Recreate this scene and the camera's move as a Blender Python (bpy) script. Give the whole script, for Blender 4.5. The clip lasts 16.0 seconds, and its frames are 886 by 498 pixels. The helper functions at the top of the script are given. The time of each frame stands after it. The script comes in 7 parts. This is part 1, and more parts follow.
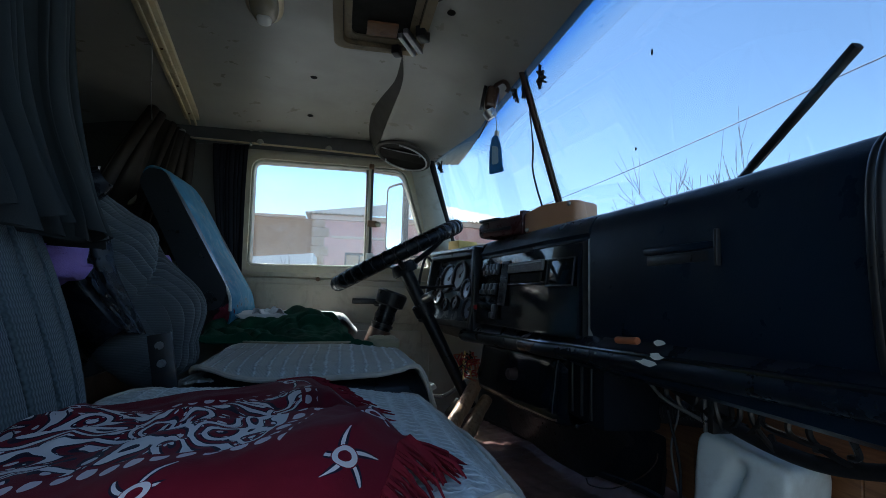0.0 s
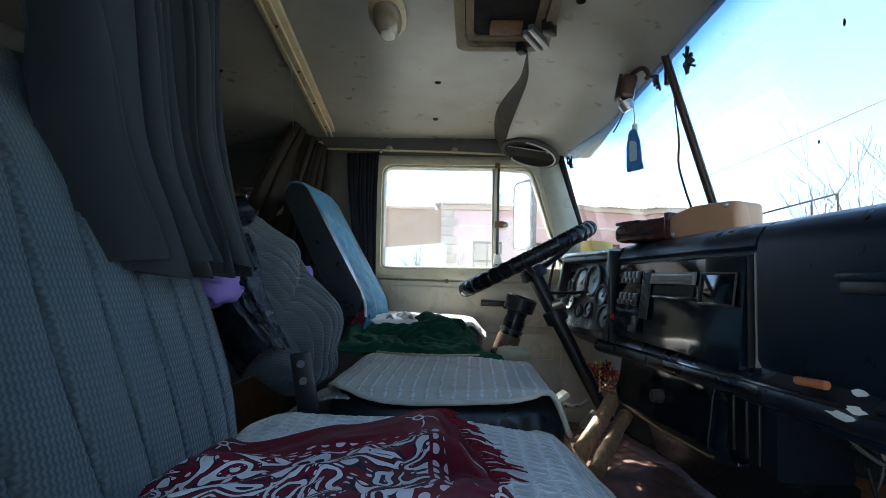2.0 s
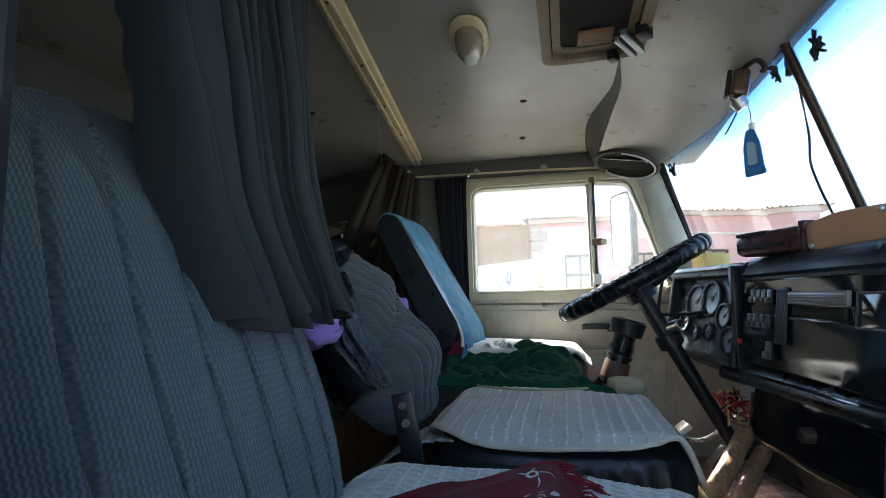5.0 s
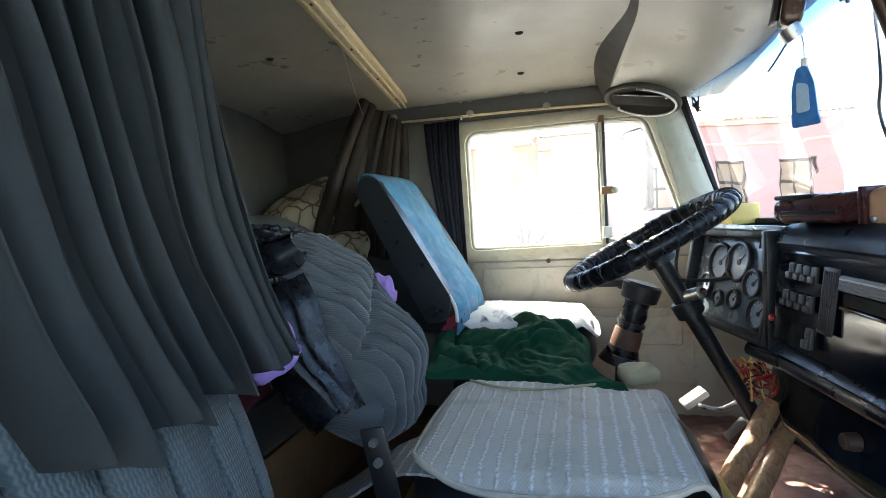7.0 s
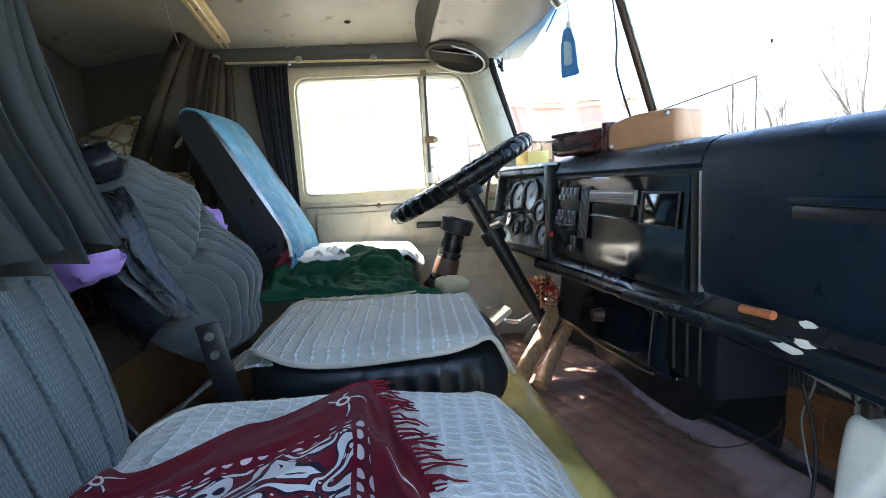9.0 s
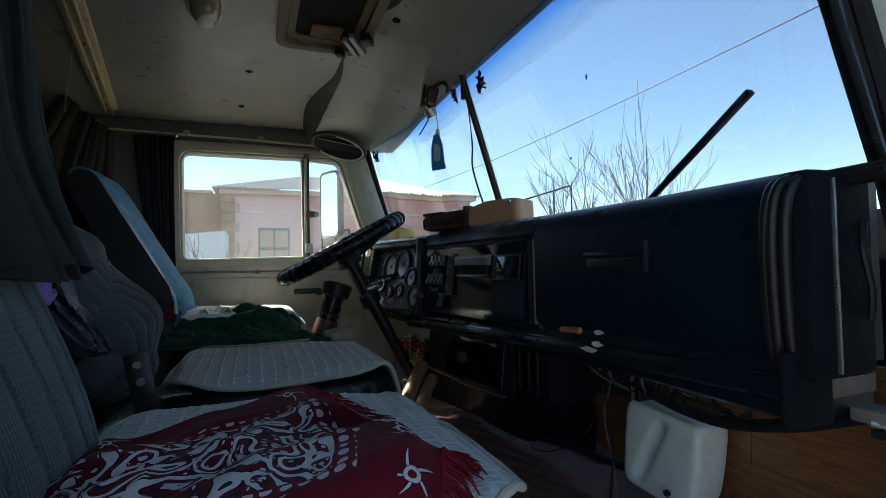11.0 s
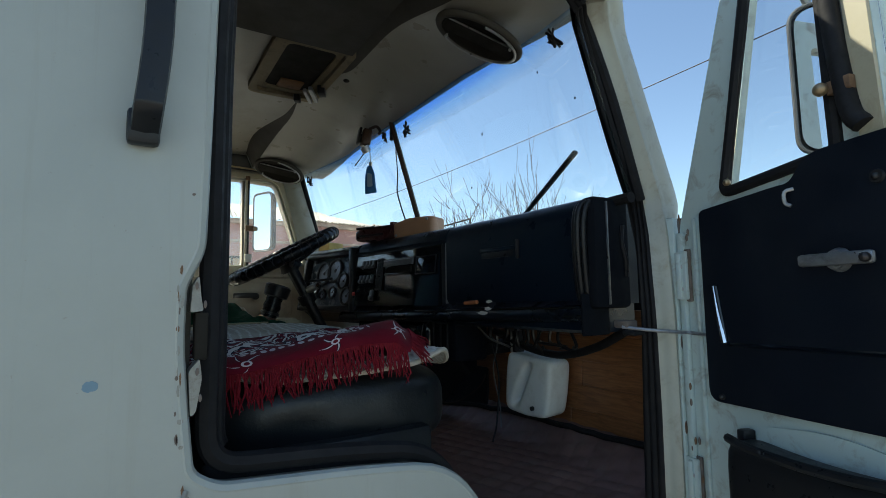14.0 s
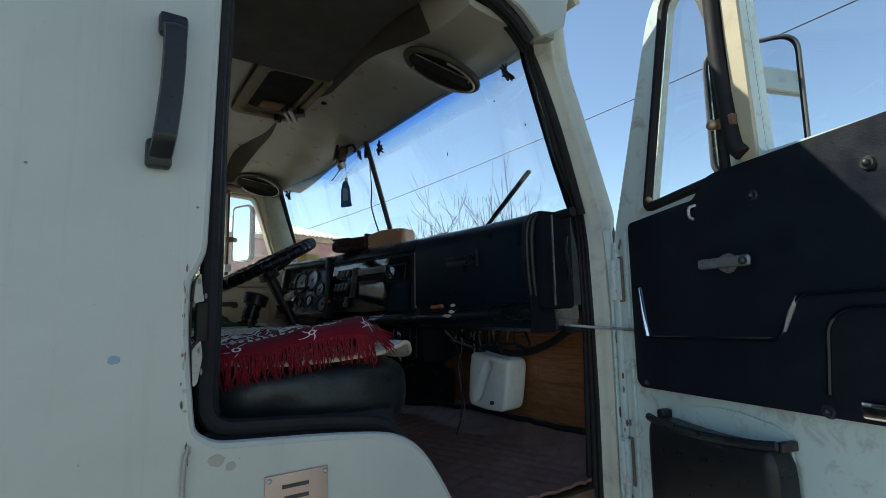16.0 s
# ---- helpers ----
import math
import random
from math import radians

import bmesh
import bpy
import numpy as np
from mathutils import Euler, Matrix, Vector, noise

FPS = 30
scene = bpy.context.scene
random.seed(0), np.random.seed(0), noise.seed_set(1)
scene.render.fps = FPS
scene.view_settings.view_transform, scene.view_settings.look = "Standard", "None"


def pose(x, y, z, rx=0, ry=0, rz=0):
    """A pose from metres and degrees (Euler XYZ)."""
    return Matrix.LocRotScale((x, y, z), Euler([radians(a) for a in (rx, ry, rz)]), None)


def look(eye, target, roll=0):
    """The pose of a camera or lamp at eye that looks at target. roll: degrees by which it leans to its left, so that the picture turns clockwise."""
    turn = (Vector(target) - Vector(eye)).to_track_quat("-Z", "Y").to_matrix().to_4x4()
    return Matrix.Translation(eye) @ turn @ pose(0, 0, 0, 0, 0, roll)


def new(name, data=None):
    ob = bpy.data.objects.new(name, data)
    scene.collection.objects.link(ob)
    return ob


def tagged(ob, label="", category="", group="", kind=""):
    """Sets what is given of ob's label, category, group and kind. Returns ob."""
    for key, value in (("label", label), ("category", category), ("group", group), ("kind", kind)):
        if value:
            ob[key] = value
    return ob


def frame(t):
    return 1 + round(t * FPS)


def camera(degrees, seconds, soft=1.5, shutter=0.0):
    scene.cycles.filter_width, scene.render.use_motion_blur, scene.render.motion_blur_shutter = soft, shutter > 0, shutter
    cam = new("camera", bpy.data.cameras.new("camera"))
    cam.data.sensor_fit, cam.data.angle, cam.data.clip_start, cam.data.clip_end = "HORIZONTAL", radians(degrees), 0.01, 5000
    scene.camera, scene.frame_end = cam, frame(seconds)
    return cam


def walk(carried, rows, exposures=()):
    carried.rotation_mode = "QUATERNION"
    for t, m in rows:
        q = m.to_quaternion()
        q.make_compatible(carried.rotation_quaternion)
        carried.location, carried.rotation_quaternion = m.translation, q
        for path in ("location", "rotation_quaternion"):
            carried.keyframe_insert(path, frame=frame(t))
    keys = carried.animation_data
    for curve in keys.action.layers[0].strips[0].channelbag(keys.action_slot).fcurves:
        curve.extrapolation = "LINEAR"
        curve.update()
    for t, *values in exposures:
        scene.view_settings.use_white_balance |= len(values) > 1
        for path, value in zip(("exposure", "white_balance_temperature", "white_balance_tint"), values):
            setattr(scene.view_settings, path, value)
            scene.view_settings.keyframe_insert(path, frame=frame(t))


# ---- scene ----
cam = camera(83.1, 16.0, soft=0.6)
PATH = [
    (0, (0.541, -0.214, 1.938), (0.926, 1.74, 2.126), 1.6),
    (0.5, (0.561, -0.209, 1.98), (0.802, 1.772, 2.107), 1.8),
    (1, (0.558, -0.187, 1.984), (0.649, 1.808, 2.084), 1.5),
    (1.5, (0.556, -0.18, 1.994), (0.519, 1.817, 2.1), 1.3),
    (2, (0.543, -0.162, 2.009), (0.424, 1.831, 2.13), 1.6),
    (2.5, (0.54, -0.142, 2.016), (0.378, 1.847, 2.146), 1.8),
    (3, (0.539, -0.126, 2.018), (0.353, 1.86, 2.151), 1.7),
    (3.5, (0.533, -0.114, 2.018), (0.333, 1.871, 2.152), 1.4),
    (4, (0.522, -0.111, 2.022), (0.32, 1.875, 2.155), 1.2),
    (4.5, (0.521, -0.111, 2.023), (0.212, 1.859, 2.182), 0.4),
    (4.7, (0.518, -0.113, 2.025), (0.124, 1.839, 2.211), -0.0),
    (6.8, (0.553, 0.041, 2.236), (-0.052, 1.947, 2.218), -3.3),
    (7, (0.54, 0.102, 2.196), (0.022, 2.03, 2.075), -3.3),
    (7.5, (0.546, 0.179, 2.117), (0.207, 2.127, 1.818), -3.2),
    (8, (0.565, 0.163, 2.097), (0.354, 2.118, 1.731), -3.4),
    (8.5, (0.574, 0.102, 2.074), (0.513, 2.073, 1.737), -3.3),
    (9, (0.574, -0.035, 2.076), (0.684, 1.946, 1.82), -3.0),
    (9.5, (0.569, -0.14, 2.063), (0.841, 1.835, 1.904), -2.7),
    (10, (0.547, -0.214, 2.048), (0.977, 1.738, 1.982), -2.4),
    (10.2, (0.53, -0.238, 2.041), (1.015, 1.702, 2.006), -2.0),
    (12.3, (0.246, -0.366, 1.96), (1.148, 1.411, 2.122), -1.1),
    (12.5, (0.236, -0.394, 1.951), (1.14, 1.382, 2.121), -1.0),
    (13, (0.197, -0.487, 1.937), (1.155, 1.258, 2.126), -0.5),
    (13.5, (0.161, -0.601, 1.918), (1.171, 1.116, 2.101), -0.6),
    (14, (0.127, -0.692, 1.888), (1.18, 0.998, 2.074), -0.9),
    (14.5, (0.09, -0.776, 1.865), (1.175, 0.892, 2.065), -1.0),
    (15, (0.089, -0.812, 1.859), (1.198, 0.837, 2.081), -1.0),
    (15.5, (0.072, -0.844, 1.854), (1.192, 0.796, 2.094), -1.0),
    (16, (0.071, -0.848, 1.855), (1.195, 0.79, 2.094), -1.1),
]
EXPOSURES = [(0, 1.0, 5700, 5), (0.5, 1.22, 5900, 6), (1.0, 1.65, 6050, 6), (1.5, 2.0, 6150, 6), (3.5, 2.4, 6250, 7), (4.7, 2.45, 6350, 8), (6.8, 3.25, 6700, 10), (7.2, 3.4, 6800, 10), (8, 4.1, 7000, 10), (8.5, 4.25, 7000, 10), (9, 3.5, 6850, 10), (9.5, 3.0, 6500, 9), (10, 2.35, 6550, 8), (10.2, 1.8, 6450, 6), (12.3, 0.78, 6500, 3), (13.5, 0.86, 6750, 3), (16, 0.92, 6850, 3)]
walk(cam, [(t, look(eye, target, roll)) for t, eye, target, roll in PATH], EXPOSURES)

# ---- light ----
world = bpy.data.worlds.new("sky")
scene.world = world
world.use_nodes = True
wn = world.node_tree
sky = wn.nodes.new("ShaderNodeTexSky")
sky.sky_type, sky.sun_disc = "NISHITA", False
SUN_DIR = Vector((-0.44, 0.64, 0.90)).normalized()
sky.sun_elevation = math.asin(SUN_DIR.z)
sky.sun_rotation = math.atan2(SUN_DIR.x, SUN_DIR.y)
sky.air_density, sky.dust_density, sky.ozone_density = 0.9, 0.0, 1.6
wn.nodes["Background"].inputs[1].default_value = 0.12
wn.links.new(sky.outputs[0], wn.nodes["Background"].inputs[0])
sun = new("sun", bpy.data.lights.new("sun", "SUN"))
sun.data.energy, sun.data.angle, sun.data.color = 4.0, radians(0.5), (1.0, 0.95, 0.86)
sun.matrix_world = look((0, 0, 8), Vector((0, 0, 8)) - SUN_DIR)


# ---- materials ----
def nodes_of(name):
    m = bpy.data.materials.new(name)
    m.use_nodes = True
    nt = m.node_tree
    return m, nt, nt.nodes["Principled BSDF"]


def link(nt, a, b):
    nt.links.new(a, b)


def coords(nt, scale=(1, 1, 1), rot=(0, 0, 0)):
    tc = nt.nodes.new("ShaderNodeTexCoord")
    mp = nt.nodes.new("ShaderNodeMapping")
    mp.inputs["Scale"].default_value = scale
    mp.inputs["Rotation"].default_value = rot
    link(nt, tc.outputs["Object"], mp.inputs["Vector"])
    return mp.outputs[0]


def noise_tex(nt, vec, scale, detail=4.0, rough=0.6, dist=0.0):
    n = nt.nodes.new("ShaderNodeTexNoise")
    n.inputs["Scale"].default_value, n.inputs["Detail"].default_value = scale, detail
    n.inputs["Roughness"].default_value, n.inputs["Distortion"].default_value = rough, dist
    link(nt, vec, n.inputs["Vector"])
    return n.outputs["Fac"]


def ramp(nt, fac, stops):
    r = nt.nodes.new("ShaderNodeValToRGB")
    e = r.color_ramp.elements
    while len(e) < len(stops):
        e.new(0.5)
    for el, (pos, col) in zip(e, stops):
        el.position = pos
        el.color = (*col, 1) if len(col) == 3 else col
    link(nt, fac, r.inputs[0])
    return r.outputs[0]


def mixc(nt, fac, a, b, mode="MIX"):
    m = nt.nodes.new("ShaderNodeMix")
    m.data_type, m.blend_type = "RGBA", mode
    for sock, v in ((m.inputs[0], fac), (m.inputs[6], a), (m.inputs[7], b)):
        if isinstance(v, (int, float)):
            sock.default_value = v
        elif isinstance(v, tuple):
            sock.default_value = (*v, 1)
        else:
            link(nt, v, sock)
    return m.outputs[2]


def math_node(nt, op, a, b=0.0):
    m = nt.nodes.new("ShaderNodeMath")
    m.operation = op
    for sock, v in zip(m.inputs, (a, b)):
        if isinstance(v, (int, float)):
            sock.default_value = v
        else:
            link(nt, v, sock)
    return m.outputs[0]


def bump(nt, bsdf, height, strength, dist=0.002):
    b = nt.nodes.new("ShaderNodeBump")
    b.inputs["Strength"].default_value, b.inputs["Distance"].default_value = strength, dist
    link(nt, height, b.inputs["Height"])
    link(nt, b.outputs[0], bsdf.inputs["Normal"])


def surf(name, col, rough=0.6, metal=0.0, vary=0.25, big=6.0, small=120.0, relief=0.25, dirt=None, dirt_amt=0.35, spec=0.5, depth=0.001, coat=0.0, dirt_scale=9.0):
    """A plain painted, moulded or woven surface with variation at two scales, wear in the gloss and fine relief."""
    m, nt, b = nodes_of(name)
    v = coords(nt)
    n1, n2 = noise_tex(nt, v, big, 5), noise_tex(nt, v, small, 3)
    lo, hi = tuple(c * (1 - vary) for c in col), tuple(min(1, c * (1 + vary)) for c in col)
    c = mixc(nt, n2, ramp(nt, n1, [(0.3, lo), (0.7, hi)]), col)
    if dirt:
        d = noise_tex(nt, v, dirt_scale, 8, 0.7, 0.6)
        c = mixc(nt, ramp(nt, d, [(0.52, (0, 0, 0)), (0.72, (dirt_amt,) * 3)]), c, dirt)
    link(nt, c, b.inputs["Base Color"])
    r = ramp(nt, noise_tex(nt, v, big * 3, 6), [(0.3, (max(0.02, rough - 0.12),) * 3), (0.7, (min(1, rough + 0.12),) * 3)])
    link(nt, r, b.inputs["Roughness"])
    b.inputs["Metallic"].default_value = metal
    b.inputs["Specular IOR Level"].default_value = spec
    b.inputs["Coat Weight"].default_value = coat
    if relief:
        bump(nt, b, n2, relief, depth)
    return m


M = {}
M["headliner"] = surf("grey_headliner_vinyl", (0.31, 0.29, 0.24), 0.36, vary=0.2, big=3, small=260, relief=0.25, dirt=(0.10, 0.09, 0.075), dirt_amt=0.22, dirt_scale=1.3)
M["lining"] = surf("dark_wall_vinyl", (0.095, 0.092, 0.08), 0.5, vary=0.25, big=4, small=240, relief=0.3, dirt=(0.05, 0.045, 0.04), dirt_amt=0.5, dirt_scale=4)
M["card"] = surf("beige_door_paint", (0.44, 0.40, 0.31), 0.45, vary=0.12, big=5, small=200, relief=0.12, dirt=(0.16, 0.14, 0.11), dirt_amt=0.5)
M["cream"] = surf("cream_paint", (0.44, 0.40, 0.285), 0.4, vary=0.14, big=7, small=150, relief=0.1, dirt=(0.28, 0.2, 0.12), dirt_amt=0.6, dirt_scale=14)
m, nt, b = nodes_of("pale_body_paint")
v = coords(nt)
streaks = noise_tex(nt, coords(nt, (26, 26, 1.1)), 1.0, 6, 0.7, 0.3)
patches = noise_tex(nt, v, 3.2, 7, 0.65, 0.4)
spots = noise_tex(nt, v, 55, 4, 0.7)
c = ramp(nt, patches, [(0.3, (0.345, 0.368, 0.342)), (0.7, (0.405, 0.43, 0.40))])
c = mixc(nt, ramp(nt, streaks, [(0.56, (0, 0, 0)), (0.80, (0.4,) * 3)]), c, (0.29, 0.27, 0.21))
c = mixc(nt, ramp(nt, spots, [(0.66, (0, 0, 0)), (0.74, (0.6,) * 3)]), c, (0.24, 0.20, 0.15))
link(nt, c, b.inputs["Base Color"])
link(nt, ramp(nt, patches, [(0.3, (0.30,) * 3), (0.7, (0.46,) * 3)]), b.inputs["Roughness"])
bump(nt, b, math_node(nt, "ADD", noise_tex(nt, v, 4, 2), math_node(nt, "MULTIPLY", spots, 0.05)), 0.12, 0.01)
M["white_paint"] = m
M["jamb"] = surf("pale_green_jamb_paint", (0.52, 0.62, 0.60), 0.38, vary=0.08, big=6, small=90, relief=0.1, dirt=(0.22, 0.17, 0.12), dirt_amt=0.7, dirt_scale=18)
M["rust"] = surf("rusty_bare_steel", (0.20, 0.12, 0.07), 0.75, 0.4, vary=0.5, big=30, small=200, relief=0.5)
M["rubber"] = surf("black_rubber", (0.011, 0.011, 0.0125), 0.68, vary=0.3, big=14, small=220, relief=0.3, dirt=(0.026, 0.025, 0.023), dirt_amt=0.4, spec=0.25)
M["dash"] = surf("black_dash_vinyl", (0.0050, 0.0118, 0.0222), 0.36, vary=0.25, big=6, small=420, relief=0.35, dirt=(0.016, 0.02, 0.026), dirt_amt=0.35, dirt_scale=12, spec=0.15)
M["trim"] = surf("black_door_vinyl", (0.0065, 0.0095, 0.0160), 0.40, vary=0.3, big=6, small=420, relief=0.35, dirt=(0.018, 0.022, 0.028), dirt_amt=0.4, dirt_scale=9, spec=0.25)
M["grey_plastic"] = surf("scuffed_grey_plastic", (0.13, 0.13, 0.125), 0.4, vary=0.3, big=25, small=200, relief=0.15)
M["pillar"] = surf("greyed_cream_paint", (0.43, 0.44, 0.375), 0.38, vary=0.14, big=7, small=150, relief=0.1, dirt=(0.25, 0.2, 0.13), dirt_amt=0.6, dirt_scale=12)
M["gloss"] = surf("glossy_black_panel", (0.004, 0.007, 0.0115), 0.05, vary=0.2, big=1.5, small=40, relief=0.03, spec=0.5, coat=0.0, dirt=(0.02, 0.02, 0.024), dirt_amt=0.2, depth=0.0002)
M["cluster_grey"] = surf("grey_blue_instrument_panel", (0.085, 0.105, 0.125), 0.25, vary=0.2, big=5, small=120, relief=0.05, dirt=(0.03, 0.035, 0.04), dirt_amt=0.4, dirt_scale=14)
M["dull"] = surf("dull_black_vinyl", (0.0075, 0.0095, 0.0135), 0.85, vary=0.25, big=8, small=300, relief=0.3, spec=0.1)
M["lip"] = surf("polished_black_vinyl", (0.005, 0.009, 0.0155), 0.30, vary=0.2, big=3, small=60, relief=0.02, spec=0.36)
M["plastic"] = surf("black_plastic", (0.011, 0.012, 0.014), 0.36, vary=0.25, big=20, small=300, relief=0.15, spec=0.35)
M["vinyl"] = surf("black_seat_vinyl", (0.009, 0.011, 0.013), 0.38, vary=0.3, big=9, small=150, relief=0.35, depth=0.0015, spec=0.48)
M["leather"] = surf("black_jacket_leather", (0.007, 0.008, 0.010), 0.28, vary=0.3, big=12, small=190, relief=0.12, depth=0.0006, spec=0.20)


def zigzag(name, pale, deep, pitch, period, swing, depth, across):
    """Ribbed upholstery: upright ribs of the given pitch that zigzag along z, worn paler in patches."""
    m, nt, b = nodes_of(name)
    v = coords(nt)
    sp = nt.nodes.new("ShaderNodeSeparateXYZ")
    link(nt, v, sp.inputs[0])
    fold = math_node(nt, "PINGPONG", math_node(nt, "ADD", sp.outputs[2], math_node(nt, "MULTIPLY", noise_tex(nt, v, 22, 2), 0.006)), period)
    run = math_node(nt, "ADD", sp.outputs[across], math_node(nt, "MULTIPLY", fold, swing / period))
    rib = math_node(nt, "ADD", 0.5, math_node(nt, "MULTIPLY", math_node(nt, "SINE", math_node(nt, "MULTIPLY", run, math.tau / pitch)), 0.5))
    step = math_node(nt, "ADD", 0.78, math_node(nt, "MULTIPLY", math_node(nt, "SINE", math_node(nt, "MULTIPLY", sp.outputs[2], math.tau / (period * 2))), 0.22))
    h = math_node(nt, "ADD", math_node(nt, "MULTIPLY", rib, step), math_node(nt, "MULTIPLY", noise_tex(nt, v, 420, 3), 0.35))
    c = ramp(nt, h, [(0.15, deep), (0.95, pale)])
    worn = noise_tex(nt, v, 4.5, 7, 0.65, 0.4)
    c = mixc(nt, ramp(nt, worn, [(0.45, (0, 0, 0)), (0.75, (0.35,) * 3)]), c, tuple(x * 0.8 + 0.03 for x in pale))
    link(nt, c, b.inputs["Base Color"])
    b.inputs["Roughness"].default_value, b.inputs["Specular IOR Level"].default_value = 0.92, 0.2
    b.inputs["Sheen Weight"].default_value = 0.2
    bump(nt, b, h, 0.8, depth)
    return m


M["quilt"] = zigzag("grey_quilted_cloth", (0.098, 0.107, 0.110), (0.067, 0.074, 0.077), 0.0038, 0.030, 0.0004, 0.0008, 2)
M["cord"] = zigzag("blue_grey_ribbed_cloth", (0.092, 0.117, 0.124), (0.046, 0.061, 0.066), 0.0046, 0.0040, 0.0015, 0.0010, 1)
M["tail_cloth"] = surf("dull_crimson_lining", (0.16, 0.02, 0.035), 0.9, vary=0.4, big=30, small=400, relief=0.4, spec=0.15)
M["curtain"] = surf("dark_curtain_cloth", (0.029, 0.033, 0.034), 0.9, vary=0.2, big=3, small=500, relief=0.35, spec=0.15, dirt=(0.045, 0.042, 0.036), dirt_amt=0.3, dirt_scale=2)
M["navy_curtain"] = surf("navy_curtain_cloth", (0.012, 0.013, 0.018), 0.92, vary=0.25, big=6, small=500, relief=0.3, spec=0.15)
M["brown_curtain"] = surf("brown_striped_curtain_cloth", (0.042, 0.034, 0.027), 0.92, vary=0.5, big=12, small=400, relief=0.3, spec=0.15)
def shaded_weave(name, px, py, soft, light, dark, stripe):
    """Woven cloth, cells px by py metres: paler ladder stripes, shade coloured into hollows."""
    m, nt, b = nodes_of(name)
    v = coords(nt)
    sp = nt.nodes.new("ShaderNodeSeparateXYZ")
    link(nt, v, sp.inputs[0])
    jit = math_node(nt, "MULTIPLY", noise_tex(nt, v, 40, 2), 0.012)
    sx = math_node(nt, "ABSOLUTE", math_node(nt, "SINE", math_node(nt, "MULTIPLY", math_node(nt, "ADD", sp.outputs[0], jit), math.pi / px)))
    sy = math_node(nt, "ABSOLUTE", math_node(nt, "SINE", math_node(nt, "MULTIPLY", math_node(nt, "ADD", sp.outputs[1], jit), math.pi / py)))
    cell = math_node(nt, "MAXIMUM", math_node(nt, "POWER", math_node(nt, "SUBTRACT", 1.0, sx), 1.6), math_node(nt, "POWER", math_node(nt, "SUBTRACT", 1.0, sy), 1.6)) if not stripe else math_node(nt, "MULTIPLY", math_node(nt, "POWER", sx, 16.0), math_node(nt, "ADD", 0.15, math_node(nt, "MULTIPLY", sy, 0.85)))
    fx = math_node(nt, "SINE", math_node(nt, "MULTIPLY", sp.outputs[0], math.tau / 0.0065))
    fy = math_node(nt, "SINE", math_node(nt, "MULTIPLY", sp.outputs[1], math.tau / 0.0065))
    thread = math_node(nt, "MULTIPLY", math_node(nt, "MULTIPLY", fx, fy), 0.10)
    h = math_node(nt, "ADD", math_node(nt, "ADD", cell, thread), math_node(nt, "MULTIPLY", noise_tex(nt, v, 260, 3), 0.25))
    # Colour follows the relief: lower threads darker, in place of shade.
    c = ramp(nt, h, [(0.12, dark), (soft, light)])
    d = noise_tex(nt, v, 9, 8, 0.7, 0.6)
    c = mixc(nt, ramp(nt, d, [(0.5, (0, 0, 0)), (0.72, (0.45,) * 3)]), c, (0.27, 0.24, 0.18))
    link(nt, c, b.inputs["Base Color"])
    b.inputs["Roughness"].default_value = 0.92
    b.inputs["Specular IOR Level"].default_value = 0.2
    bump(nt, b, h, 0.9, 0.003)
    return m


M["weave"] = shaded_weave("beige_basket_weave", 0.026, 0.018, 0.85, (0.72, 0.73, 0.69), (0.56, 0.555, 0.50), False)
M["ladder"] = shaded_weave("beige_ladder_weave", 0.028, 0.011, 0.70, (0.68, 0.695, 0.67), (0.48, 0.465, 0.41), True)
M["piping"] = surf("pale_cloth_binding", (0.54, 0.49, 0.40), 0.9, vary=0.15, big=20, small=600, relief=0.5, spec=0.2, dirt=(0.3, 0.25, 0.18), dirt_amt=0.4)
M["fringe"] = surf("crimson_fringe", (0.16, 0.008, 0.016), 0.85, vary=0.3, big=20, small=600, relief=0.4, spec=0.2)
M["green"] = surf("dark_green_cloth", (0.006, 0.052, 0.027), 0.95, vary=0.4, big=14, small=500, relief=0.5, spec=0.15)
M["white_cloth"] = surf("white_seat_cloth", (0.66, 0.66, 0.64), 0.9, vary=0.1, big=12, small=400, relief=0.5, spec=0.2)
M["lilac"] = surf("lilac_blanket", (0.40, 0.25, 0.62), 0.95, vary=0.15, big=25, small=500, relief=0.8, spec=0.15, depth=0.003)
M["maroon_cloth"] = surf("maroon_blanket", (0.07, 0.013, 0.015), 0.95, vary=0.3, big=12, small=400, relief=0.5, spec=0.15)
M["board"] = surf("grey_green_mattress", (0.13, 0.155, 0.135), 0.8, vary=0.15, big=4, small=300, relief=0.3)
M["track"] = surf("cream_curtain_track", (0.62, 0.50, 0.29), 0.42, vary=0.2, big=5, small=80, relief=0.1, dirt=(0.18, 0.12, 0.06), dirt_amt=0.6, dirt_scale=16)
M["steel"] = surf("worn_steel", (0.45, 0.45, 0.44), 0.35, 0.9, vary=0.2, big=20, small=200, relief=0.15, dirt=(0.15, 0.11, 0.08), dirt_amt=0.5)
M["dark_steel"] = surf("dark_bracket_steel", (0.05, 0.05, 0.052), 0.42, 0.7, vary=0.3, big=25, small=200, relief=0.2, dirt=(0.14, 0.08, 0.05), dirt_amt=0.4)
M["brass"] = surf("tarnished_brass", (0.34, 0.25, 0.15), 0.4, 0.7, vary=0.3, big=40, small=200, relief=0.2)
M["handle"] = surf("worn_handle_alloy", (0.38, 0.39, 0.40), 0.38, 0.8, vary=0.3, big=30, small=200, relief=0.2, dirt=(0.06, 0.055, 0.05), dirt_amt=0.5, dirt_scale=40)
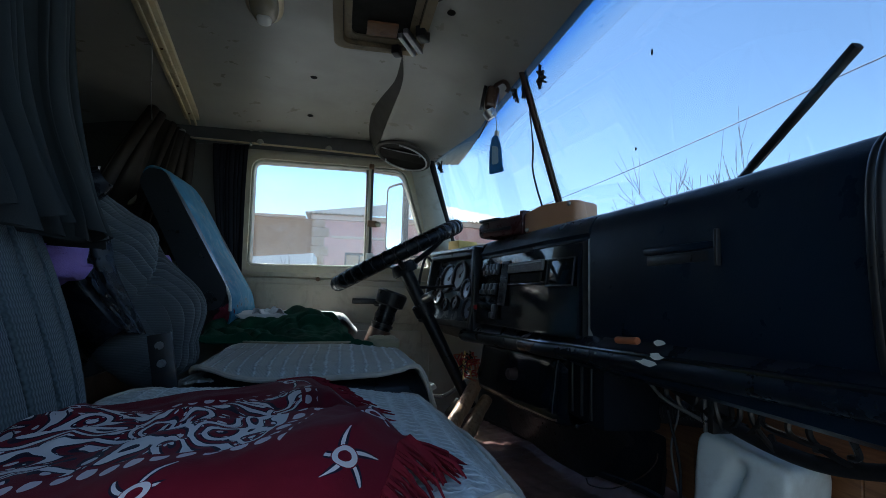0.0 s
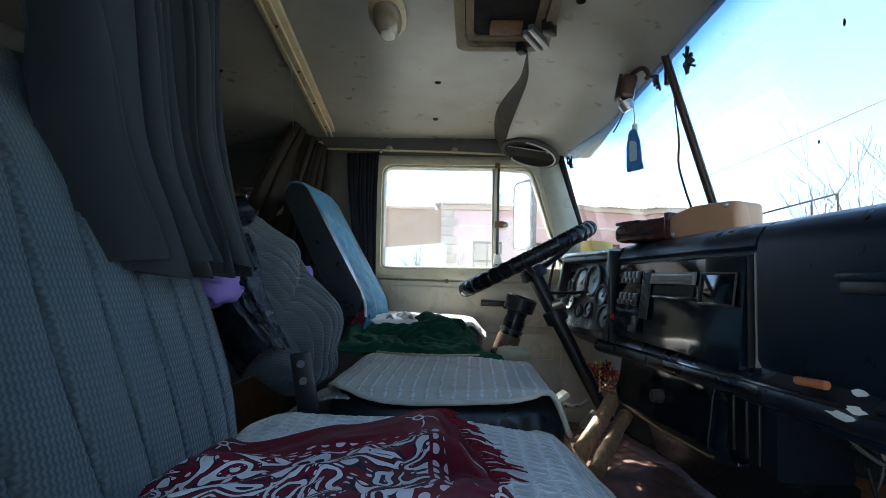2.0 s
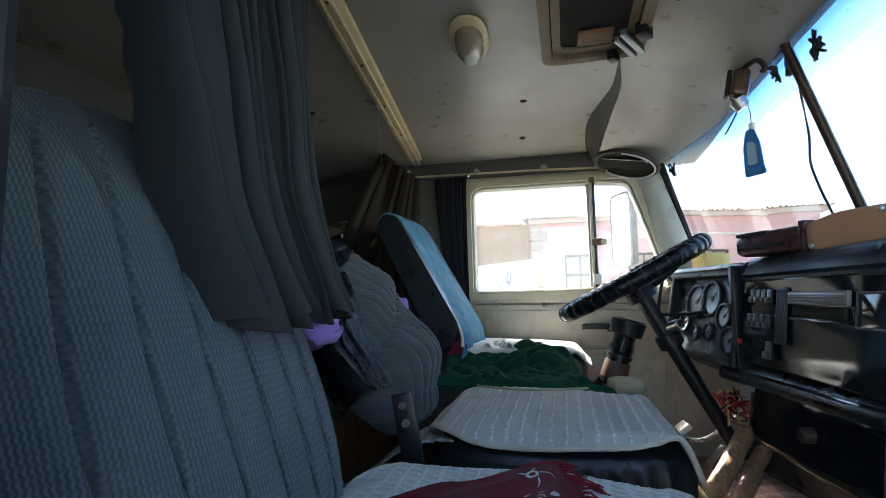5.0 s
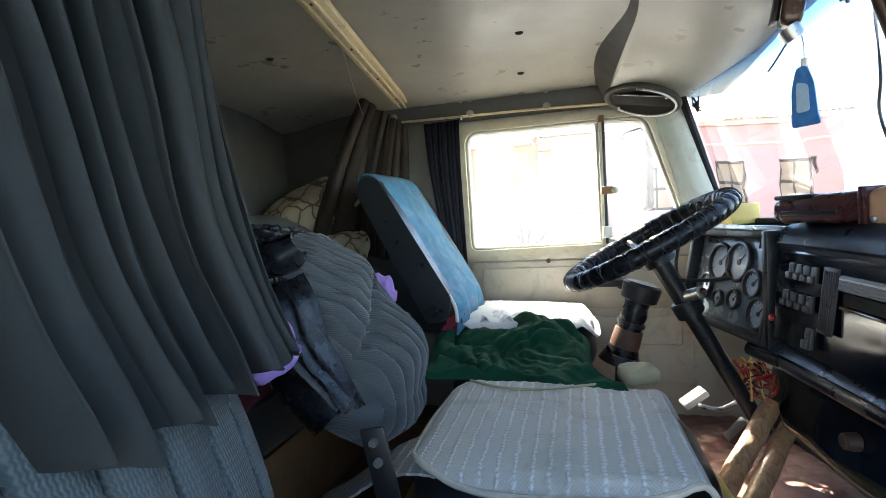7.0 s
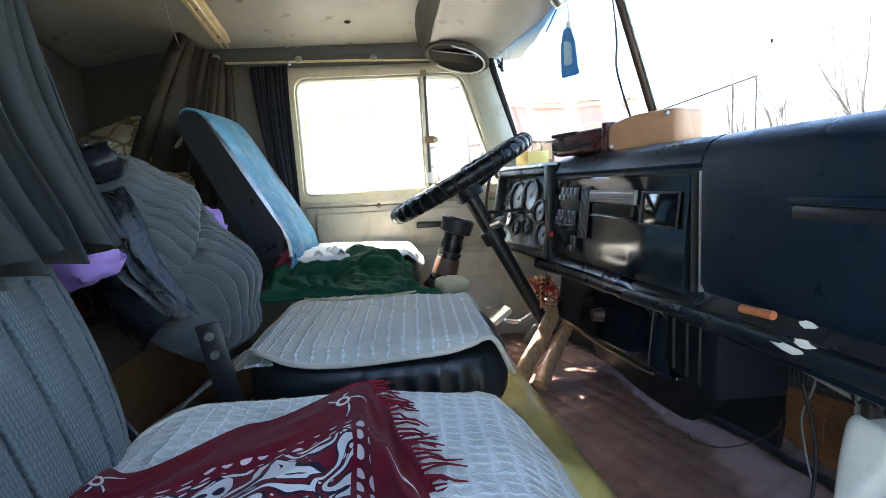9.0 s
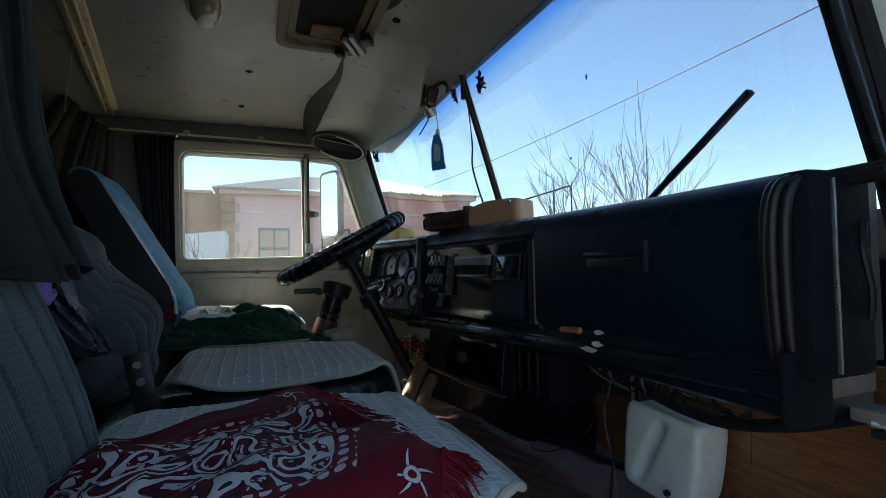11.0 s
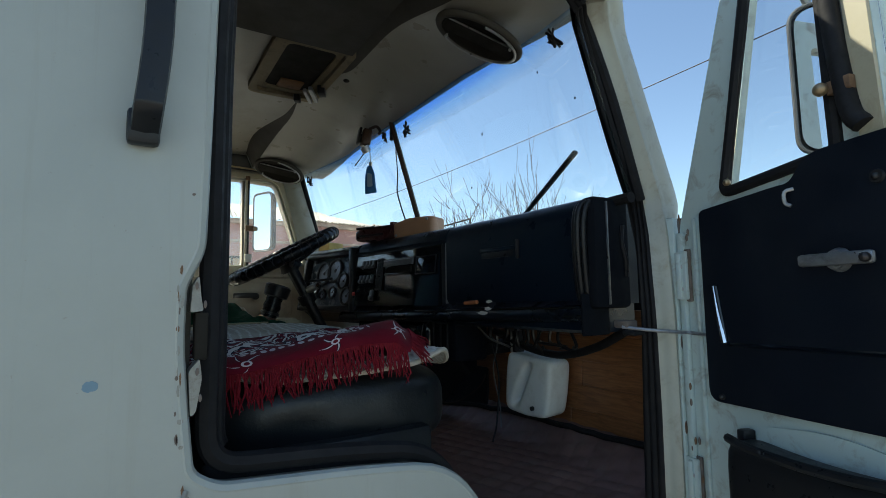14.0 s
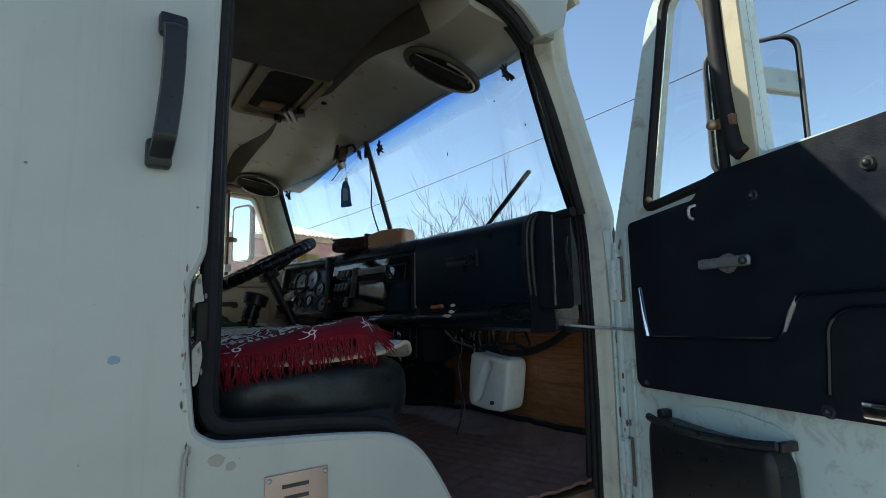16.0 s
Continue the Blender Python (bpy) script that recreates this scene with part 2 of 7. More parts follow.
M["chrome"] = surf("chrome", (0.75, 0.75, 0.76), 0.14, 1.0, vary=0.08, big=30, small=200, relief=0.05)
M["tan"] = surf("tan_leather_case", (0.50, 0.27, 0.15), 0.42, vary=0.12, big=12, small=250, relief=0.25)
M["maroon"] = surf("maroon_leather_case", (0.05, 0.014, 0.014), 0.3, vary=0.25, big=12, small=220, relief=0.25)
M["brown_patch"] = surf("worn_brown_leather", (0.085, 0.040, 0.024), 0.5, vary=0.4, big=30, small=220, relief=0.4)
M["boot"] = surf("brown_leather_boot", (0.040, 0.020, 0.013), 0.5, vary=0.35, big=22, small=220, relief=0.4)
M["yellow"] = surf("yellow_carton", (0.62, 0.45, 0.13), 0.6, vary=0.15, big=12, small=200, relief=0.15)
M["beige_bag"] = surf("beige_canvas", (0.34, 0.30, 0.19), 0.9, vary=0.2, big=12, small=400, relief=0.5)
M["tank"] = surf("cloudy_white_polythene", (0.70, 0.72, 0.68), 0.4, vary=0.08, big=9, small=90, relief=0.12, dirt=(0.35, 0.33, 0.27), dirt_amt=0.4)
M["cap_white"] = surf("off_white_plastic", (0.72, 0.71, 0.64), 0.4, vary=0.08, big=20, small=120, relief=0.05, dirt=(0.35, 0.3, 0.22), dirt_amt=0.4)
M["red"] = surf("red_plastic", (0.42, 0.02, 0.015), 0.4, vary=0.2, big=30, small=200, relief=0.1)
M["orange"] = surf("orange_wood_pencil", (0.42, 0.13, 0.05), 0.5, vary=0.3, big=30, small=200, relief=0.1)
M["blue_tag"] = surf("blue_printed_card", (0.05, 0.22, 0.55), 0.4, vary=0.4, big=60, small=200, relief=0.1)
M["pale_blue"] = surf("pale_blue_print", (0.45, 0.62, 0.78), 0.4, vary=0.2, big=60, small=200, relief=0.1)
M["brown_glass"] = surf("brown_bottle_plastic", (0.075, 0.042, 0.028), 0.2, vary=0.3, big=30, small=200, relief=0.1)
M["ink"] = surf("black_sticker_film", (0.012, 0.012, 0.015), 0.45, vary=0.2, big=40, small=200, relief=0.0)
M["asphalt"] = surf("dusty_yard_ground", (0.27, 0.25, 0.215), 0.95, vary=0.3, big=0.6, small=14, relief=0.4, depth=0.02)
M["bark"] = surf("grey_bark", (0.16, 0.13, 0.11), 0.9, vary=0.35, big=6, small=60, relief=0.5, depth=0.01)
M["roof_sheet"] = surf("pale_corrugated_roof", (0.62, 0.58, 0.50), 0.7, vary=0.12, big=0.5, small=6, relief=0.1)
M["trim_stone"] = surf("pale_cornice", (0.55, 0.42, 0.34), 0.85, vary=0.15, big=1, small=12, relief=0.2)
M["pink_wall"] = surf("faded_red_plaster", (0.56, 0.32, 0.28), 0.9, vary=0.14, big=0.5, small=9, relief=0.2, dirt=(0.55, 0.30, 0.26), dirt_amt=0.5, dirt_scale=0.6, depth=0.01)
M["brick_wall"] = surf("weathered_ochre_brick", (0.36, 0.24, 0.155), 0.9, vary=0.25, big=0.8, small=12, relief=0.3, dirt=(0.5, 0.42, 0.36), dirt_amt=0.5, dirt_scale=0.8, depth=0.01)
M["pale_shed"] = surf("whitewashed_shed", (0.75, 0.75, 0.73), 0.85, vary=0.08, big=1, small=12, relief=0.15)
M["pane_far"] = surf("dim_window_glass", (0.10, 0.10, 0.11), 0.15, vary=0.2, big=2, small=12, relief=0.0)
# Pale colour in place of the sky reflected by the gauge glass.
M["gauge"] = surf("gauge_glass_reflection", (0.26, 0.30, 0.35), 0.08, vary=0.2, big=40, small=300, relief=0.0)
M["lens"] = surf("yellowed_lamp_lens", (0.27, 0.22, 0.14), 0.12, vary=0.15, big=20, small=80, relief=0.2)
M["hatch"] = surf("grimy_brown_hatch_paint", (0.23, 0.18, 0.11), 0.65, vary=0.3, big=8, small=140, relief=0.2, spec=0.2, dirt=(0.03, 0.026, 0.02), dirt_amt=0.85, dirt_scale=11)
M["patch"] = surf("dull_rust_brown", (0.17, 0.075, 0.025), 0.7, vary=0.4, big=18, small=160, relief=0.3, dirt=(0.03, 0.02, 0.015), dirt_amt=0.7, dirt_scale=20)
M["gritty"] = surf("chipped_primer", (0.16, 0.13, 0.11), 0.8, vary=0.4, big=40, small=200, relief=0.4)
# Dark colour for shade about the overhead panel; the speaker collars use it too.
M["dark_vinyl"] = surf("shade_dark_vinyl", (0.055, 0.050, 0.042), 0.6, vary=0.3, big=6, small=200, relief=0.25, spec=0.2)
M["near_black"] = surf("dark_hatch_lining", (0.024, 0.022, 0.019), 0.8, vary=0.4, big=10, small=200, relief=0.4, spec=0.08)


def glass_mat(name, tint, rough=0.0):
    m, nt, b = nodes_of(name)
    b.inputs["Base Color"].default_value = (*tint, 1)
    b.inputs["Transmission Weight"].default_value = 1.0
    b.inputs["Roughness"].default_value = rough
    b.inputs["IOR"].default_value = 1.45
    return m


M["glass"] = glass_mat("clear_glass", (0.97, 0.985, 0.98))
m, nt, b = nodes_of("dusty_glass")
b.inputs["Base Color"].default_value = (0.97, 0.985, 0.98, 1)
b.inputs["Transmission Weight"].default_value, b.inputs["Roughness"].default_value, b.inputs["IOR"].default_value = 1.0, 0.0, 1.45
dust = nt.nodes.new("ShaderNodeBsdfTranslucent")
dust.inputs["Color"].default_value = (0.85, 0.86, 0.88, 1)
mixs = nt.nodes.new("ShaderNodeMixShader")
v = coords(nt, (1, 1, 0.5))
link(nt, ramp(nt, noise_tex(nt, v, 6, 6, 0.65, 0.5), [(0.35, (0.008,) * 3), (0.7, (0.05,) * 3)]), mixs.inputs[0])
link(nt, b.outputs[0], mixs.inputs[1])
link(nt, dust.outputs[0], mixs.inputs[2])
link(nt, mixs.outputs[0], nt.nodes["Material Output"].inputs["Surface"])
M["dusty_glass"] = m
M["blue_film"] = glass_mat("blue_sun_strip", (1, 1, 1), 0.02)
nt = M["blue_film"].node_tree
sp = nt.nodes.new("ShaderNodeSeparateXYZ")
link(nt, coords(nt), sp.inputs[0])
up = math_node(nt, "MULTIPLY", math_node(nt, "SUBTRACT", sp.outputs[2], 2.535), 10.0)
link(nt, ramp(nt, up, [(0.0, (1.0, 1.0, 1.0)), (0.45, (0.66, 0.83, 1.0)), (0.75, (0.30, 0.56, 1.0)), (1.0, (0.20, 0.46, 0.98))]), nt.nodes["Principled BSDF"].inputs["Base Color"])
m, nt, b = nodes_of("mirror_glass")
b.inputs["Metallic"].default_value, b.inputs["Roughness"].default_value = 1.0, 0.02
b.inputs["Base Color"].default_value = (0.82, 0.84, 0.86, 1)
M["mirror"] = m

# wood-grain sheet of the footwell
m, nt, b = nodes_of("wood_grain_sheet")
v = coords(nt, (2, 3, 30))
g = noise_tex(nt, v, 3.0, 6, 0.65, 1.2)
c = ramp(nt, g, [(0.3, (0.15, 0.06, 0.024)), (0.55, (0.27, 0.115, 0.046)), (0.75, (0.34, 0.16, 0.07))])
link(nt, c, b.inputs["Base Color"])
b.inputs["Roughness"].default_value = 0.42
bump(nt, b, g, 0.15, 0.001)
M["wood"] = m

# varnished logs on the floor
m, nt, b = nodes_of("peeled_wood")
v = coords(nt, (30, 30, 5))
g = noise_tex(nt, v, 2.0, 6, 0.65, 0.8)
c = ramp(nt, g, [(0.3, (0.22, 0.11, 0.055)), (0.6, (0.45, 0.28, 0.16)), (0.8, (0.58, 0.42, 0.28))])
link(nt, c, b.inputs["Base Color"])
b.inputs["Roughness"].default_value = 0.45
bump(nt, b, g, 0.35, 0.003)
M["log"] = m

# quilted floor mat, blotched leathercloth
M["mat"] = surf("maroon_brown_quilted_mat", (0.185, 0.104, 0.088), 0.50, vary=0.4, big=9, small=160, relief=0.3, dirt=(0.21, 0.175, 0.15), dirt_amt=0.55, dirt_scale=10, spec=0.28)
M["tunnel"] = surf("olive_yellow_oilcloth", (0.42, 0.34, 0.11), 0.4, vary=0.35, big=8, small=120, relief=0.3, dirt=(0.09, 0.07, 0.03), dirt_amt=0.5, dirt_scale=7)
M["brown_board"] = surf("varnished_brown_board", (0.20, 0.115, 0.055), 0.4, vary=0.35, big=5, small=120, relief=0.25, dirt=(0.07, 0.045, 0.025), dirt_amt=0.6)
M["floor_brown"] = surf("worn_brown_floor", (0.13, 0.075, 0.04), 0.6, vary=0.35, big=6, small=120, relief=0.3, dirt=(0.25, 0.19, 0.13), dirt_amt=0.4)

# blue towel cover with worn print
m, nt, b = nodes_of("faded_blue_cover")
v = coords(nt)
n1, n2 = noise_tex(nt, v, 16, 8, 0.7, 0.6), noise_tex(nt, v, 60, 5)
c = ramp(nt, n1, [(0.30, (0.035, 0.15, 0.25)), (0.50, (0.06, 0.22, 0.34)), (0.60, (0.15, 0.28, 0.36)), (0.66, (0.15, 0.09, 0.08))])
link(nt, mixc(nt, ramp(nt, n2, [(0.55, (0, 0, 0)), (0.7, (0.35,) * 3)]), c, (0.06, 0.20, 0.32)), b.inputs["Base Color"])
b.inputs["Roughness"].default_value = 0.8
bump(nt, b, n2, 0.4, 0.002)
M["blue_cover"] = m

# floral pillow
m, nt, b = nodes_of("floral_pillow_cloth")
v = coords(nt)
vo = nt.nodes.new("ShaderNodeTexVoronoi")
vo.feature = "DISTANCE_TO_EDGE"
vo.inputs["Scale"].default_value = 14
d = nt.nodes.new("ShaderNodeMix")
d.data_type = "RGBA"
d.inputs[0].default_value = 0.08
nn = nt.nodes.new("ShaderNodeTexNoise")
nn.inputs["Scale"].default_value = 12
link(nt, v, nn.inputs["Vector"])
link(nt, v, d.inputs[6])
link(nt, nn.outputs["Color"], d.inputs[7])
link(nt, d.outputs[2], vo.inputs["Vector"])
c = ramp(nt, vo.outputs["Distance"], [(0.03, (0.14, 0.10, 0.06)), (0.07, (0.40, 0.34, 0.24)), (0.35, (0.46, 0.40, 0.29)), (0.42, (0.28, 0.22, 0.14))])
link(nt, c, b.inputs["Base Color"])
b.inputs["Roughness"].default_value = 0.9
M["floral"] = m

# crimson scarf with white and dark scrollwork in the middle field
m, nt, b = nodes_of("printed_crimson_scarf")
tc = nt.nodes.new("ShaderNodeUVMap")
v = tc.outputs[0]
warp = nt.nodes.new("ShaderNodeTexNoise")
warp.inputs["Scale"].default_value, warp.inputs["Detail"].default_value = 7.0, 1.0
link(nt, v, warp.inputs["Vector"])
wv = nt.nodes.new("ShaderNodeVectorMath")
wv.operation = "SCALE"
wv.inputs["Scale"].default_value = 0.22
link(nt, warp.outputs["Color"], wv.inputs[0])
va = nt.nodes.new("ShaderNodeVectorMath")
link(nt, v, va.inputs[0])
link(nt, wv.outputs[0], va.inputs[1])
vo = nt.nodes.new("ShaderNodeTexVoronoi")
vo.inputs["Scale"].default_value = 7.5
link(nt, va.outputs[0], vo.inputs["Vector"])
ring = math_node(nt, "SINE", math_node(nt, "MULTIPLY", vo.outputs["Distance"], 22.0))
white = math_node(nt, "GREATER_THAN", ring, 0.28)
v2 = nt.nodes.new("ShaderNodeTexVoronoi")
v2.inputs["Scale"].default_value = 34.0
link(nt, va.outputs[0], v2.inputs["Vector"])
beads = math_node(nt, "MULTIPLY", math_node(nt, "LESS_THAN", v2.outputs["Distance"], 0.24), math_node(nt, "LESS_THAN", ring, -0.15))
white = math_node(nt, "MAXIMUM", white, beads)
dark = math_node(nt, "MULTIPLY", math_node(nt, "GREATER_THAN", ring, -0.6), math_node(nt, "GREATER_THAN", noise_tex(nt, v, 5.0, 1), 0.30))
sep = nt.nodes.new("ShaderNodeSeparateXYZ")
link(nt, v, sep.inputs[0])
# field mask: inside the border lines of the cloth (u along, v across)
du = math_node(nt, "ABSOLUTE", math_node(nt, "SUBTRACT", sep.outputs[0], 0.25))
dv = math_node(nt, "ABSOLUTE", math_node(nt, "SUBTRACT", sep.outputs[1], 0.47))
edge = math_node(nt, "ADD", math_node(nt, "MAXIMUM", math_node(nt, "MULTIPLY", du, 0.72), math_node(nt, "MULTIPLY", dv, 1.22)),
                 math_node(nt, "MULTIPLY", warp.outputs["Fac"], 0.04))
field = math_node(nt, "LESS_THAN", edge, 0.365)
crimson = mixc(nt, noise_tex(nt, v, 8, 5), (0.090, 0.004, 0.010), (0.15, 0.007, 0.019))
c = mixc(nt, math_node(nt, "MULTIPLY", dark, field), crimson, (0.016, 0.012, 0.026))
c = mixc(nt, math_node(nt, "MULTIPLY", white, field), c, (0.60, 0.56, 0.54))
# row of pale dots along the border
vd = nt.nodes.new("ShaderNodeTexVoronoi")
vd.inputs["Scale"].default_value, vd.inputs["Randomness"].default_value = 24.0, 0.12
link(nt, v, vd.inputs["Vector"])
band = math_node(nt, "MULTIPLY", math_node(nt, "GREATER_THAN", edge, 0.375), math_node(nt, "LESS_THAN", edge, 0.41))
dots = math_node(nt, "MULTIPLY", band, math_node(nt, "LESS_THAN", vd.outputs["Distance"], 0.34))
c = mixc(nt, dots, c, (0.60, 0.50, 0.50))
# five-stroke flowers in the border
for fu, fv, fr_, ph in ((0.91, 0.42, 0.07, 0.3), (0.22, 0.08, 0.08, 1.0), (0.68, 0.90, 0.08, 0.6), (0.60, 0.07, 0.08, 2.0), (0.10, 0.93, 0.08, 0.0), (0.92, 0.12, 0.06, 1.5), (0.90, 0.74, 0.07, 2.2)):
    fx_ = math_node(nt, "SUBTRACT", sep.outputs[0], fu)
    fy_ = math_node(nt, "SUBTRACT", sep.outputs[1], fv)
    rad = math_node(nt, "SQRT", math_node(nt, "ADD", math_node(nt, "MULTIPLY", fx_, fx_), math_node(nt, "MULTIPLY", fy_, fy_)))
    ang = math_node(nt, "ADD", math_node(nt, "ARCTAN2", fy_, fx_), math_node(nt, "ADD", ph, math_node(nt, "MULTIPLY", rad, 9.0)))
    taper_ = math_node(nt, "ADD", 0.15, math_node(nt, "SINE", math_node(nt, "MULTIPLY", rad, 3.0 / fr_)))
    star = math_node(nt, "MULTIPLY", math_node(nt, "ABSOLUTE", math_node(nt, "SINE", math_node(nt, "MULTIPLY", ang, 2.5))), rad)
    inside = math_node(nt, "MULTIPLY", math_node(nt, "MULTIPLY", math_node(nt, "LESS_THAN", rad, fr_), math_node(nt, "GREATER_THAN", rad, 0.024)), math_node(nt, "GREATER_THAN", noise_tex(nt, v, 9, 1), 0.47))
    eye_ = math_node(nt, "LESS_THAN", math_node(nt, "ABSOLUTE", math_node(nt, "SUBTRACT", rad, 0.017)), 0.005)
    c = mixc(nt, math_node(nt, "MULTIPLY", inside, math_node(nt, "LESS_THAN", star, math_node(nt, "MULTIPLY", taper_, 0.018))), c, (0.016, 0.012, 0.026))
    c = mixc(nt, math_node(nt, "MAXIMUM", math_node(nt, "MULTIPLY", inside, math_node(nt, "LESS_THAN", star, math_node(nt, "MULTIPLY", taper_, 0.008))), eye_), c, (0.60, 0.54, 0.53))
link(nt, c, b.inputs["Base Color"])
b.inputs["Roughness"].default_value = 0.85
b.inputs["Sheen Weight"].default_value = 0.05
b.inputs["Specular IOR Level"].default_value = 0.08
bump(nt, b, noise_tex(nt, v, 300, 2), 0.4, 0.001)
M["scarf"] = m


# ---- building helpers ----
def part(name, bm, material, parent=None, label="", smooth=40):
    """Links a bmesh as one mesh object, in world coordinates, under a thing or a part."""
    bmesh.ops.recalc_face_normals(bm, faces=bm.faces)
    me = bpy.data.meshes.new(name)
    for f in bm.faces:
        f.smooth = True
    bm.to_mesh(me)
    bm.free()
    me.set_sharp_from_angle(angle=radians(smooth))
    me.materials.append(M[material] if isinstance(material, str) else material)
    ob = new(name, me)
    if parent:
        bpy.context.view_layer.update()
        ob.parent = parent
        ob.matrix_parent_inverse = parent.matrix_world.inverted()
    if label:
        ob["label"] = label
    return ob


def thing(name, at, label, category, group="", kind=""):
    e = new(name)
    e.empty_display_size = 0.05
    e.location = at
    bpy.context.view_layer.update()
    return tagged(e, label, category, group, kind)


def alone(name, bm, material, label, category, group="", kind="", smooth=40):
    return tagged(part(name, bm, material, None, "", smooth), label, category, group, kind)


def B():
    return bmesh.new()


def box(bm, x0, x1, y0, y1, z0, z1, r=0.0, seg=2, m=None):
    t = B()
    bmesh.ops.create_cube(t, size=1)
    for v in t.verts:
        v.co = Vector((x0 + (v.co.x + 0.5) * (x1 - x0), y0 + (v.co.y + 0.5) * (y1 - y0), z0 + (v.co.z + 0.5) * (z1 - z0)))
    if r:
        bmesh.ops.bevel(t, geom=t.edges[:], offset=r, segments=seg, profile=0.5, affect="EDGES")
    join(bm, t, m)
    return bm


def join(bm, t, m=None):
    if m is not None:
        bmesh.ops.transform(t, matrix=m, verts=t.verts)
    me = bpy.data.meshes.new("tmp")
    t.to_mesh(me)
    t.free()
    bm.from_mesh(me)
    bpy.data.meshes.remove(me)
    return bm


def cyl(bm, a, b, r0, r1=None, seg=20, r=0.0):
    """A cylinder or cone from a to b."""
    a, b = Vector(a), Vector(b)
    t = B()
    bmesh.ops.create_cone(t, cap_ends=True, segments=seg, radius1=r0, radius2=r0 if r1 is None else r1, depth=(b - a).length)
    if r:
        rim = [e for e in t.edges if abs(e.verts[0].co.z - e.verts[1].co.z) < 1e-6]
        bmesh.ops.bevel(t, geom=rim, offset=r, segments=2, affect="EDGES")
    q = (b - a).to_track_quat("Z", "Y").to_matrix().to_4x4()
    return join(bm, t, Matrix.Translation((a + b) / 2) @ q)


def ball(bm, c, rx, ry=None, rz=None, seg=16):
    t = B()
    bmesh.ops.create_uvsphere(t, u_segments=seg, v_segments=max(6, seg // 2), radius=1)
    return join(bm, t, Matrix.Translation(c) @ Matrix.Diagonal((rx, ry or rx, rz or rx, 1)))


def tube(bm, pts, r, seg=8, closed=False, cap=True):
    """A round tube along points; r a number or one radius a point."""
    pts = [Vector(p) for p in pts]
    n = len(pts)
    rad = r if isinstance(r, (list, tuple)) else [r] * n
    rings, up = [], None
    for i, p in enumerate(pts):
        a, b = (pts[i - 1], pts[(i + 1) % n]) if closed else (pts[max(i - 1, 0)], pts[min(i + 1, n - 1)])
        d = (b - a).normalized()
        if up is None:
            up = d.cross(Vector((0, 0, 1)) if abs(d.z) < 0.9 else Vector((1, 0, 0))).normalized()
        up = (up - d * up.dot(d)).normalized()
        side = d.cross(up)
        rings.append([bm.verts.new(p + rad[i] * (math.cos(k * math.tau / seg) * up + math.sin(k * math.tau / seg) * side)) for k in range(seg)])
    for i in range(n if closed else n - 1):
        p, q = rings[i], rings[(i + 1) % n]
        for k in range(seg):
            bm.faces.new((p[k], p[(k + 1) % seg], q[(k + 1) % seg], q[k]))
    if cap and not closed:
        bm.faces.new(rings[0][::-1])
        bm.faces.new(rings[-1])
    return bm


def smooth_path(pts, n=8):
    """Catmull-Rom points through the given ones."""
    p = [Vector(q) for q in pts]
    p = [2 * p[0] - p[1]] + p + [2 * p[-1] - p[-2]]
    out = []
    for i in range(1, len(p) - 2):
        for k in range(n):
            t = k / n
            out.append(0.5 * (2 * p[i] + (p[i + 1] - p[i - 1]) * t + (2 * p[i - 1] - 5 * p[i] + 4 * p[i + 1] - p[i + 2]) * t * t
                              + (3 * p[i] - p[i - 1] - 3 * p[i + 1] + p[i + 2]) * t ** 3))
    return out + [p[-2]]


def smooth_pts(pts, t):
    n = len(pts) - 1
    i = min(int(t * n), n - 1)
    f = t * n - i
    p = [Vector(pts[max(0, min(n, k))]) for k in (i - 1, i, i + 1, i + 2)]
    return 0.5 * (2 * p[1] + (p[2] - p[0]) * f + (2 * p[0] - 5 * p[1] + 4 * p[2] - p[3]) * f * f + (3 * p[1] - p[0] - 3 * p[2] + p[3]) * f ** 3)


def rounded(poly, r, seg=5):
    """A 2D polygon with rounded corners; r a number or one a corner."""
    out, n = [], len(poly)
    for i in range(n):
        p, a, b = Vector(poly[i]), Vector(poly[i - 1]), Vector(poly[(i + 1) % n])
        q = r[i] if isinstance(r, (list, tuple)) else r
        da, db = (a - p), (b - p)
        q = min(q, da.length * 0.49, db.length * 0.49)
        if q <= 0:
            out.append(p)
            continue
        s, e = p + da.normalized() * q, p + db.normalized() * q
        for k in range(seg + 1):
            t = k / seg
            out.append((1 - t) ** 2 * s + 2 * t * (1 - t) * p + t * t * e)
    return out


def plate(bm, loops, place):
    """A flat plate with holes: loops of 2D points (the outline first), place(p, side) the 3D point on side 0 or 1."""
    from mathutils.geometry import tessellate_polygon
    flat = [[Vector((p[0], p[1], 0)) for p in lp] for lp in loops]
    tris = tessellate_polygon(flat)
    allp = [p for lp in flat for p in lp]
    sides = [[bm.verts.new(place(p, s)) for p in allp] for s in (0, 1)]
    for t in tris:
        if len(set(t)) == 3:
            for s in (0, 1):
                try:
                    bm.faces.new([sides[s][i] for i in (t if s else t[::-1])])
                except ValueError:
                    pass
    base = 0
    for lp in flat:
        n = len(lp)
        for i in range(n):
            a, b = base + i, base + (i + 1) % n
            bm.faces.new((sides[0][a], sides[0][b], sides[1][b], sides[1][a]))
        base += n
    return bm


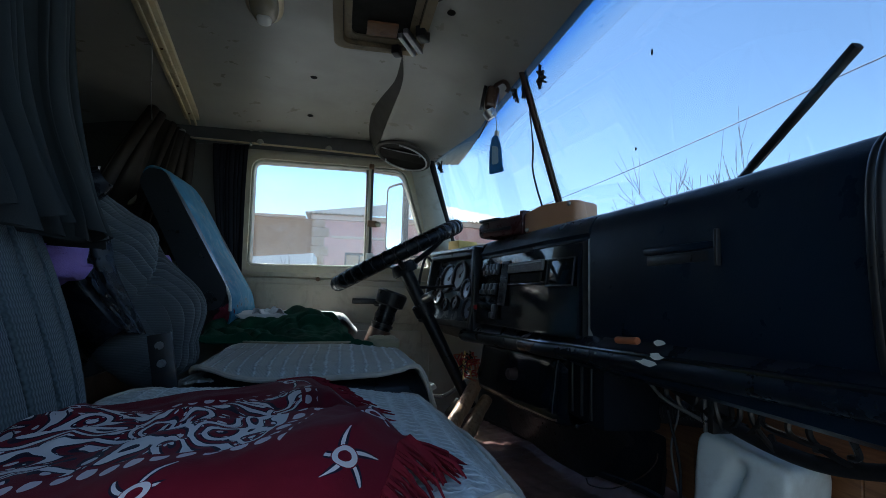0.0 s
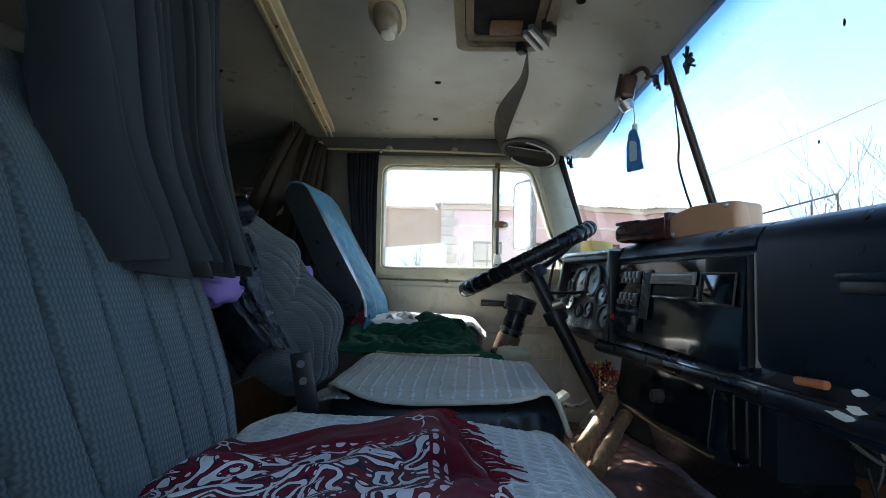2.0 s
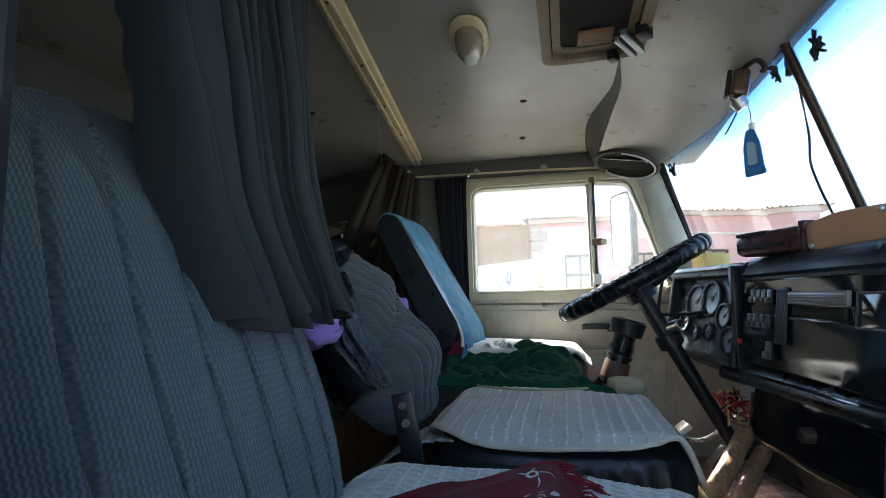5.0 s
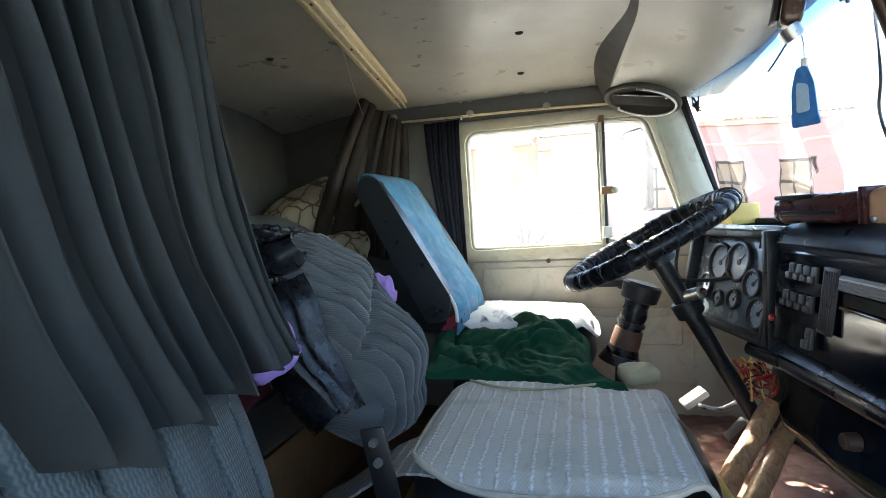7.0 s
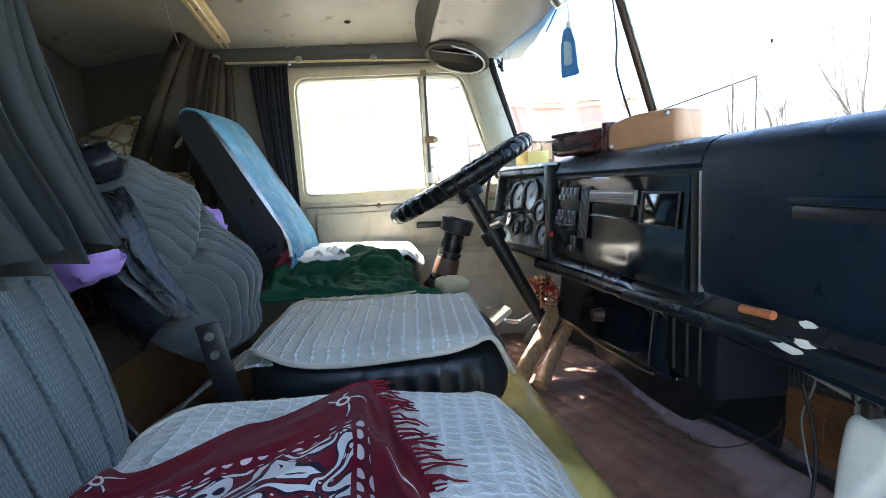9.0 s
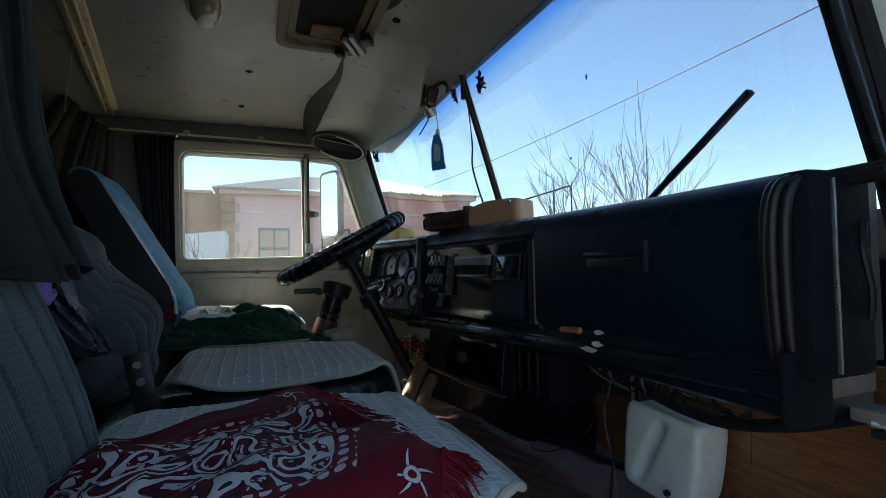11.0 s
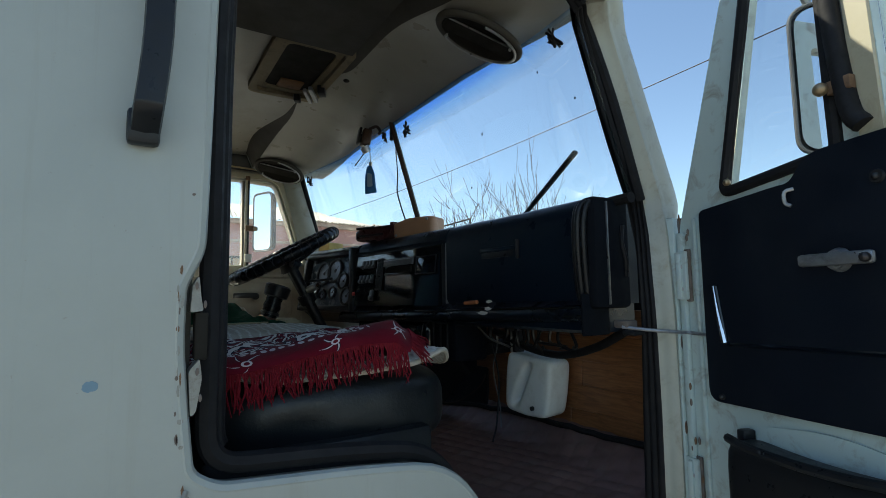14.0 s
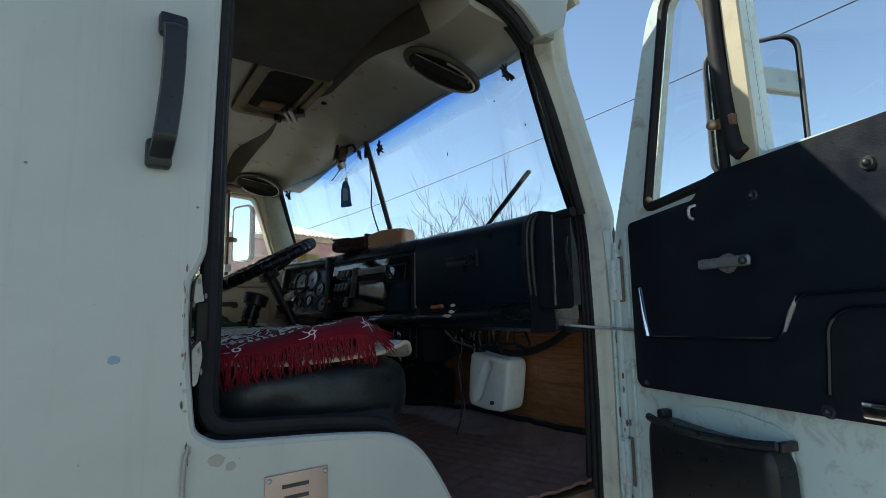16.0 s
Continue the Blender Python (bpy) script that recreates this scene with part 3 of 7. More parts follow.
def sheet(f, nu, nv, th=0.004, uv=False):
    """A closed sheet of thickness th over the surface f(u, v), u and v in 0..1."""
    bm = B()
    P = [[Vector(f(i / nu, j / nv)) for j in range(nv + 1)] for i in range(nu + 1)]
    front, back = [], []
    for i in range(nu + 1):
        fr, bk = [], []
        for j in range(nv + 1):
            du = P[min(i + 1, nu)][j] - P[max(i - 1, 0)][j]
            dv = P[i][min(j + 1, nv)] - P[i][max(j - 1, 0)]
            n = du.cross(dv)
            n = n.normalized() if n.length > 1e-12 else Vector((0, 0, 1))
            fr.append(bm.verts.new(P[i][j]))
            bk.append(bm.verts.new(P[i][j] - n * th))
        front.append(fr)
        back.append(bk)
    lay = bm.loops.layers.uv.new("uv") if uv else None

    def face(vs, uvs):
        fc = bm.faces.new(vs)
        if lay:
            for lp, c in zip(fc.loops, uvs):
                lp[lay].uv = c
    for i in range(nu):
        for j in range(nv):
            q = [(i, j), (i + 1, j), (i + 1, j + 1), (i, j + 1)]
            face([front[a][b] for a, b in q], [(a / nu, b / nv) for a, b in q])
            face([back[a][b] for a, b in q[::-1]], [(a / nu, b / nv) for a, b in q[::-1]])
    rim = [(i, 0) for i in range(nu)] + [(nu, j) for j in range(nv)] + [(i, nv) for i in range(nu, 0, -1)] + [(0, j) for j in range(nv, 0, -1)]
    for k, a in enumerate(rim):
        b = rim[(k + 1) % len(rim)]
        face((front[a[0]][a[1]], back[a[0]][a[1]], back[b[0]][b[1]], front[b[0]][b[1]]), [(x / nu, y / nv) for x, y in (a, a, b, b)])
    return bm


def softbox(half, k=6.0, n=(12, 12, 6), deform=None, m=None):
    """A padded block: a cube rounded by the power k, then shaped by deform (unit coordinates and point)."""
    bm = B()
    verts = {}

    def vert(a, b, c):
        key = (round(a, 5), round(b, 5), round(c, 5))
        if key not in verts:
            s = (abs(a) ** k + abs(b) ** k + abs(c) ** k) ** (-1 / k)
            p = Vector((a * s * half[0], b * s * half[1], c * s * half[2]))
            if deform:
                p = Vector(deform(a, b, c, p))
            verts[key] = bm.verts.new(m @ p if m is not None else p)
        return verts[key]
    for ax in range(3):
        o = [i for i in range(3) if i != ax]
        for s in (-1, 1):
            for i in range(n[o[0]]):
                for j in range(n[o[1]]):
                    q = []
                    for di, dj in ((0, 0), (1, 0), (1, 1), (0, 1)):
                        c = [0, 0, 0]
                        c[ax], c[o[0]], c[o[1]] = s, -1 + 2 * (i + di) / n[o[0]], -1 + 2 * (j + dj) / n[o[1]]
                        q.append(vert(*c))
                    bm.faces.new(q)
    return bm


def frame_of(o, xdir, zdir):
    """A local frame at o: local x along xdir, local z near zdir."""
    x = Vector(xdir).normalized()
    z = Vector(zdir)
    z = (z - x * z.dot(x)).normalized()
    y = z.cross(x)
    m = Matrix((x, y, z)).transposed().to_4x4()
    m.translation = Vector(o)
    return m


def sstep(a, b, x):
    t = min(1, max(0, (x - a) / (b - a)))
    return t * t * (3 - 2 * t)


def nz(x, y, z=0.0, s=1.0):
    return noise.noise(Vector((x * s, y * s, z * s)))


# ---- setting: ground, yard, buildings ----
bm = B()
bmesh.ops.create_grid(bm, x_segments=40, y_segments=40, size=2500)
ground = tagged(part("ground", bm, "asphalt"), "dry dusty yard ground around the truck", "ground", kind="structure")

hall = thing("hall", (0, 30, 0), "long faded red plastered hall with a pale hipped corrugated roof", "building")
WY, EAVE = 26.0, 5.95


def wall_xz(bm, loops, y0, y1):
    return plate(bm, loops, lambda p, s: Vector((p[0], (y0, y1)[s], p[1])))


def rect(x0, x1, z0, z1):
    return [(x0, z0), (x1, z0), (x1, z1), (x0, z1)]


holes = [rect(x, x + 1.5, 2.0, 4.05) for x in (0.55, 3.6, 6.6, 9.6)]
part("wall", wall_xz(B(), [rect(-1.1, 12.0, 0, EAVE)] + holes, WY, WY + 0.5), "pink_wall", hall)
part("gable_wall", box(B(), 11.5, 12.0, WY + 0.5, WY + 14, 0, EAVE), "pink_wall", hall)
part("cornice", box(B(), -1.2, 12.3, WY - 0.25, WY + 0.5, EAVE - 0.28, EAVE - 0.02, 0.04), "trim_stone", hall, "pale moulded cornice under the eaves")
part("band", box(B(), -0.2, 12.05, WY - 0.06, WY + 0.3, 4.75, 4.88, 0.02), "trim_stone", hall)
for k in range(12):
    part("quoin", box(B(), -1.16, -0.30 - 0.22 * (k % 2), WY - 0.10, WY + 0.2, 0.48 * k, 0.48 * k + 0.46, 0.02), "brick_wall", hall, "ochre brick corner block")
for x in (0.55, 3.6, 6.6, 9.6):
    w = part("window", wall_xz(B(), [rect(x, x + 1.5, 2.0, 4.05)] + [rect(x + a, x + a + 0.62, 2.12 + b, 2.95 + b) for a in (0.09, 0.79) for b in (0, 0.97)], WY + 0.12, WY + 0.22), "boot", hall, "weathered brown window")
    part("pane", box(B(), x + 0.05, x + 1.45, WY + 0.16, WY + 0.18, 2.05, 4.0), "brick_wall", w, "bricked-up window opening")
    part("sill", box(B(), x - 0.1, x + 1.6, WY - 0.1, WY + 0.2, 1.92, 2.0, 0.01), "trim_stone", w)


def roof_face(bm, quad, waves):
    """A corrugated roof slope between two eave and two ridge points."""
    a, b, c, d = [Vector(q) for q in quad]
    n = waves * 4
    rows = []
    for i in range(n + 1):
        u = i / n
        lift = Vector((0, 0, 0.05 * math.sin(u * waves * math.tau)))
        rows.append([bm.verts.new(a.lerp(b, u) + lift), bm.verts.new(d.lerp(c, u) + lift)])
    for i in range(n):
        bm.faces.new((rows[i][0], rows[i + 1][0], rows[i + 1][1], rows[i][1]))
    return bm


RID = 7.9
bm = roof_face(B(), ((-1.5, WY - 0.5, EAVE), (12.5, WY - 0.5, EAVE), (8.0, WY + 7, RID), (3.2, WY + 7, RID)), 60)
roof_face(bm, ((12.5, WY - 0.5, EAVE), (12.5, WY + 14.5, EAVE), (8.0, WY + 7.01, RID), (8.0, WY + 7, RID)), 40)
roof_face(bm, ((-1.5, WY - 0.5, EAVE), (-1.5, WY + 14.5, EAVE), (3.2, WY + 7.01, RID), (3.2, WY + 7, RID)), 40)
part("roof", bm, "roof_sheet", hall, "pale corrugated hipped roof")

annex = thing("annex", (-9, 26, 0), "weathered ochre brick annex with a flat roof", "building")
part("wall", wall_xz(B(), [rect(-22, -1.18, 2.2, 5.72)] + [rect(x, x + 1.6, 3.0, 4.6) for x in (-19, -15.4, -11.8)], WY + 0.3, WY + 0.8), "brick_wall", annex)
part("base_wall", box(B(), -22, -1.18, WY + 0.5, WY + 0.9, 0, 2.2), "pale_shed", annex, "whitewashed lower wall")
part("roof", box(B(), -22.2, -1.52, WY, WY + 9, 5.72, 5.86, 0.03), "trim_stone", annex)
for x in (-19, -15.4, -11.8):
    part("window", box(B(), x, x + 1.6, WY + 0.5, WY + 0.6, 3.0, 4.6), "pane_far", annex)
# low whitewashed shed before the annex
shed = thing("shed", (-6, 18, 0), "low whitewashed shed with a sloping top", "shed")
part("wall", plate(B(), [[(-14, 0), (-0.55, 0), (-0.55, 3.33), (-14, 2.0)]], lambda p, s: Vector((p[0], 18.0 + 2.5 * s, p[1]))), "pale_shed", shed)
# handrail on the far landing
rail = thing("handrail", (11, 15, 0), "thin steel handrail on slim posts", "handrail")
part("rail", tube(B(), [(8.6, 16.0, 4.05), (11.6, 15.6, 4.95)], 0.03, 8), "dark_steel", rail)
for x, y, z in ((10.9, 15.7, 4.74), (11.6, 15.6, 4.95)):
    part("post", tube(B(), [(x, y, 0), (x, y, z)], 0.03, 8), "dark_steel", rail)


def bare_tree(at, height, seed, spread=0.5, trunk=0.09):
    rnd = random.Random(seed)
    t = thing("tree", at, "leafless young tree with many upright twigs", "tree")
    tr, crown = B(), B()

    def limb(bm, p, d, length, r, depth):
        pts, rad = [p], [r]
        q = p.copy()
        for i in range(5):
            d = (d + Vector((rnd.uniform(-1, 1), rnd.uniform(-1, 1), rnd.uniform(-0.2, 0.6))) * 0.13).normalized()
            q = q + d * length / 5
            pts.append(q.copy())
            rad.append(max(0.006, r * (1 - 0.75 * (i + 1) / 5)))
        tube(bm, pts, rad, 5 if depth else 4)
        if depth > 0:
            for k in range(rnd.randint(4, 6)):
                i = rnd.randint(1, 4)
                nd = (d + Vector((rnd.uniform(-1, 1), rnd.uniform(-1, 1), rnd.uniform(0.1, 0.9))) * spread).normalized()
                limb(crown, pts[i], nd, length * rnd.uniform(0.5, 0.8), rad[i] * 0.6, depth - 1)
    limb(tr, Vector(at), Vector((0, 0, 1)), height * 0.5, trunk, 3)
    part("trunk", tr, "bark", t)
    part("crown", crown, "bark", t)
    return t


bare_tree((9.3, 12.8, 0), 6.3, 11, 0.62, 0.11)
bare_tree((10.6, 12.6, 0), 7.4, 3, 0.62, 0.12)
bare_tree((12.2, 12.2, 0), 7.9, 5, 0.6, 0.12)
bare_tree((13.8, 11.6, 0), 7.0, 7, 0.6, 0.11)
bare_tree((-1.0, 15.5, 0), 4.3, 9, 0.8, 0.09)

# overhead cable on two poles
cable = thing("overhead_cable", (6, -10, 0), "thin black overhead cable between wooden poles", "cable")
ca, cb = Vector((13.2, 45.1, 8.62)), Vector((17.0, -14.0, 11.2))
part("wire", tube(B(), [ca.lerp(cb, i / 30) + Vector((0, 0, -1.03 * 4 * (i / 30) * (1 - i / 30))) for i in range(31)], 0.018, 6), "ink", cable)
for q in (ca, cb):
    part("pole", cyl(B(), (q.x, q.y, 0), (q.x, q.y, q.z + 0.3), 0.13, 0.1), "bark", cable)

# ---- setting: the cab shell ----
X_BACK, Y_IN, FLOOR, CEIL = -0.75, 2.2, 1.38, 2.725

# ceiling: rear headliner with a soft cove at the sides
def ceil_z(x, y):
    z = CEIL - 0.05 * sstep(0.45, 0.0, min(y - 0.06, Y_IN - y)) ** 2
    z -= 0.05 * sstep(-0.35, -0.75, x)
    for bx, by in ((0.40, 1.63), (0.365, 2.0), (-0.373, 1.527), (0.46, 0.47), (0.40, 0.7), (-0.35, 0.75)):
        z += 0.008 * math.exp(-((x - bx) ** 2 + (y - by) ** 2) / 0.0016)
    return z


bm = sheet(lambda u, v: (X_BACK + u * 1.56, 0.06 + v * 2.14, ceil_z(X_BACK + u * 1.56, 0.06 + v * 2.14)), 40, 52, -0.03)
ceiling = tagged(part("ceiling", bm, "headliner"), "grey vinyl headliner with button tufts, darkened by grime", "ceiling", kind="structure")

# overhead front panel, lower than the ceiling and drooping at both ends
def front_edge(y):
    return 0.735 + 0.055 * sstep(1.22, 0.98, y) - 0.06 * sstep(0.35, 0.95, y - 1.13)


def front_z(x, y):
    e = front_edge(y)
    t = min(1, max(0, (x - e) / (1.07 - e)))
    droop = sstep(0.42, 1.0, abs(y - 1.13))
    z0 = 2.715 - 0.115 * droop
    z1 = 2.635 - 0.035 * droop
    z = z0 + (z1 - z0) * t ** 1.3 - 0.012 * math.sin(math.pi * t)
    z += 0.010 * math.exp(-((x - 0.80) ** 2 + (y - 1.07) ** 2) / 0.0012)
    return z


def front_f(u, v):
    y = 0.06 + 2.14 * v
    e = front_edge(y)
    if u < 0.12:
        t = u / 0.12
        return (e - 0.065 * (1 - t), y, 2.74 + (front_z(e, y) - 2.74) * t)
    x = e + (1.085 - e) * (u - 0.12) / 0.88
    return (x, y, front_z(x, y))


header = tagged(part("ceiling_front", sheet(front_f, 34, 64, -0.02), "headliner"), "padded grey vinyl overhead panel above the windscreen", "ceiling panel", kind="structure")
# Sheets over the step, coloured dark in place of its shade.
part("step_shade", sheet(lambda u, v: tuple(Vector(front_f(0.004 + (0.045 + 0.065 * sstep(0.0, 0.45, v)) * u, 0.56 + 0.41 * v)) + Vector((-0.004, 0, -0.003))), 16, 40, -0.003), "dark_vinyl", header, "overhead panel edge coloured dark for its shade")
part("step_shade", sheet(lambda u, v: tuple(Vector(front_f(0.004 + 0.112 * u * sstep(0.0, 0.22, v) ** 0.5, 0.50 - 0.42 * v)) + Vector((-0.004, 0, -0.003))), 16, 40, -0.003), "dark_vinyl", header, "overhead panel edge coloured dark for its shade")
# Sheet on the ceiling, coloured dark for shade behind the overhead panel, and soot.
def shade_f(u, v):
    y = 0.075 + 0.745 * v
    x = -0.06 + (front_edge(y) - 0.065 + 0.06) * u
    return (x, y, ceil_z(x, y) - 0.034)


part("shade_panel", sheet(shade_f, 20, 24, 0.003), "dark_vinyl", ceiling, "sooty vinyl beside the hatch, coloured darker for the shade there")
tagged(part("roof", box(B(), -0.95, 1.08, -0.01, 2.28, 2.78, 2.84, 0.025), "white_paint"), "pale painted cab roof", "roof", kind="structure")
vis = part("trim_visor", sheet(lambda u, v: (1.0 + 0.13 * u, 0.0 + 2.27 * v, 2.80 - 0.11 * u * u), 8, 10, 0.02), "cream")
tagged(vis, "cream painted roof edge above the windscreen", "roof edge", kind="structure")

# rear wall and floor
tagged(part("wall_rear", box(B(), X_BACK - 0.06, X_BACK, 0.02, 2.24, 1.0, 2.79), "lining"), "dark vinyl rear wall of the sleeper", "wall", kind="structure")
def mat_z(x, y):
    z = FLOOR + 0.10 * sstep(1.25, 1.46, x)
    q = 0.058
    a, c = (x + 0.35 * y) / q, (y - 0.35 * x) / (q * 1.15)
    z += 0.0085 * (abs(math.sin(math.pi * a)) * abs(math.sin(math.pi * c))) ** 0.35
    return z + 0.004 * nz(x, y, 0, 6)


tagged(part("floor", box(B(), X_BACK, 1.48, 0.1, 2.2, FLOOR - 0.08, FLOOR - 0.015), "floor_brown"), "worn brown cab floor", "floor", kind="structure")
tagged(part("wall_front", plate(B(), [[(0.08, 1.0), (2.22, 1.0), (2.22, 2.10), (0.08, 2.10)]], lambda p, s: Vector((1.50 - 0.03 * (p[1] > 2) + 0.03 * s, p[0], p[1]))), "plastic"), "dark front bulkhead below the windscreen", "wall", kind="structure")

# driver-side wall with its window opening
win_main = rounded([(0.118, 2.062), (0.632, 2.072), (0.628, 2.54), (0.112, 2.54)], [0.015, 0.012, 0.012, 0.03])
win_qtr = rounded([(0.668, 2.075), (0.950, 2.078), (0.803, 2.53), (0.662, 2.54)], [0.012, 0.015, 0.03, 0.012])
outer = [(X_BACK, 1.0), (1.42, 1.0), (1.30, 1.85), (1.10, 2.06), (1.075, 2.12), (0.925, 2.62), (0.93, 2.79), (X_BACK, 2.79)]
wall_d = tagged(part("wall_driver", wall_xz(B(), [outer, win_main, win_qtr], Y_IN, Y_IN + 0.06), "card"), "beige painted driver-side wall with the window opening", "wall", kind="structure")
# upper lining band of the driver side
part("upper_lining", sheet(lambda u, v: (X_BACK + 1.78 * u, Y_IN - 0.012 - 0.02 * math.sin(v * 3.14), 2.595 + 0.125 * v), 30, 6, 0.02), "lining", wall_d, "dark vinyl band above the window")
part("rear_lining", box(B(), X_BACK, 0.055, Y_IN - 0.02, Y_IN - 0.004, 1.7, 2.60, 0.004), "lining", wall_d, "dark vinyl side lining of the sleeper")
for x, z in ((0.095, 2.686), (0.135, 2.686), (0.135, 2.622), (0.445, 2.686), (0.445, 2.618), (-0.2, 2.64)):
    part("button", ball(B(), (x, Y_IN - 0.035, z), 0.016, 0.009, 0.016, 12), "headliner", wall_d)


def ring_of(loop, grow):
    c = sum((Vector(p[:2]) for p in loop), Vector((0, 0))) / len(loop)
    out = []
    n = len(loop)
    for i in range(n):
        p, a, b = Vector(loop[i][:2]), Vector(loop[i - 1][:2]), Vector(loop[(i + 1) % n][:2])
        d = (b - a).normalized()
        nrm = Vector((d.y, -d.x))
        if nrm.dot(p - c) < 0:
            nrm = -nrm
        out.append(p + nrm * grow)
    return out


window_d = thing("window_driver", (0.4, 2.22, 2.06), "driver side window with cream frame and black rubber seals", "window", kind="structure")
frame_loop = rounded([(0.118, 2.062), (0.950, 2.075), (0.803, 2.54), (0.112, 2.54)], [0.02, 0.02, 0.05, 0.05], 6)
part("window_frame", wall_xz(B(), [ring_of(frame_loop, 0.038), ring_of(frame_loop, 0.010)], Y_IN - 0.03, Y_IN - 0.004), "cream", window_d, "cream painted window frame")
part("seal", tube(B(), [(p[0], Y_IN - 0.004, p[1]) for p in ring_of(frame_loop, 0.004)], 0.006, 8, True), "pillar", window_d)
part("divider", box(B(), 0.638, 0.662, Y_IN - 0.032, Y_IN + 0.03, 2.06, 2.56, 0.004), "dark_steel", window_d, "black window divider")
part("divider_trim", box(B(), 0.638, 0.650, Y_IN - 0.038, Y_IN - 0.03, 2.06, 2.57, 0.002), "cream", window_d)
part("pane", wall_xz(B(), [win_main], Y_IN + 0.028, Y_IN + 0.033), "dusty_glass", window_d).visible_shadow = False
part("pane", wall_xz(B(), [win_qtr], Y_IN + 0.028, Y_IN + 0.033), "dusty_glass", window_d).visible_shadow = False
lt = part("latch", box(B(), 0.640, 0.685, Y_IN - 0.055, Y_IN - 0.03, 2.255, 2.285, 0.004), "rust", window_d, "rusty window latch")
part("knob", ball(B(), (0.69, Y_IN - 0.05, 2.268), 0.014), "cream", lt)
part("latch", box(B(), 0.640, 0.675, Y_IN - 0.05, Y_IN - 0.03, 2.085, 2.13, 0.004), "cap_white", window_d, "pale window catch")
part("latch", box(B(), 0.638, 0.662, Y_IN - 0.042, Y_IN - 0.03, 2.535, 2.56, 0.004), "rust", window_d, "rust-stained hinge cap")

door_d = thing("door_driver", (0.5, 2.19, 1.5), "beige painted driver door panel with a pressed recess", "door", kind="structure")
part("upper_rail", box(B(), 0.075, 1.0, Y_IN - 0.022, Y_IN - 0.004, 2.005, 2.05, 0.006), "card", door_d)
part("door_card", box(B(), 0.11, 0.96, Y_IN - 0.018, Y_IN - 0.005, 1.50, 2.0, 0.006), "card", door_d)
part("pressed_panel", box(B(), 0.15, 0.90, Y_IN - 0.028, Y_IN - 0.017, 1.80, 1.975, 0.008), "card", door_d)
part("pressed_panel", box(B(), 0.5, 0.92, Y_IN - 0.028, Y_IN - 0.017, 1.655, 1.77, 0.008), "card", door_d)
part("screw", ball(B(), (0.425, Y_IN - 0.028, 2.0), 0.010, 0.004, 0.010, 10), "rust", door_d)
wh = part("window_crank", cyl(B(), (0.70, Y_IN - 0.02, 1.90), (0.70, Y_IN - 0.05, 1.90), 0.018), "plastic", door_d)
part("crank_arm", box(B(), 0.585, 0.71, Y_IN - 0.062, Y_IN - 0.046, 1.892, 1.918, 0.005), "plastic", wh)

# windscreen
def ws_x(y, z):
    t = (z - 2.13) / 0.5
    return 1.225 - 0.155 * t - (0.05 * sstep(0.75, 1.05, 1.15 - y) if y < 1.15 else 0.125 * sstep(0.55, 1.0, y - 1.15))


def ws_panel(y0a, y1a, y0b, y1b, th, dx=0.0):
    def f(u, v):
        z = 2.115 + 0.53 * v
        y = (y0a + (y1a - y0a) * u) * (1 - v) + (y0b + (y1b - y0b) * u) * v
        return (ws_x(y, z) + dx, y, z)
    return sheet(f, 14, 6, th)


ws = thing("window_windscreen", (1.2, 1.15, 2.13), "two-part windscreen with a black centre post and blue sun strip", "windscreen", kind="structure")
part("pane", ws_panel(0.10, 1.215, 0.13, 1.215, 0.005), "glass", ws).visible_shadow = False
part("pane", ws_panel(1.215, 2.20, 1.215, 2.14, 0.005), "glass", ws).visible_shadow = False
part("centre_post", tube(B(), [(ws_x(1.215, 2.10) - 0.006, 1.215, 2.10), (ws_x(1.215, 2.66) - 0.006, 1.215, 2.66)], 0.012, 10), "boot", ws, "dark brown centre post")
for dy in (-0.0145, 0.0145):
    part("post_gasket", tube(B(), [(ws_x(1.215, z) - 0.002, 1.215 + dy, z) for z in (2.10, 2.66)], 0.0036, 8), "jamb", ws, "pale green gasket beside the centre post")
def film(u, v):
    y = 0.13 + 2.0 * u
    z = 2.535 - 0.01 * sstep(0.6, 1, abs(y - 1.15)) + 0.115 * v
    return (ws_x(y, z) - 0.007, y, z)


part("sun_strip", sheet(film, 24, 3, 0.0006), "blue_film", ws, "blue translucent sun strip along the top").visible_shadow = False
part("seal", tube(B(), [(ws_x(y, 2.12) - 0.004, y, 2.125) for y in [0.1 + 2.08 * i / 20 for i in range(21)]], 0.014, 8), "rubber", ws)
part("seal", tube(B(), smooth_path([(1.215, 0.105, 2.12), (1.14, 0.118, 2.38), (1.052, 0.135, 2.62)], 6), 0.013, 8), "rubber", ws)
part("seal", tube(B(), smooth_path([(1.085, 2.17, 2.10), (1.005, 2.155, 2.36), (0.925, 2.135, 2.62)], 6), 0.015, 8), "rubber", ws)

# driver-side front pillar
pil = part("pillar_driver", sheet(lambda u, v: (0.990 - 0.145 * v + (0.10 - 0.02 * v) * u, 2.19 - 0.028 * math.sin(u * 3.1), 2.05 + 0.57 * v), 8, 14, -0.03), "pillar")
part("groove", tube(B(), smooth_path([(0.992, 2.176, 2.07), (0.915, 2.172, 2.33), (0.846, 2.168, 2.58)], 6), 0.007, 8), "rubber", pil, "dark rubber groove beside the window frame")
tagged(pil, "cream painted driver-side windscreen pillar with worn paint", "pillar", kind="structure")
part("screw", ball(B(), (0.925, 2.160, 2.46), 0.012, 0.006, 0.012, 10), "rust", pil)

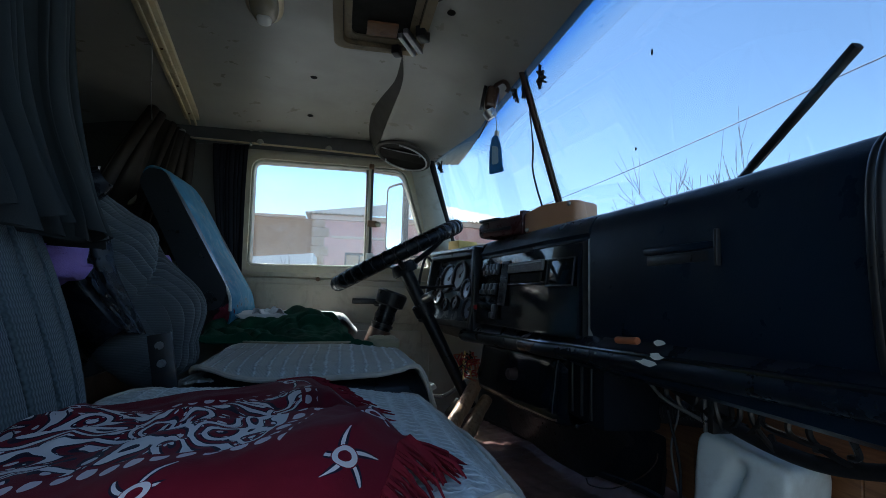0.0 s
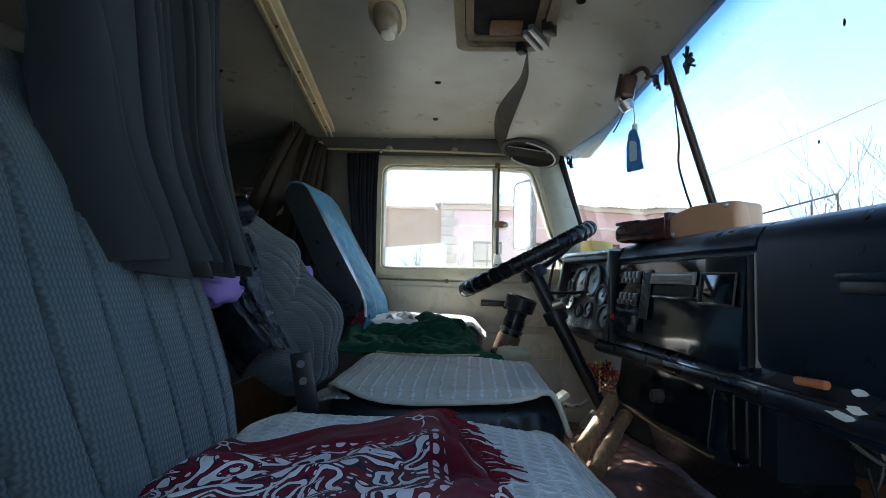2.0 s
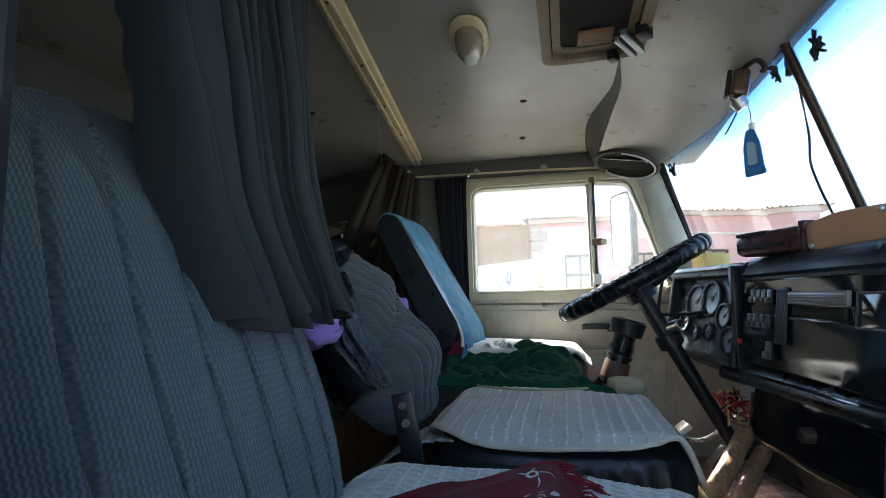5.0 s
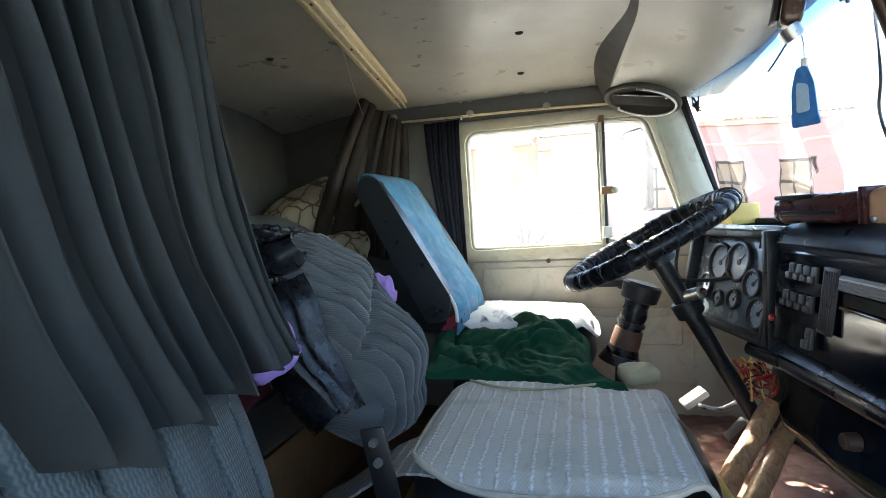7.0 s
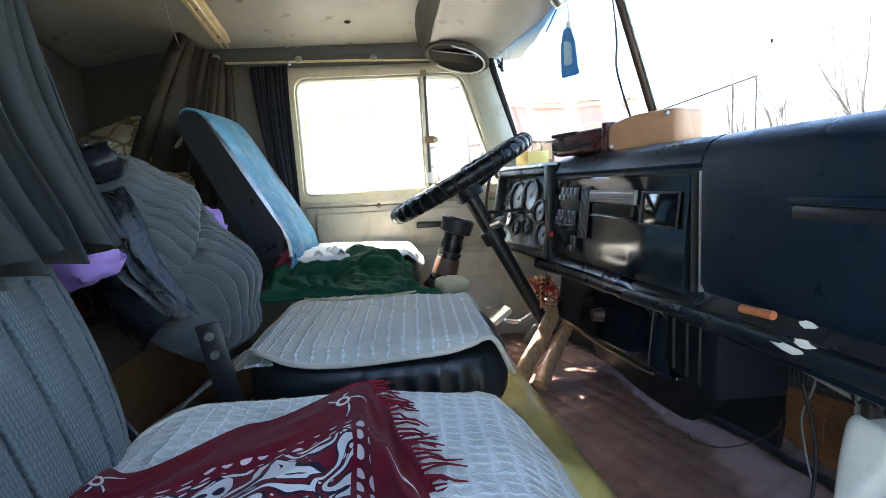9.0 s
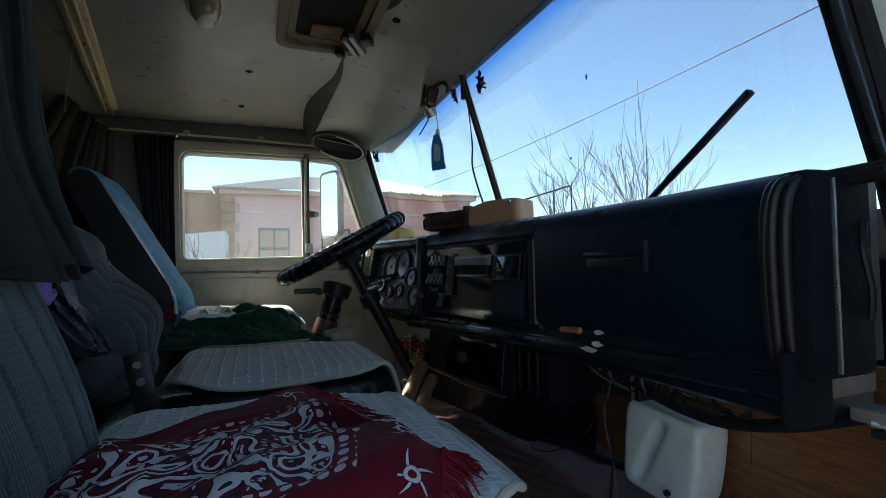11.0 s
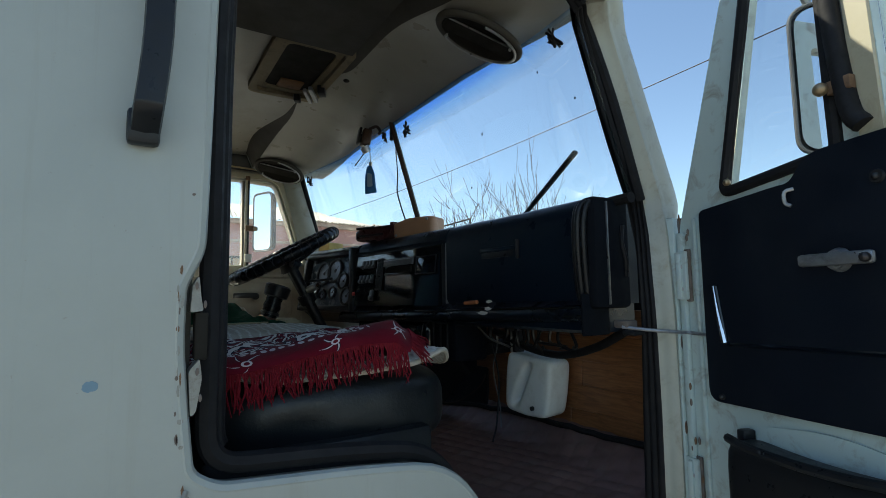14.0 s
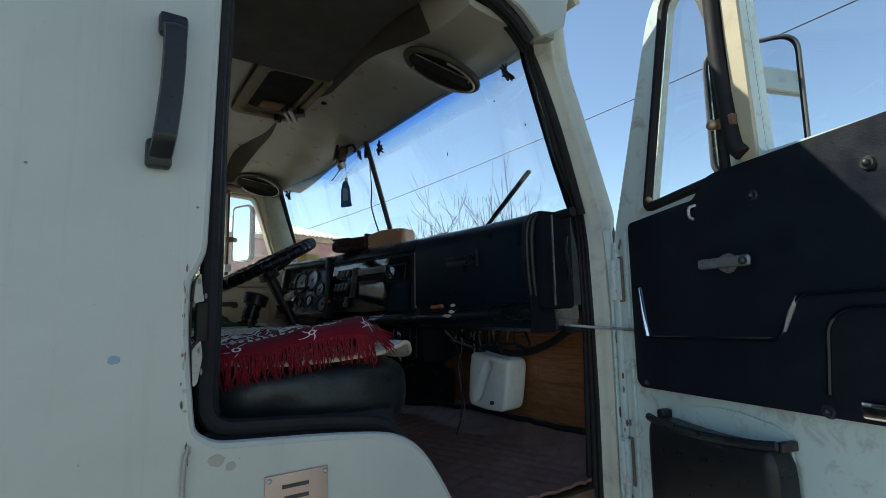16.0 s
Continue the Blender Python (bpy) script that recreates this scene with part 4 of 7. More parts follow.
# passenger side: pillar behind the door, sill and outer skin with the door opening
op_path = rounded([(0.80, 0.85), (0.78, 1.10), (0.74, 1.30), (0.66, 1.49), (0.575, 1.615), (0.44, 1.635), (0.226, 1.652), (0.193, 1.675), (0.185, 1.75), (0.178, 1.83), (0.179, 1.905), (0.200, 1.952), (0.205, 2.2), (0.214, 2.675), (0.78, 2.665), (0.93, 2.605), (0.985, 2.555)],
                  [0, 0.1, 0.1, 0.1, 0.08, 0.1, 0.02, 0.015, 0.02, 0.02, 0.012, 0.015, 0.05, 0.03, 0.05, 0.03, 0], 5)
skin = [(X_BACK - 0.06, 0.85)] + [(p[0], p[1]) for p in op_path] + [(1.06, 2.60), (1.085, 2.70), (1.06, 2.77), (1.02, 2.80), (X_BACK - 0.06, 2.80)]
wall_p = tagged(part("wall_passenger", wall_xz(B(), [skin], 0.0, 0.045), "white_paint"), "pale painted outer cab side with stains and chipped paint", "cab side", kind="structure")
part("inner_skin", wall_xz(B(), [[(X_BACK, 1.0), (0.195, 1.0), (0.195, 2.72), (X_BACK, 2.72)]], 0.05, 0.065), "lining", wall_p)
rear_line = rounded([(0.715, 1.36), (0.645, 1.50), (0.565, 1.635), (0.44, 1.655), (0.226, 1.672), (0.226, 2.2), (0.236, 2.66), (0.78, 2.652), (0.92, 2.595), (0.975, 2.545)], [0, 0.1, 0.08, 0.1, 0.045, 0.05, 0.03, 0.05, 0.03, 0], 6)
for dx, y, r in ((-0.010, 0.036, 0.014), (0.002, 0.056, 0.011), (0.008, 0.074, 0.010)):
    part("door_seal", tube(B(), [(p[0] + dx, y, p[1] - 0.3 * dx) for p in rear_line if y < 0.04 or (p[0] < 0.30 and p[1] > 1.685) or p[1] > 2.5], r, 8), "rubber", wall_p, "thick black rubber door seal")
# rolled rim of the skin along the opening
part("rim", tube(B(), [(p[0] - 0.002, 0.008, p[1]) for p in op_path[2:]], 0.009, 8), "white_paint", wall_p, "rounded painted edge of the door opening")
M["striker"] = surf("chipped_white_striker_paint", (0.27, 0.27, 0.24), 0.5, vary=0.2, big=40, small=200, relief=0.3, dirt=(0.14, 0.10, 0.07), dirt_amt=0.9, dirt_scale=60)
# paint chips, spot and stains with their own shape
rnd = random.Random(4)
def blot(cx, cz, r, seed, y=-0.0008):
    q = random.Random(seed)
    pts = [(cx + r * (0.75 + 0.3 * q.random()) * math.cos(a), cz + r * (0.75 + 0.3 * q.random()) * math.sin(a) * 0.8) for a in [k * math.tau / 24 for k in range(24)]]
    return wall_xz(B(), [pts], y, y + 0.0016)


part("paint_spot", blot(0.092, 1.793, 0.0085, 3), surf("blue_grey_paint_spot", (0.16, 0.26, 0.33), 0.5), wall_p, "small blue-grey paint spot")
for k, (x, z, r) in enumerate(((0.184, 1.712, 0.003), (0.182, 1.742, 0.004), (0.190, 1.652, 0.005), (0.230, 1.634, 0.013), (0.250, 1.622, 0.009))):
    part("paint_chip", blot(x, z, r, 10 + k), "striker" if k < 3 else surf("grey_filler", (0.30, 0.285, 0.25), 0.8), wall_p)
for k, (x, z) in enumerate(((-0.02, 2.06), (0.16, 2.22), (0.19, 2.02))):
    part("paint_chip", blot(x, z, 0.0024, 40 + k), "gritty", wall_p)

edge_rnd = random.Random(27)
for k in range(16):
    z = edge_rnd.uniform(1.60, 1.99)
    x = 0.178 + 0.012 * sstep(1.70, 1.64, z) + 0.018 * sstep(1.91, 1.96, z) - edge_rnd.uniform(-0.003, 0.003)
    w, h_ = edge_rnd.uniform(0.001, 0.0025), edge_rnd.uniform(0.003, 0.010)
    pts = [(x + w * math.cos(a) * edge_rnd.uniform(0.6, 1.1), z + h_ * math.sin(a) * edge_rnd.uniform(0.6, 1.1)) for a in [j * math.tau / 12 for j in range(12)]]
    part("rust_mark", wall_xz(B(), [pts], -0.0008, 0.0008), ("rust", "gritty", "striker")[k % 3], wall_p, "rusty mark along the door opening")

# striker recess on the rear pillar
lat = thing("door_striker", (0.2, 0.01, 1.86), "worn white door striker plates with a rusty recess", "striker")
part("plate", plate(B(), [rounded([(0.190, 1.872), (0.192, 1.905), (0.199, 1.918), (0.202, 1.89), (0.205, 1.874)], 0.003, 3)], lambda p, s: Vector((p[0], 0.002 + 0.03 * s, p[1]))), "striker", lat, "chipped white upper plate")
part("recess", box(B(), 0.196, 0.212, 0.010, 0.032, 1.812, 1.872, 0.003), "near_black", lat, "grimy bare recess")
part("plate", plate(B(), [rounded([(0.193, 1.745), (0.190, 1.80), (0.202, 1.815), (0.205, 1.79), (0.199, 1.75)], 0.004, 3)], lambda p, s: Vector((p[0], 0.002 + 0.028 * s, p[1]))), "striker", lat, "chipped white lower plate")
for k, (x, z) in enumerate(((0.196, 1.905), (0.206, 1.882), (0.199, 1.80), (0.203, 1.768))):
    part("chip", ball(B(), (x, -0.003, z), 0.002, 0.0012, 0.005, 8), "gritty", lat)
part("lip", tube(B(), smooth_path([(0.191, 0.0, 1.66), (0.186, -0.006, 1.645), (0.184, -0.004, 1.61), (0.186, -0.003, 1.57)], 5), [0.0035] * 16, 8), "striker", lat, "bent white skin edge")

# front pillar on the passenger side: black seal, cream face, hinge jamb
PIL = [  # z, seal inner, seal outer, cream outer (x, y)
    (1.00, (1.205, 0.140), (1.205, 0.075), (1.300, 0.066)),
    (1.60, (1.215, 0.128), (1.208, 0.070), (1.300, 0.066)),
    (1.83, (1.200, 0.108), (1.197, 0.064), (1.298, 0.066)),
    (2.03, (1.204, 0.116), (1.213, 0.084), (1.302, 0.066)),
    (2.12, (1.204, 0.124), (1.228, 0.106), (1.318, 0.068)),
    (2.34, (1.108, 0.124), (1.156, 0.122), (1.274, 0.098)),
    (2.56, (1.042, 0.135), (1.078, 0.128), (1.196, 0.108)),
    (2.64, (1.000, 0.110), (1.030, 0.092), (1.145, 0.075)),
    (2.71, (0.940, 0.070), (0.965, 0.050), (1.085, 0.030)),
]


def pil_at(z, k):
    for a, b_ in zip(PIL, PIL[1:]):
        if z <= b_[0] + 1e-9:
            t = (z - a[0]) / (b_[0] - a[0])
            return Vector(a[k]).lerp(Vector(b_[k]), t)
    return Vector(PIL[-1][k])


def pillar_p(u, v):
    z = 1.0 + 1.71 * v
    a, b_ = pil_at(z, 2), pil_at(z, 3)
    p = a.lerp(b_, u)
    d = (b_ - a).normalized()
    n = Vector((d.y, -d.x))
    p = p + n * 0.020 * math.sin(math.pi * u) ** 0.7 + n * 0.008 * math.exp(-((u - 0.35) / 0.08) ** 2)
    return (p.x, p.y, z)


pp = tagged(part("pillar_passenger", sheet(pillar_p, 18, 60, 0.035), "pillar"), "cream painted windscreen pillar with worn edges", "pillar", kind="structure")


def seal_p(u, v):
    z = 1.0 + 1.64 * v
    p = pil_at(z, 1).lerp(pil_at(z, 2), u)
    d = (pil_at(z, 2) - pil_at(z, 1)).normalized()
    n = Vector((d.y, -d.x))
    return (*(p + n * 0.006 * abs(math.sin(u * math.pi * 3))), z)


part("door_seal", sheet(seal_p, 18, 60, 0.02), "rubber", pp, "fluted black rubber door seal")
rust_rnd = random.Random(12)


def jamb_strip(name, x0, x1, y0, y1, mat, label=""):
    return part(name, box(B(), x0, x1, y0, y1, 1.0, 2.07, 0.005), mat, pp, label)


jamb_strip("jamb", 1.248, 1.270, 0.040, 0.07, "jamb", "pale green hinge jamb with rusty seams")
jamb_strip("rust_seam", 1.268, 1.296, 0.047, 0.08, "gritty", "grimy seam along the hinge jamb")
for k in range(44):
    z = rust_rnd.uniform(1.05, 2.08)
    part("paint_chip", ball(B(), (1.266 + rust_rnd.uniform(-0.012, 0.010), 0.041, z), rust_rnd.uniform(0.003, 0.008), 0.0018, rust_rnd.uniform(0.006, 0.024), 8), "rust" if k % 3 else "gritty", pp)

# ---- open passenger door ----
DO, DU, DN = Vector((1.252, -0.004, 0)), Vector((-0.28, -0.96, 0)), Vector((-0.96, 0.28, 0))


def D(s, z, d=0.0):
    return DO + DU * s + DN * d + Vector((0, 0, z))


def dplate(loops, d0, d1):
    return plate(B(), loops, lambda p, k: D(p[0], p[1], (d0, d1)[k]))


def dbox(s0, s1, z0, z1, d0, d1, r=0.0):
    m = Matrix((DU, DN, Vector((0, 0, 1)))).transposed().to_4x4()
    m.translation = DO
    return box(B(), s0, s1, d0, d1, z0, z1, r, 2, m)


door = thing("door_1", D(0.5, 1.0), "pale painted truck door standing open with a black inner trim panel", "door", kind="structure")
d_out = rounded([(-0.045, 0.95), (-0.045, 2.03), (0.155, 2.63), (0.28, 2.70), (1.02, 2.70), (1.02, 0.95)], [0.01, 0.04, 0.1, 0.08, 0.06, 0.02])
dq = rounded([(0.094, 2.095), (0.352, 2.122), (0.342, 2.62), (0.205, 2.62)], [0.03, 0.02, 0.02, 0.04])
dm = rounded([(0.425, 2.15), (0.96, 2.15), (0.96, 2.62), (0.405, 2.62)], [0.02, 0.03, 0.05, 0.02])
part("door_panel", dplate([d_out, dq, dm], -0.045, -0.002), "jamb", door, "pale green painted door shell")
part("front_edge", dbox(-0.040, -0.022, 1.0, 2.03, -0.002, 0.012, 0.004), "jamb", door)
part("seal", tube(B(), [D(p[0], p[1], 0.0) for p in ring_of(dq, -0.006)], 0.012, 8, True), "rubber", door)
part("pane", dplate([dq], -0.026, -0.021), "glass", door).visible_shadow = False
part("pane", dplate([dm], -0.026, -0.021), "glass", door).visible_shadow = False
part("divider", tube(B(), smooth_path([D(0.352, 2.66, 0.006), D(0.358, 2.40, 0.01), D(0.378, 2.20, 0.012), D(0.398, 2.155, 0.012)], 6), 0.016, 10), "rubber", door, "black rubber run of the window divider")
part("divider_post", dplate([[(0.366, 2.66), (0.404, 2.66), (0.424, 2.12), (0.388, 2.12)]], -0.03, 0.006), "cream", door, "cream painted window divider")
trim_loop = rounded([(0.038, 1.648), (0.038, 2.072), (0.235, 2.088), (0.262, 2.088), (0.30, 2.135), (0.98, 2.155), (0.98, 1.675)], [0.03, 0.015, 0.01, 0.02, 0.03, 0.02, 0.03])
part("trim_panel", dplate([trim_loop], 0.0, 0.013), "trim", door, "black moulded inner trim panel")
part("raised_line", tube(B(), [D(s, z, 0.013) for s, z in rounded([(0.075, 1.90), (0.095, 1.775), (0.44, 1.787), (0.485, 1.87), (0.98, 1.885)], [0, 0.01, 0.02, 0.02, 0])], 0.005, 8), "gloss", door)
# Bright metal tubes stand in for highlights on the black trim's ridge.
part("gleam_edge", tube(B(), [D(0.452, 1.803, 0.014), D(0.470, 1.840, 0.016), D(0.482, 1.866, 0.014)], [0.003, 0.005, 0.003], 8), "handle", door)
part("gleam_edge", tube(B(), [D(0.067, 1.90, 0.012), D(0.078, 1.84, 0.014), D(0.092, 1.778, 0.014)], [0.003, 0.006, 0.008], 8), "chrome", door)
part("raised_line", tube(B(), [D(s, z, 0.013) for s, z in rounded([(0.52, 1.70), (0.53, 1.82), (0.56, 1.845), (0.98, 1.85)], [0, 0.02, 0.02, 0])], 0.005, 8), "gloss", door)
hd = part("door_handle", dbox(0.287, 0.412, 1.928, 1.950, 0.028, 0.040, 0.006), "handle", door, "worn metal door handle")
part("escutcheon", cyl(B(), D(0.345, 1.938, 0.012), D(0.345, 1.938, 0.030), 0.022, 0.016, 24, 0.003), "handle", hd)
part("handle_end", ball(B(), D(0.405, 1.938, 0.046), 0.008), "dark_steel", hd)
for s, z in ((0.412, 2.066), (0.618, 2.073), (0.515, 1.671), (0.076, 1.662)):
    sc = part("screw_cup", cyl(B(), D(s, z, 0.010), D(s, z, 0.017), 0.013 if s > 0.1 else 0.007, 0.010 if s > 0.1 else 0.005, 20), "dark_steel", door)
    part("screw", ball(B(), D(s, z, 0.017), 0.006, seg=10), "dark_steel", sc)
part("pull_strip", dbox(0.575, 0.80, 1.672, 1.70, 0.013, 0.03, 0.006), "chrome", door, "chrome pull strip")
pk = part("door_pocket", softbox((0.165, 0.034, 0.175), 9, (16, 6, 12), lambda a, b, c, p: (p.x, p.y, p.z + 0.012 * (1 - a * a) * (c > 0.5) * -1),
                                 Matrix((DU, DN, Vector((0, 0, 1)))).transposed().to_4x4().copy()), "plastic", door, "black plastic door pocket")
pk.data.transform(Matrix.Translation(D(0.285, 1.425, 0.034)))
part("pocket_rim", tube(B(), [D(0.122 + 0.325 * i / 14, 1.592 + 0.010 * i / 14 - 0.010 * math.sin(3.1 * i / 14), 0.066 - 0.012 * (abs(i / 7 - 1) ** 6)) for i in range(15)], 0.009, 8), "plastic", pk)
part("pocket_clip", dbox(0.120, 0.140, 1.585, 1.608, 0.0, 0.03, 0.004), "dark_steel", pk)
part("pocket_clip", dbox(0.434, 0.447, 1.588, 1.606, 0.0, 0.040, 0.003), "dark_steel", pk)
part("pocket_back", dplate([rounded([(0.135, 1.55), (0.44, 1.56), (0.43, 1.622), (0.30, 1.640), (0.15, 1.618)], [0.01, 0.01, 0.03, 0.06, 0.03])], 0.001, 0.006), "jamb", pk, "scuffed pale door skin inside the open pocket")
kn = part("window_knob", ball(B(), D(0.348, 2.232, 0.03), 0.012, seg=14), "brass", door, "worn brass window catch knob")
part("knob_base", box(B(), -0.02, 0.02, -0.008, 0.008, -0.012, 0.012, 0.003, 2, frame_of(D(0.372, 2.232, 0.016), DU, (0, 0, 1))), "rust", kn)
part("corner_cap", ball(B(), D(0.118, 2.122, 0.008), 0.008, seg=12), "brass", door)
part("hook", tube(B(), smooth_path([D(0.272, 2.075, 0.014), D(0.262, 2.070, 0.024), D(0.262, 2.05, 0.024), D(0.27, 2.043, 0.02)], 4), 0.0035, 8), "steel", door)

part("front_fold", dbox(0.006, 0.016, 1.0, 2.06, -0.002, 0.007, 0.003), "jamb", door)
for z0 in (1.925, 1.445):
    h = part("hinge", box(B(), -0.016, 0.016, -0.006, 0.006, -0.055, 0.055, 0.003, 2, frame_of((1.252, 0.028, z0), (1, 0.1, 0), (0, 0, 1))), "jamb", door, "pale painted steel hinge with chipped paint")
    part("leaf", dbox(-0.046, -0.010, z0 - 0.055, z0 + 0.06, 0.006, 0.016, 0.003), "jamb", h)
    part("backing", dbox(-0.050, -0.006, z0 - 0.060, z0 + 0.065, 0.0, 0.006, 0.002), "gritty", h, "rusty edge round the hinge leaf")
    for dz in (-0.032, 0.0, 0.032):
        part("knuckle", box(B(), 1.262, 1.282, 0.016, 0.036, z0 + dz - 0.010, z0 + dz + 0.010, 0.004), "jamb" if dz else "rust", h)
    part("pin", cyl(B(), (1.272, 0.024, z0 - 0.06), (1.272, 0.024, z0 + 0.06), 0.007, 0.006, 12), "gritty", h)
    part("bolt", ball(B(), D(-0.024, z0 + 0.022, 0.016), 0.006, seg=10), "steel", h)
    part("bolt", ball(B(), D(-0.024, z0 - 0.030, 0.016), 0.006, seg=10), "steel", h)
for k in range(16):
    part("paint_chip", ball(B(), D(-0.030 + 0.03 * random.Random(k).random(), 1.05 + 1.0 * random.Random(k + 50).random(), 0.010), 0.003, 0.003, 0.009, 8), "rust" if k % 2 else "gritty", door)

chk = thing("door_check", (1.2, 0.08, 1.80), "steel door check rod with bracket", "door check")
part("rod", tube(B(), smooth_path([(1.135, 0.115, 1.806), (1.165, 0.055, 1.800), (1.205, 0.020, 1.796), (1.235, 0.005, 1.793), D(0.05, 1.790, 0.006)], 6), 0.0042, 8), "handle", chk)
part("bracket", box(B(), 1.135, 1.175, 0.10, 0.14, 1.803, 1.822, 0.004), "gritty", chk)
part("bracket", box(B(), 1.14, 1.18, 0.085, 0.12, 1.786, 1.797, 0.003), "dark_steel", chk)


def truck_mirror(label, face, out, up_h, wide, arm, group="truck mirrors"):
    """A tall rounded mirror in a dark shell: face the middle of the glass, out the way it looks."""
    t = thing("door_mirror", face, label, "mirror", group)
    o = Vector(out).normalized()
    side = Vector((0, 0, 1)).cross(o).normalized()
    loop = rounded([(-wide / 2, -up_h / 2), (wide / 2, -up_h / 2), (wide / 2, up_h / 2), (-wide / 2, up_h / 2)], wide * 0.22, 6)
    f = Vector(face)
    part("shell", plate(B(), [loop], lambda p, s: f + side * p[0] * (1.06 - 0.1 * s) + Vector((0, 0, p[1] * (1.03 - 0.05 * s))) - o * (0.004 + 0.035 * s)), "plastic", t)
    part("glass", plate(B(), [[(q[0] * 0.93, q[1] * 0.96) for q in loop]], lambda p, s: f + side * p[0] + Vector((0, 0, p[1])) + o * (0.001 - 0.004 * s)), "mirror", t)
    part("rim", tube(B(), [f + side * q[0] * 1.02 + Vector((0, 0, q[1] * 1.01)) for q in loop], 0.0045, 8, True), "grey_plastic", t)
    part("arm", tube(B(), smooth_path(arm, 6), 0.010, 8), "steel", t)
    return t


mc = Vector((1.53, -0.25, 2.392))
truck_mirror("tall rounded passenger mirror on a steel arm outside the open door", mc, (-0.885, -0.466, -0.02), 0.365, 0.222,
             [mc + Vector((0.04, 0.02, 0.0)), mc + Vector((0.06, 0.06, 0.12)), mc + Vector((0.02, 0.10, 0.27)), D(0.25, 2.67, -0.04)])
truck_mirror("tall rounded driver mirror on a steel arm outside the window", (0.80, 2.50, 2.36), (-0.90, -0.42, 0.0), 0.36, 0.17,
             [(0.84, 2.50, 2.47), (0.92, 2.45, 2.52), (0.98, 2.27, 2.5)])

# ---- outside handle, plate ----
gh = thing("grab_handle", (0.13, 0, 2.19), "black plastic grab handle on the cab side", "grab handle")
bm = B()
rows = []
for j in range(33):
    v = j / 32
    z = 2.078 + 0.232 * v
    off = 0.004 + 0.042 * min(1.0, math.sin(math.pi * v) * 2.6)
    cx = 0.133 + 0.011 * v + 0.005 * math.sin(math.pi * v)
    rows.append([bm.verts.new((cx + dx, -off + dy, z)) for dx, dy in ((-0.016, 0.006), (-0.014, -0.006), (0, -0.009), (0.014, -0.006), (0.016, 0.006), (0, 0.010))])
for j in range(32):
    for k in range(6):
        bm.faces.new((rows[j][k], rows[j][(k + 1) % 6], rows[j + 1][(k + 1) % 6], rows[j + 1][k]))
bm.faces.new(rows[0])
bm.faces.new(rows[-1])
part("grip", bm, "plastic", gh, smooth=60)
part("foot", box(B(), 0.115, 0.150, -0.022, 0.0, 2.072, 2.115, 0.006), "plastic", gh)
part("foot", box(B(), 0.124, 0.164, -0.022, 0.0, 2.283, 2.318, 0.006), "plastic", gh)

pl = thing("metal_plate", (0.345, 0, 1.57), "tarnished metal maker's plate riveted below the door sill", "plate")
part("sheet", box(B(), 0.301, 0.406, -0.004, 0.0, 1.503, 1.596, 0.002), surf("tarnished_copper_plate", (0.42, 0.31, 0.25), 0.45, 0.4, vary=0.15, dirt=(0.25, 0.18, 0.13)), pl)
for k in range(3):
    part("writing", box(B(), 0.328 + 0.004 * k, 0.372, -0.0052, -0.0035, 1.573 - 0.018 * k, 1.579 - 0.018 * k), "dark_steel", pl, "worn line of stamped writing")
for x in (0.307, 0.400):
    part("rivet", ball(B(), (x, -0.005, 1.589), 0.004, seg=10), "steel", pl)

# ---- dashboard ----
FK = [(0.10, 1.090), (0.20, 1.098), (0.5, 1.100), (0.82, 1.080), (1.0, 1.055), (1.23, 1.040), (1.45, 1.022), (1.55, 1.000), (1.7, 0.975), (2.2, 0.93)]


def FX(y):
    for (a, xa), (b_, xb) in zip(FK, FK[1:]):
        if y <= b_:
            return xa + (xb - xa) * (y - a) / (b_ - a)
    return FK[-1][1]


def dash_strip(y0, y1, prof, n=16, drop=0.0):
    """A dash section: profile points (dx from the face, z) swept from y0 to y1 along the face's curve."""
    bm = B()
    rows = [[bm.verts.new((FX(y) + dx, y, z - drop * (y - y0))) for dx, z in prof] for y in [y0 + (y1 - y0) * i / n for i in range(n + 1)]]
    m = len(prof)
    for i in range(n):
        for k in range(m):
            bm.faces.new((rows[i][k], rows[i][(k + 1) % m], rows[i + 1][(k + 1) % m], rows[i + 1][k]))
    bm.faces.new(rows[0])
    bm.faces.new(rows[-1][::-1])
    return bm


def on_dash(y0, y1, z0, z1, d0, d1, r=0.0):
    """A block on the dash face: d is how far it stands out from the face towards the seats."""
    ya, yb = (y0 + y1) / 2 - 0.01, (y0 + y1) / 2 + 0.01
    t = Vector((FX(yb) - FX(ya), 0.02, 0)).normalized()
    n = Vector((-t.y, t.x, 0))
    c = Vector((FX((y0 + y1) / 2), (y0 + y1) / 2, 0))
    m = Matrix((t, n, Vector((0, 0, 1)))).transposed().to_4x4()
    m.translation = c
    h = (y1 - y0) / 2 / max(0.6, t.y)
    bm = box(B(), -h, h, d0, d1, z0, z1, r, 2, m)
    if y0 > 0.85 and y1 < 1.50:
        # the centre panel leans: its foot stands out towards the seats
        for w in bm.verts:
            w.co += n * (0.125 * (2.07 - w.co.z) - 0.003)
    return bm


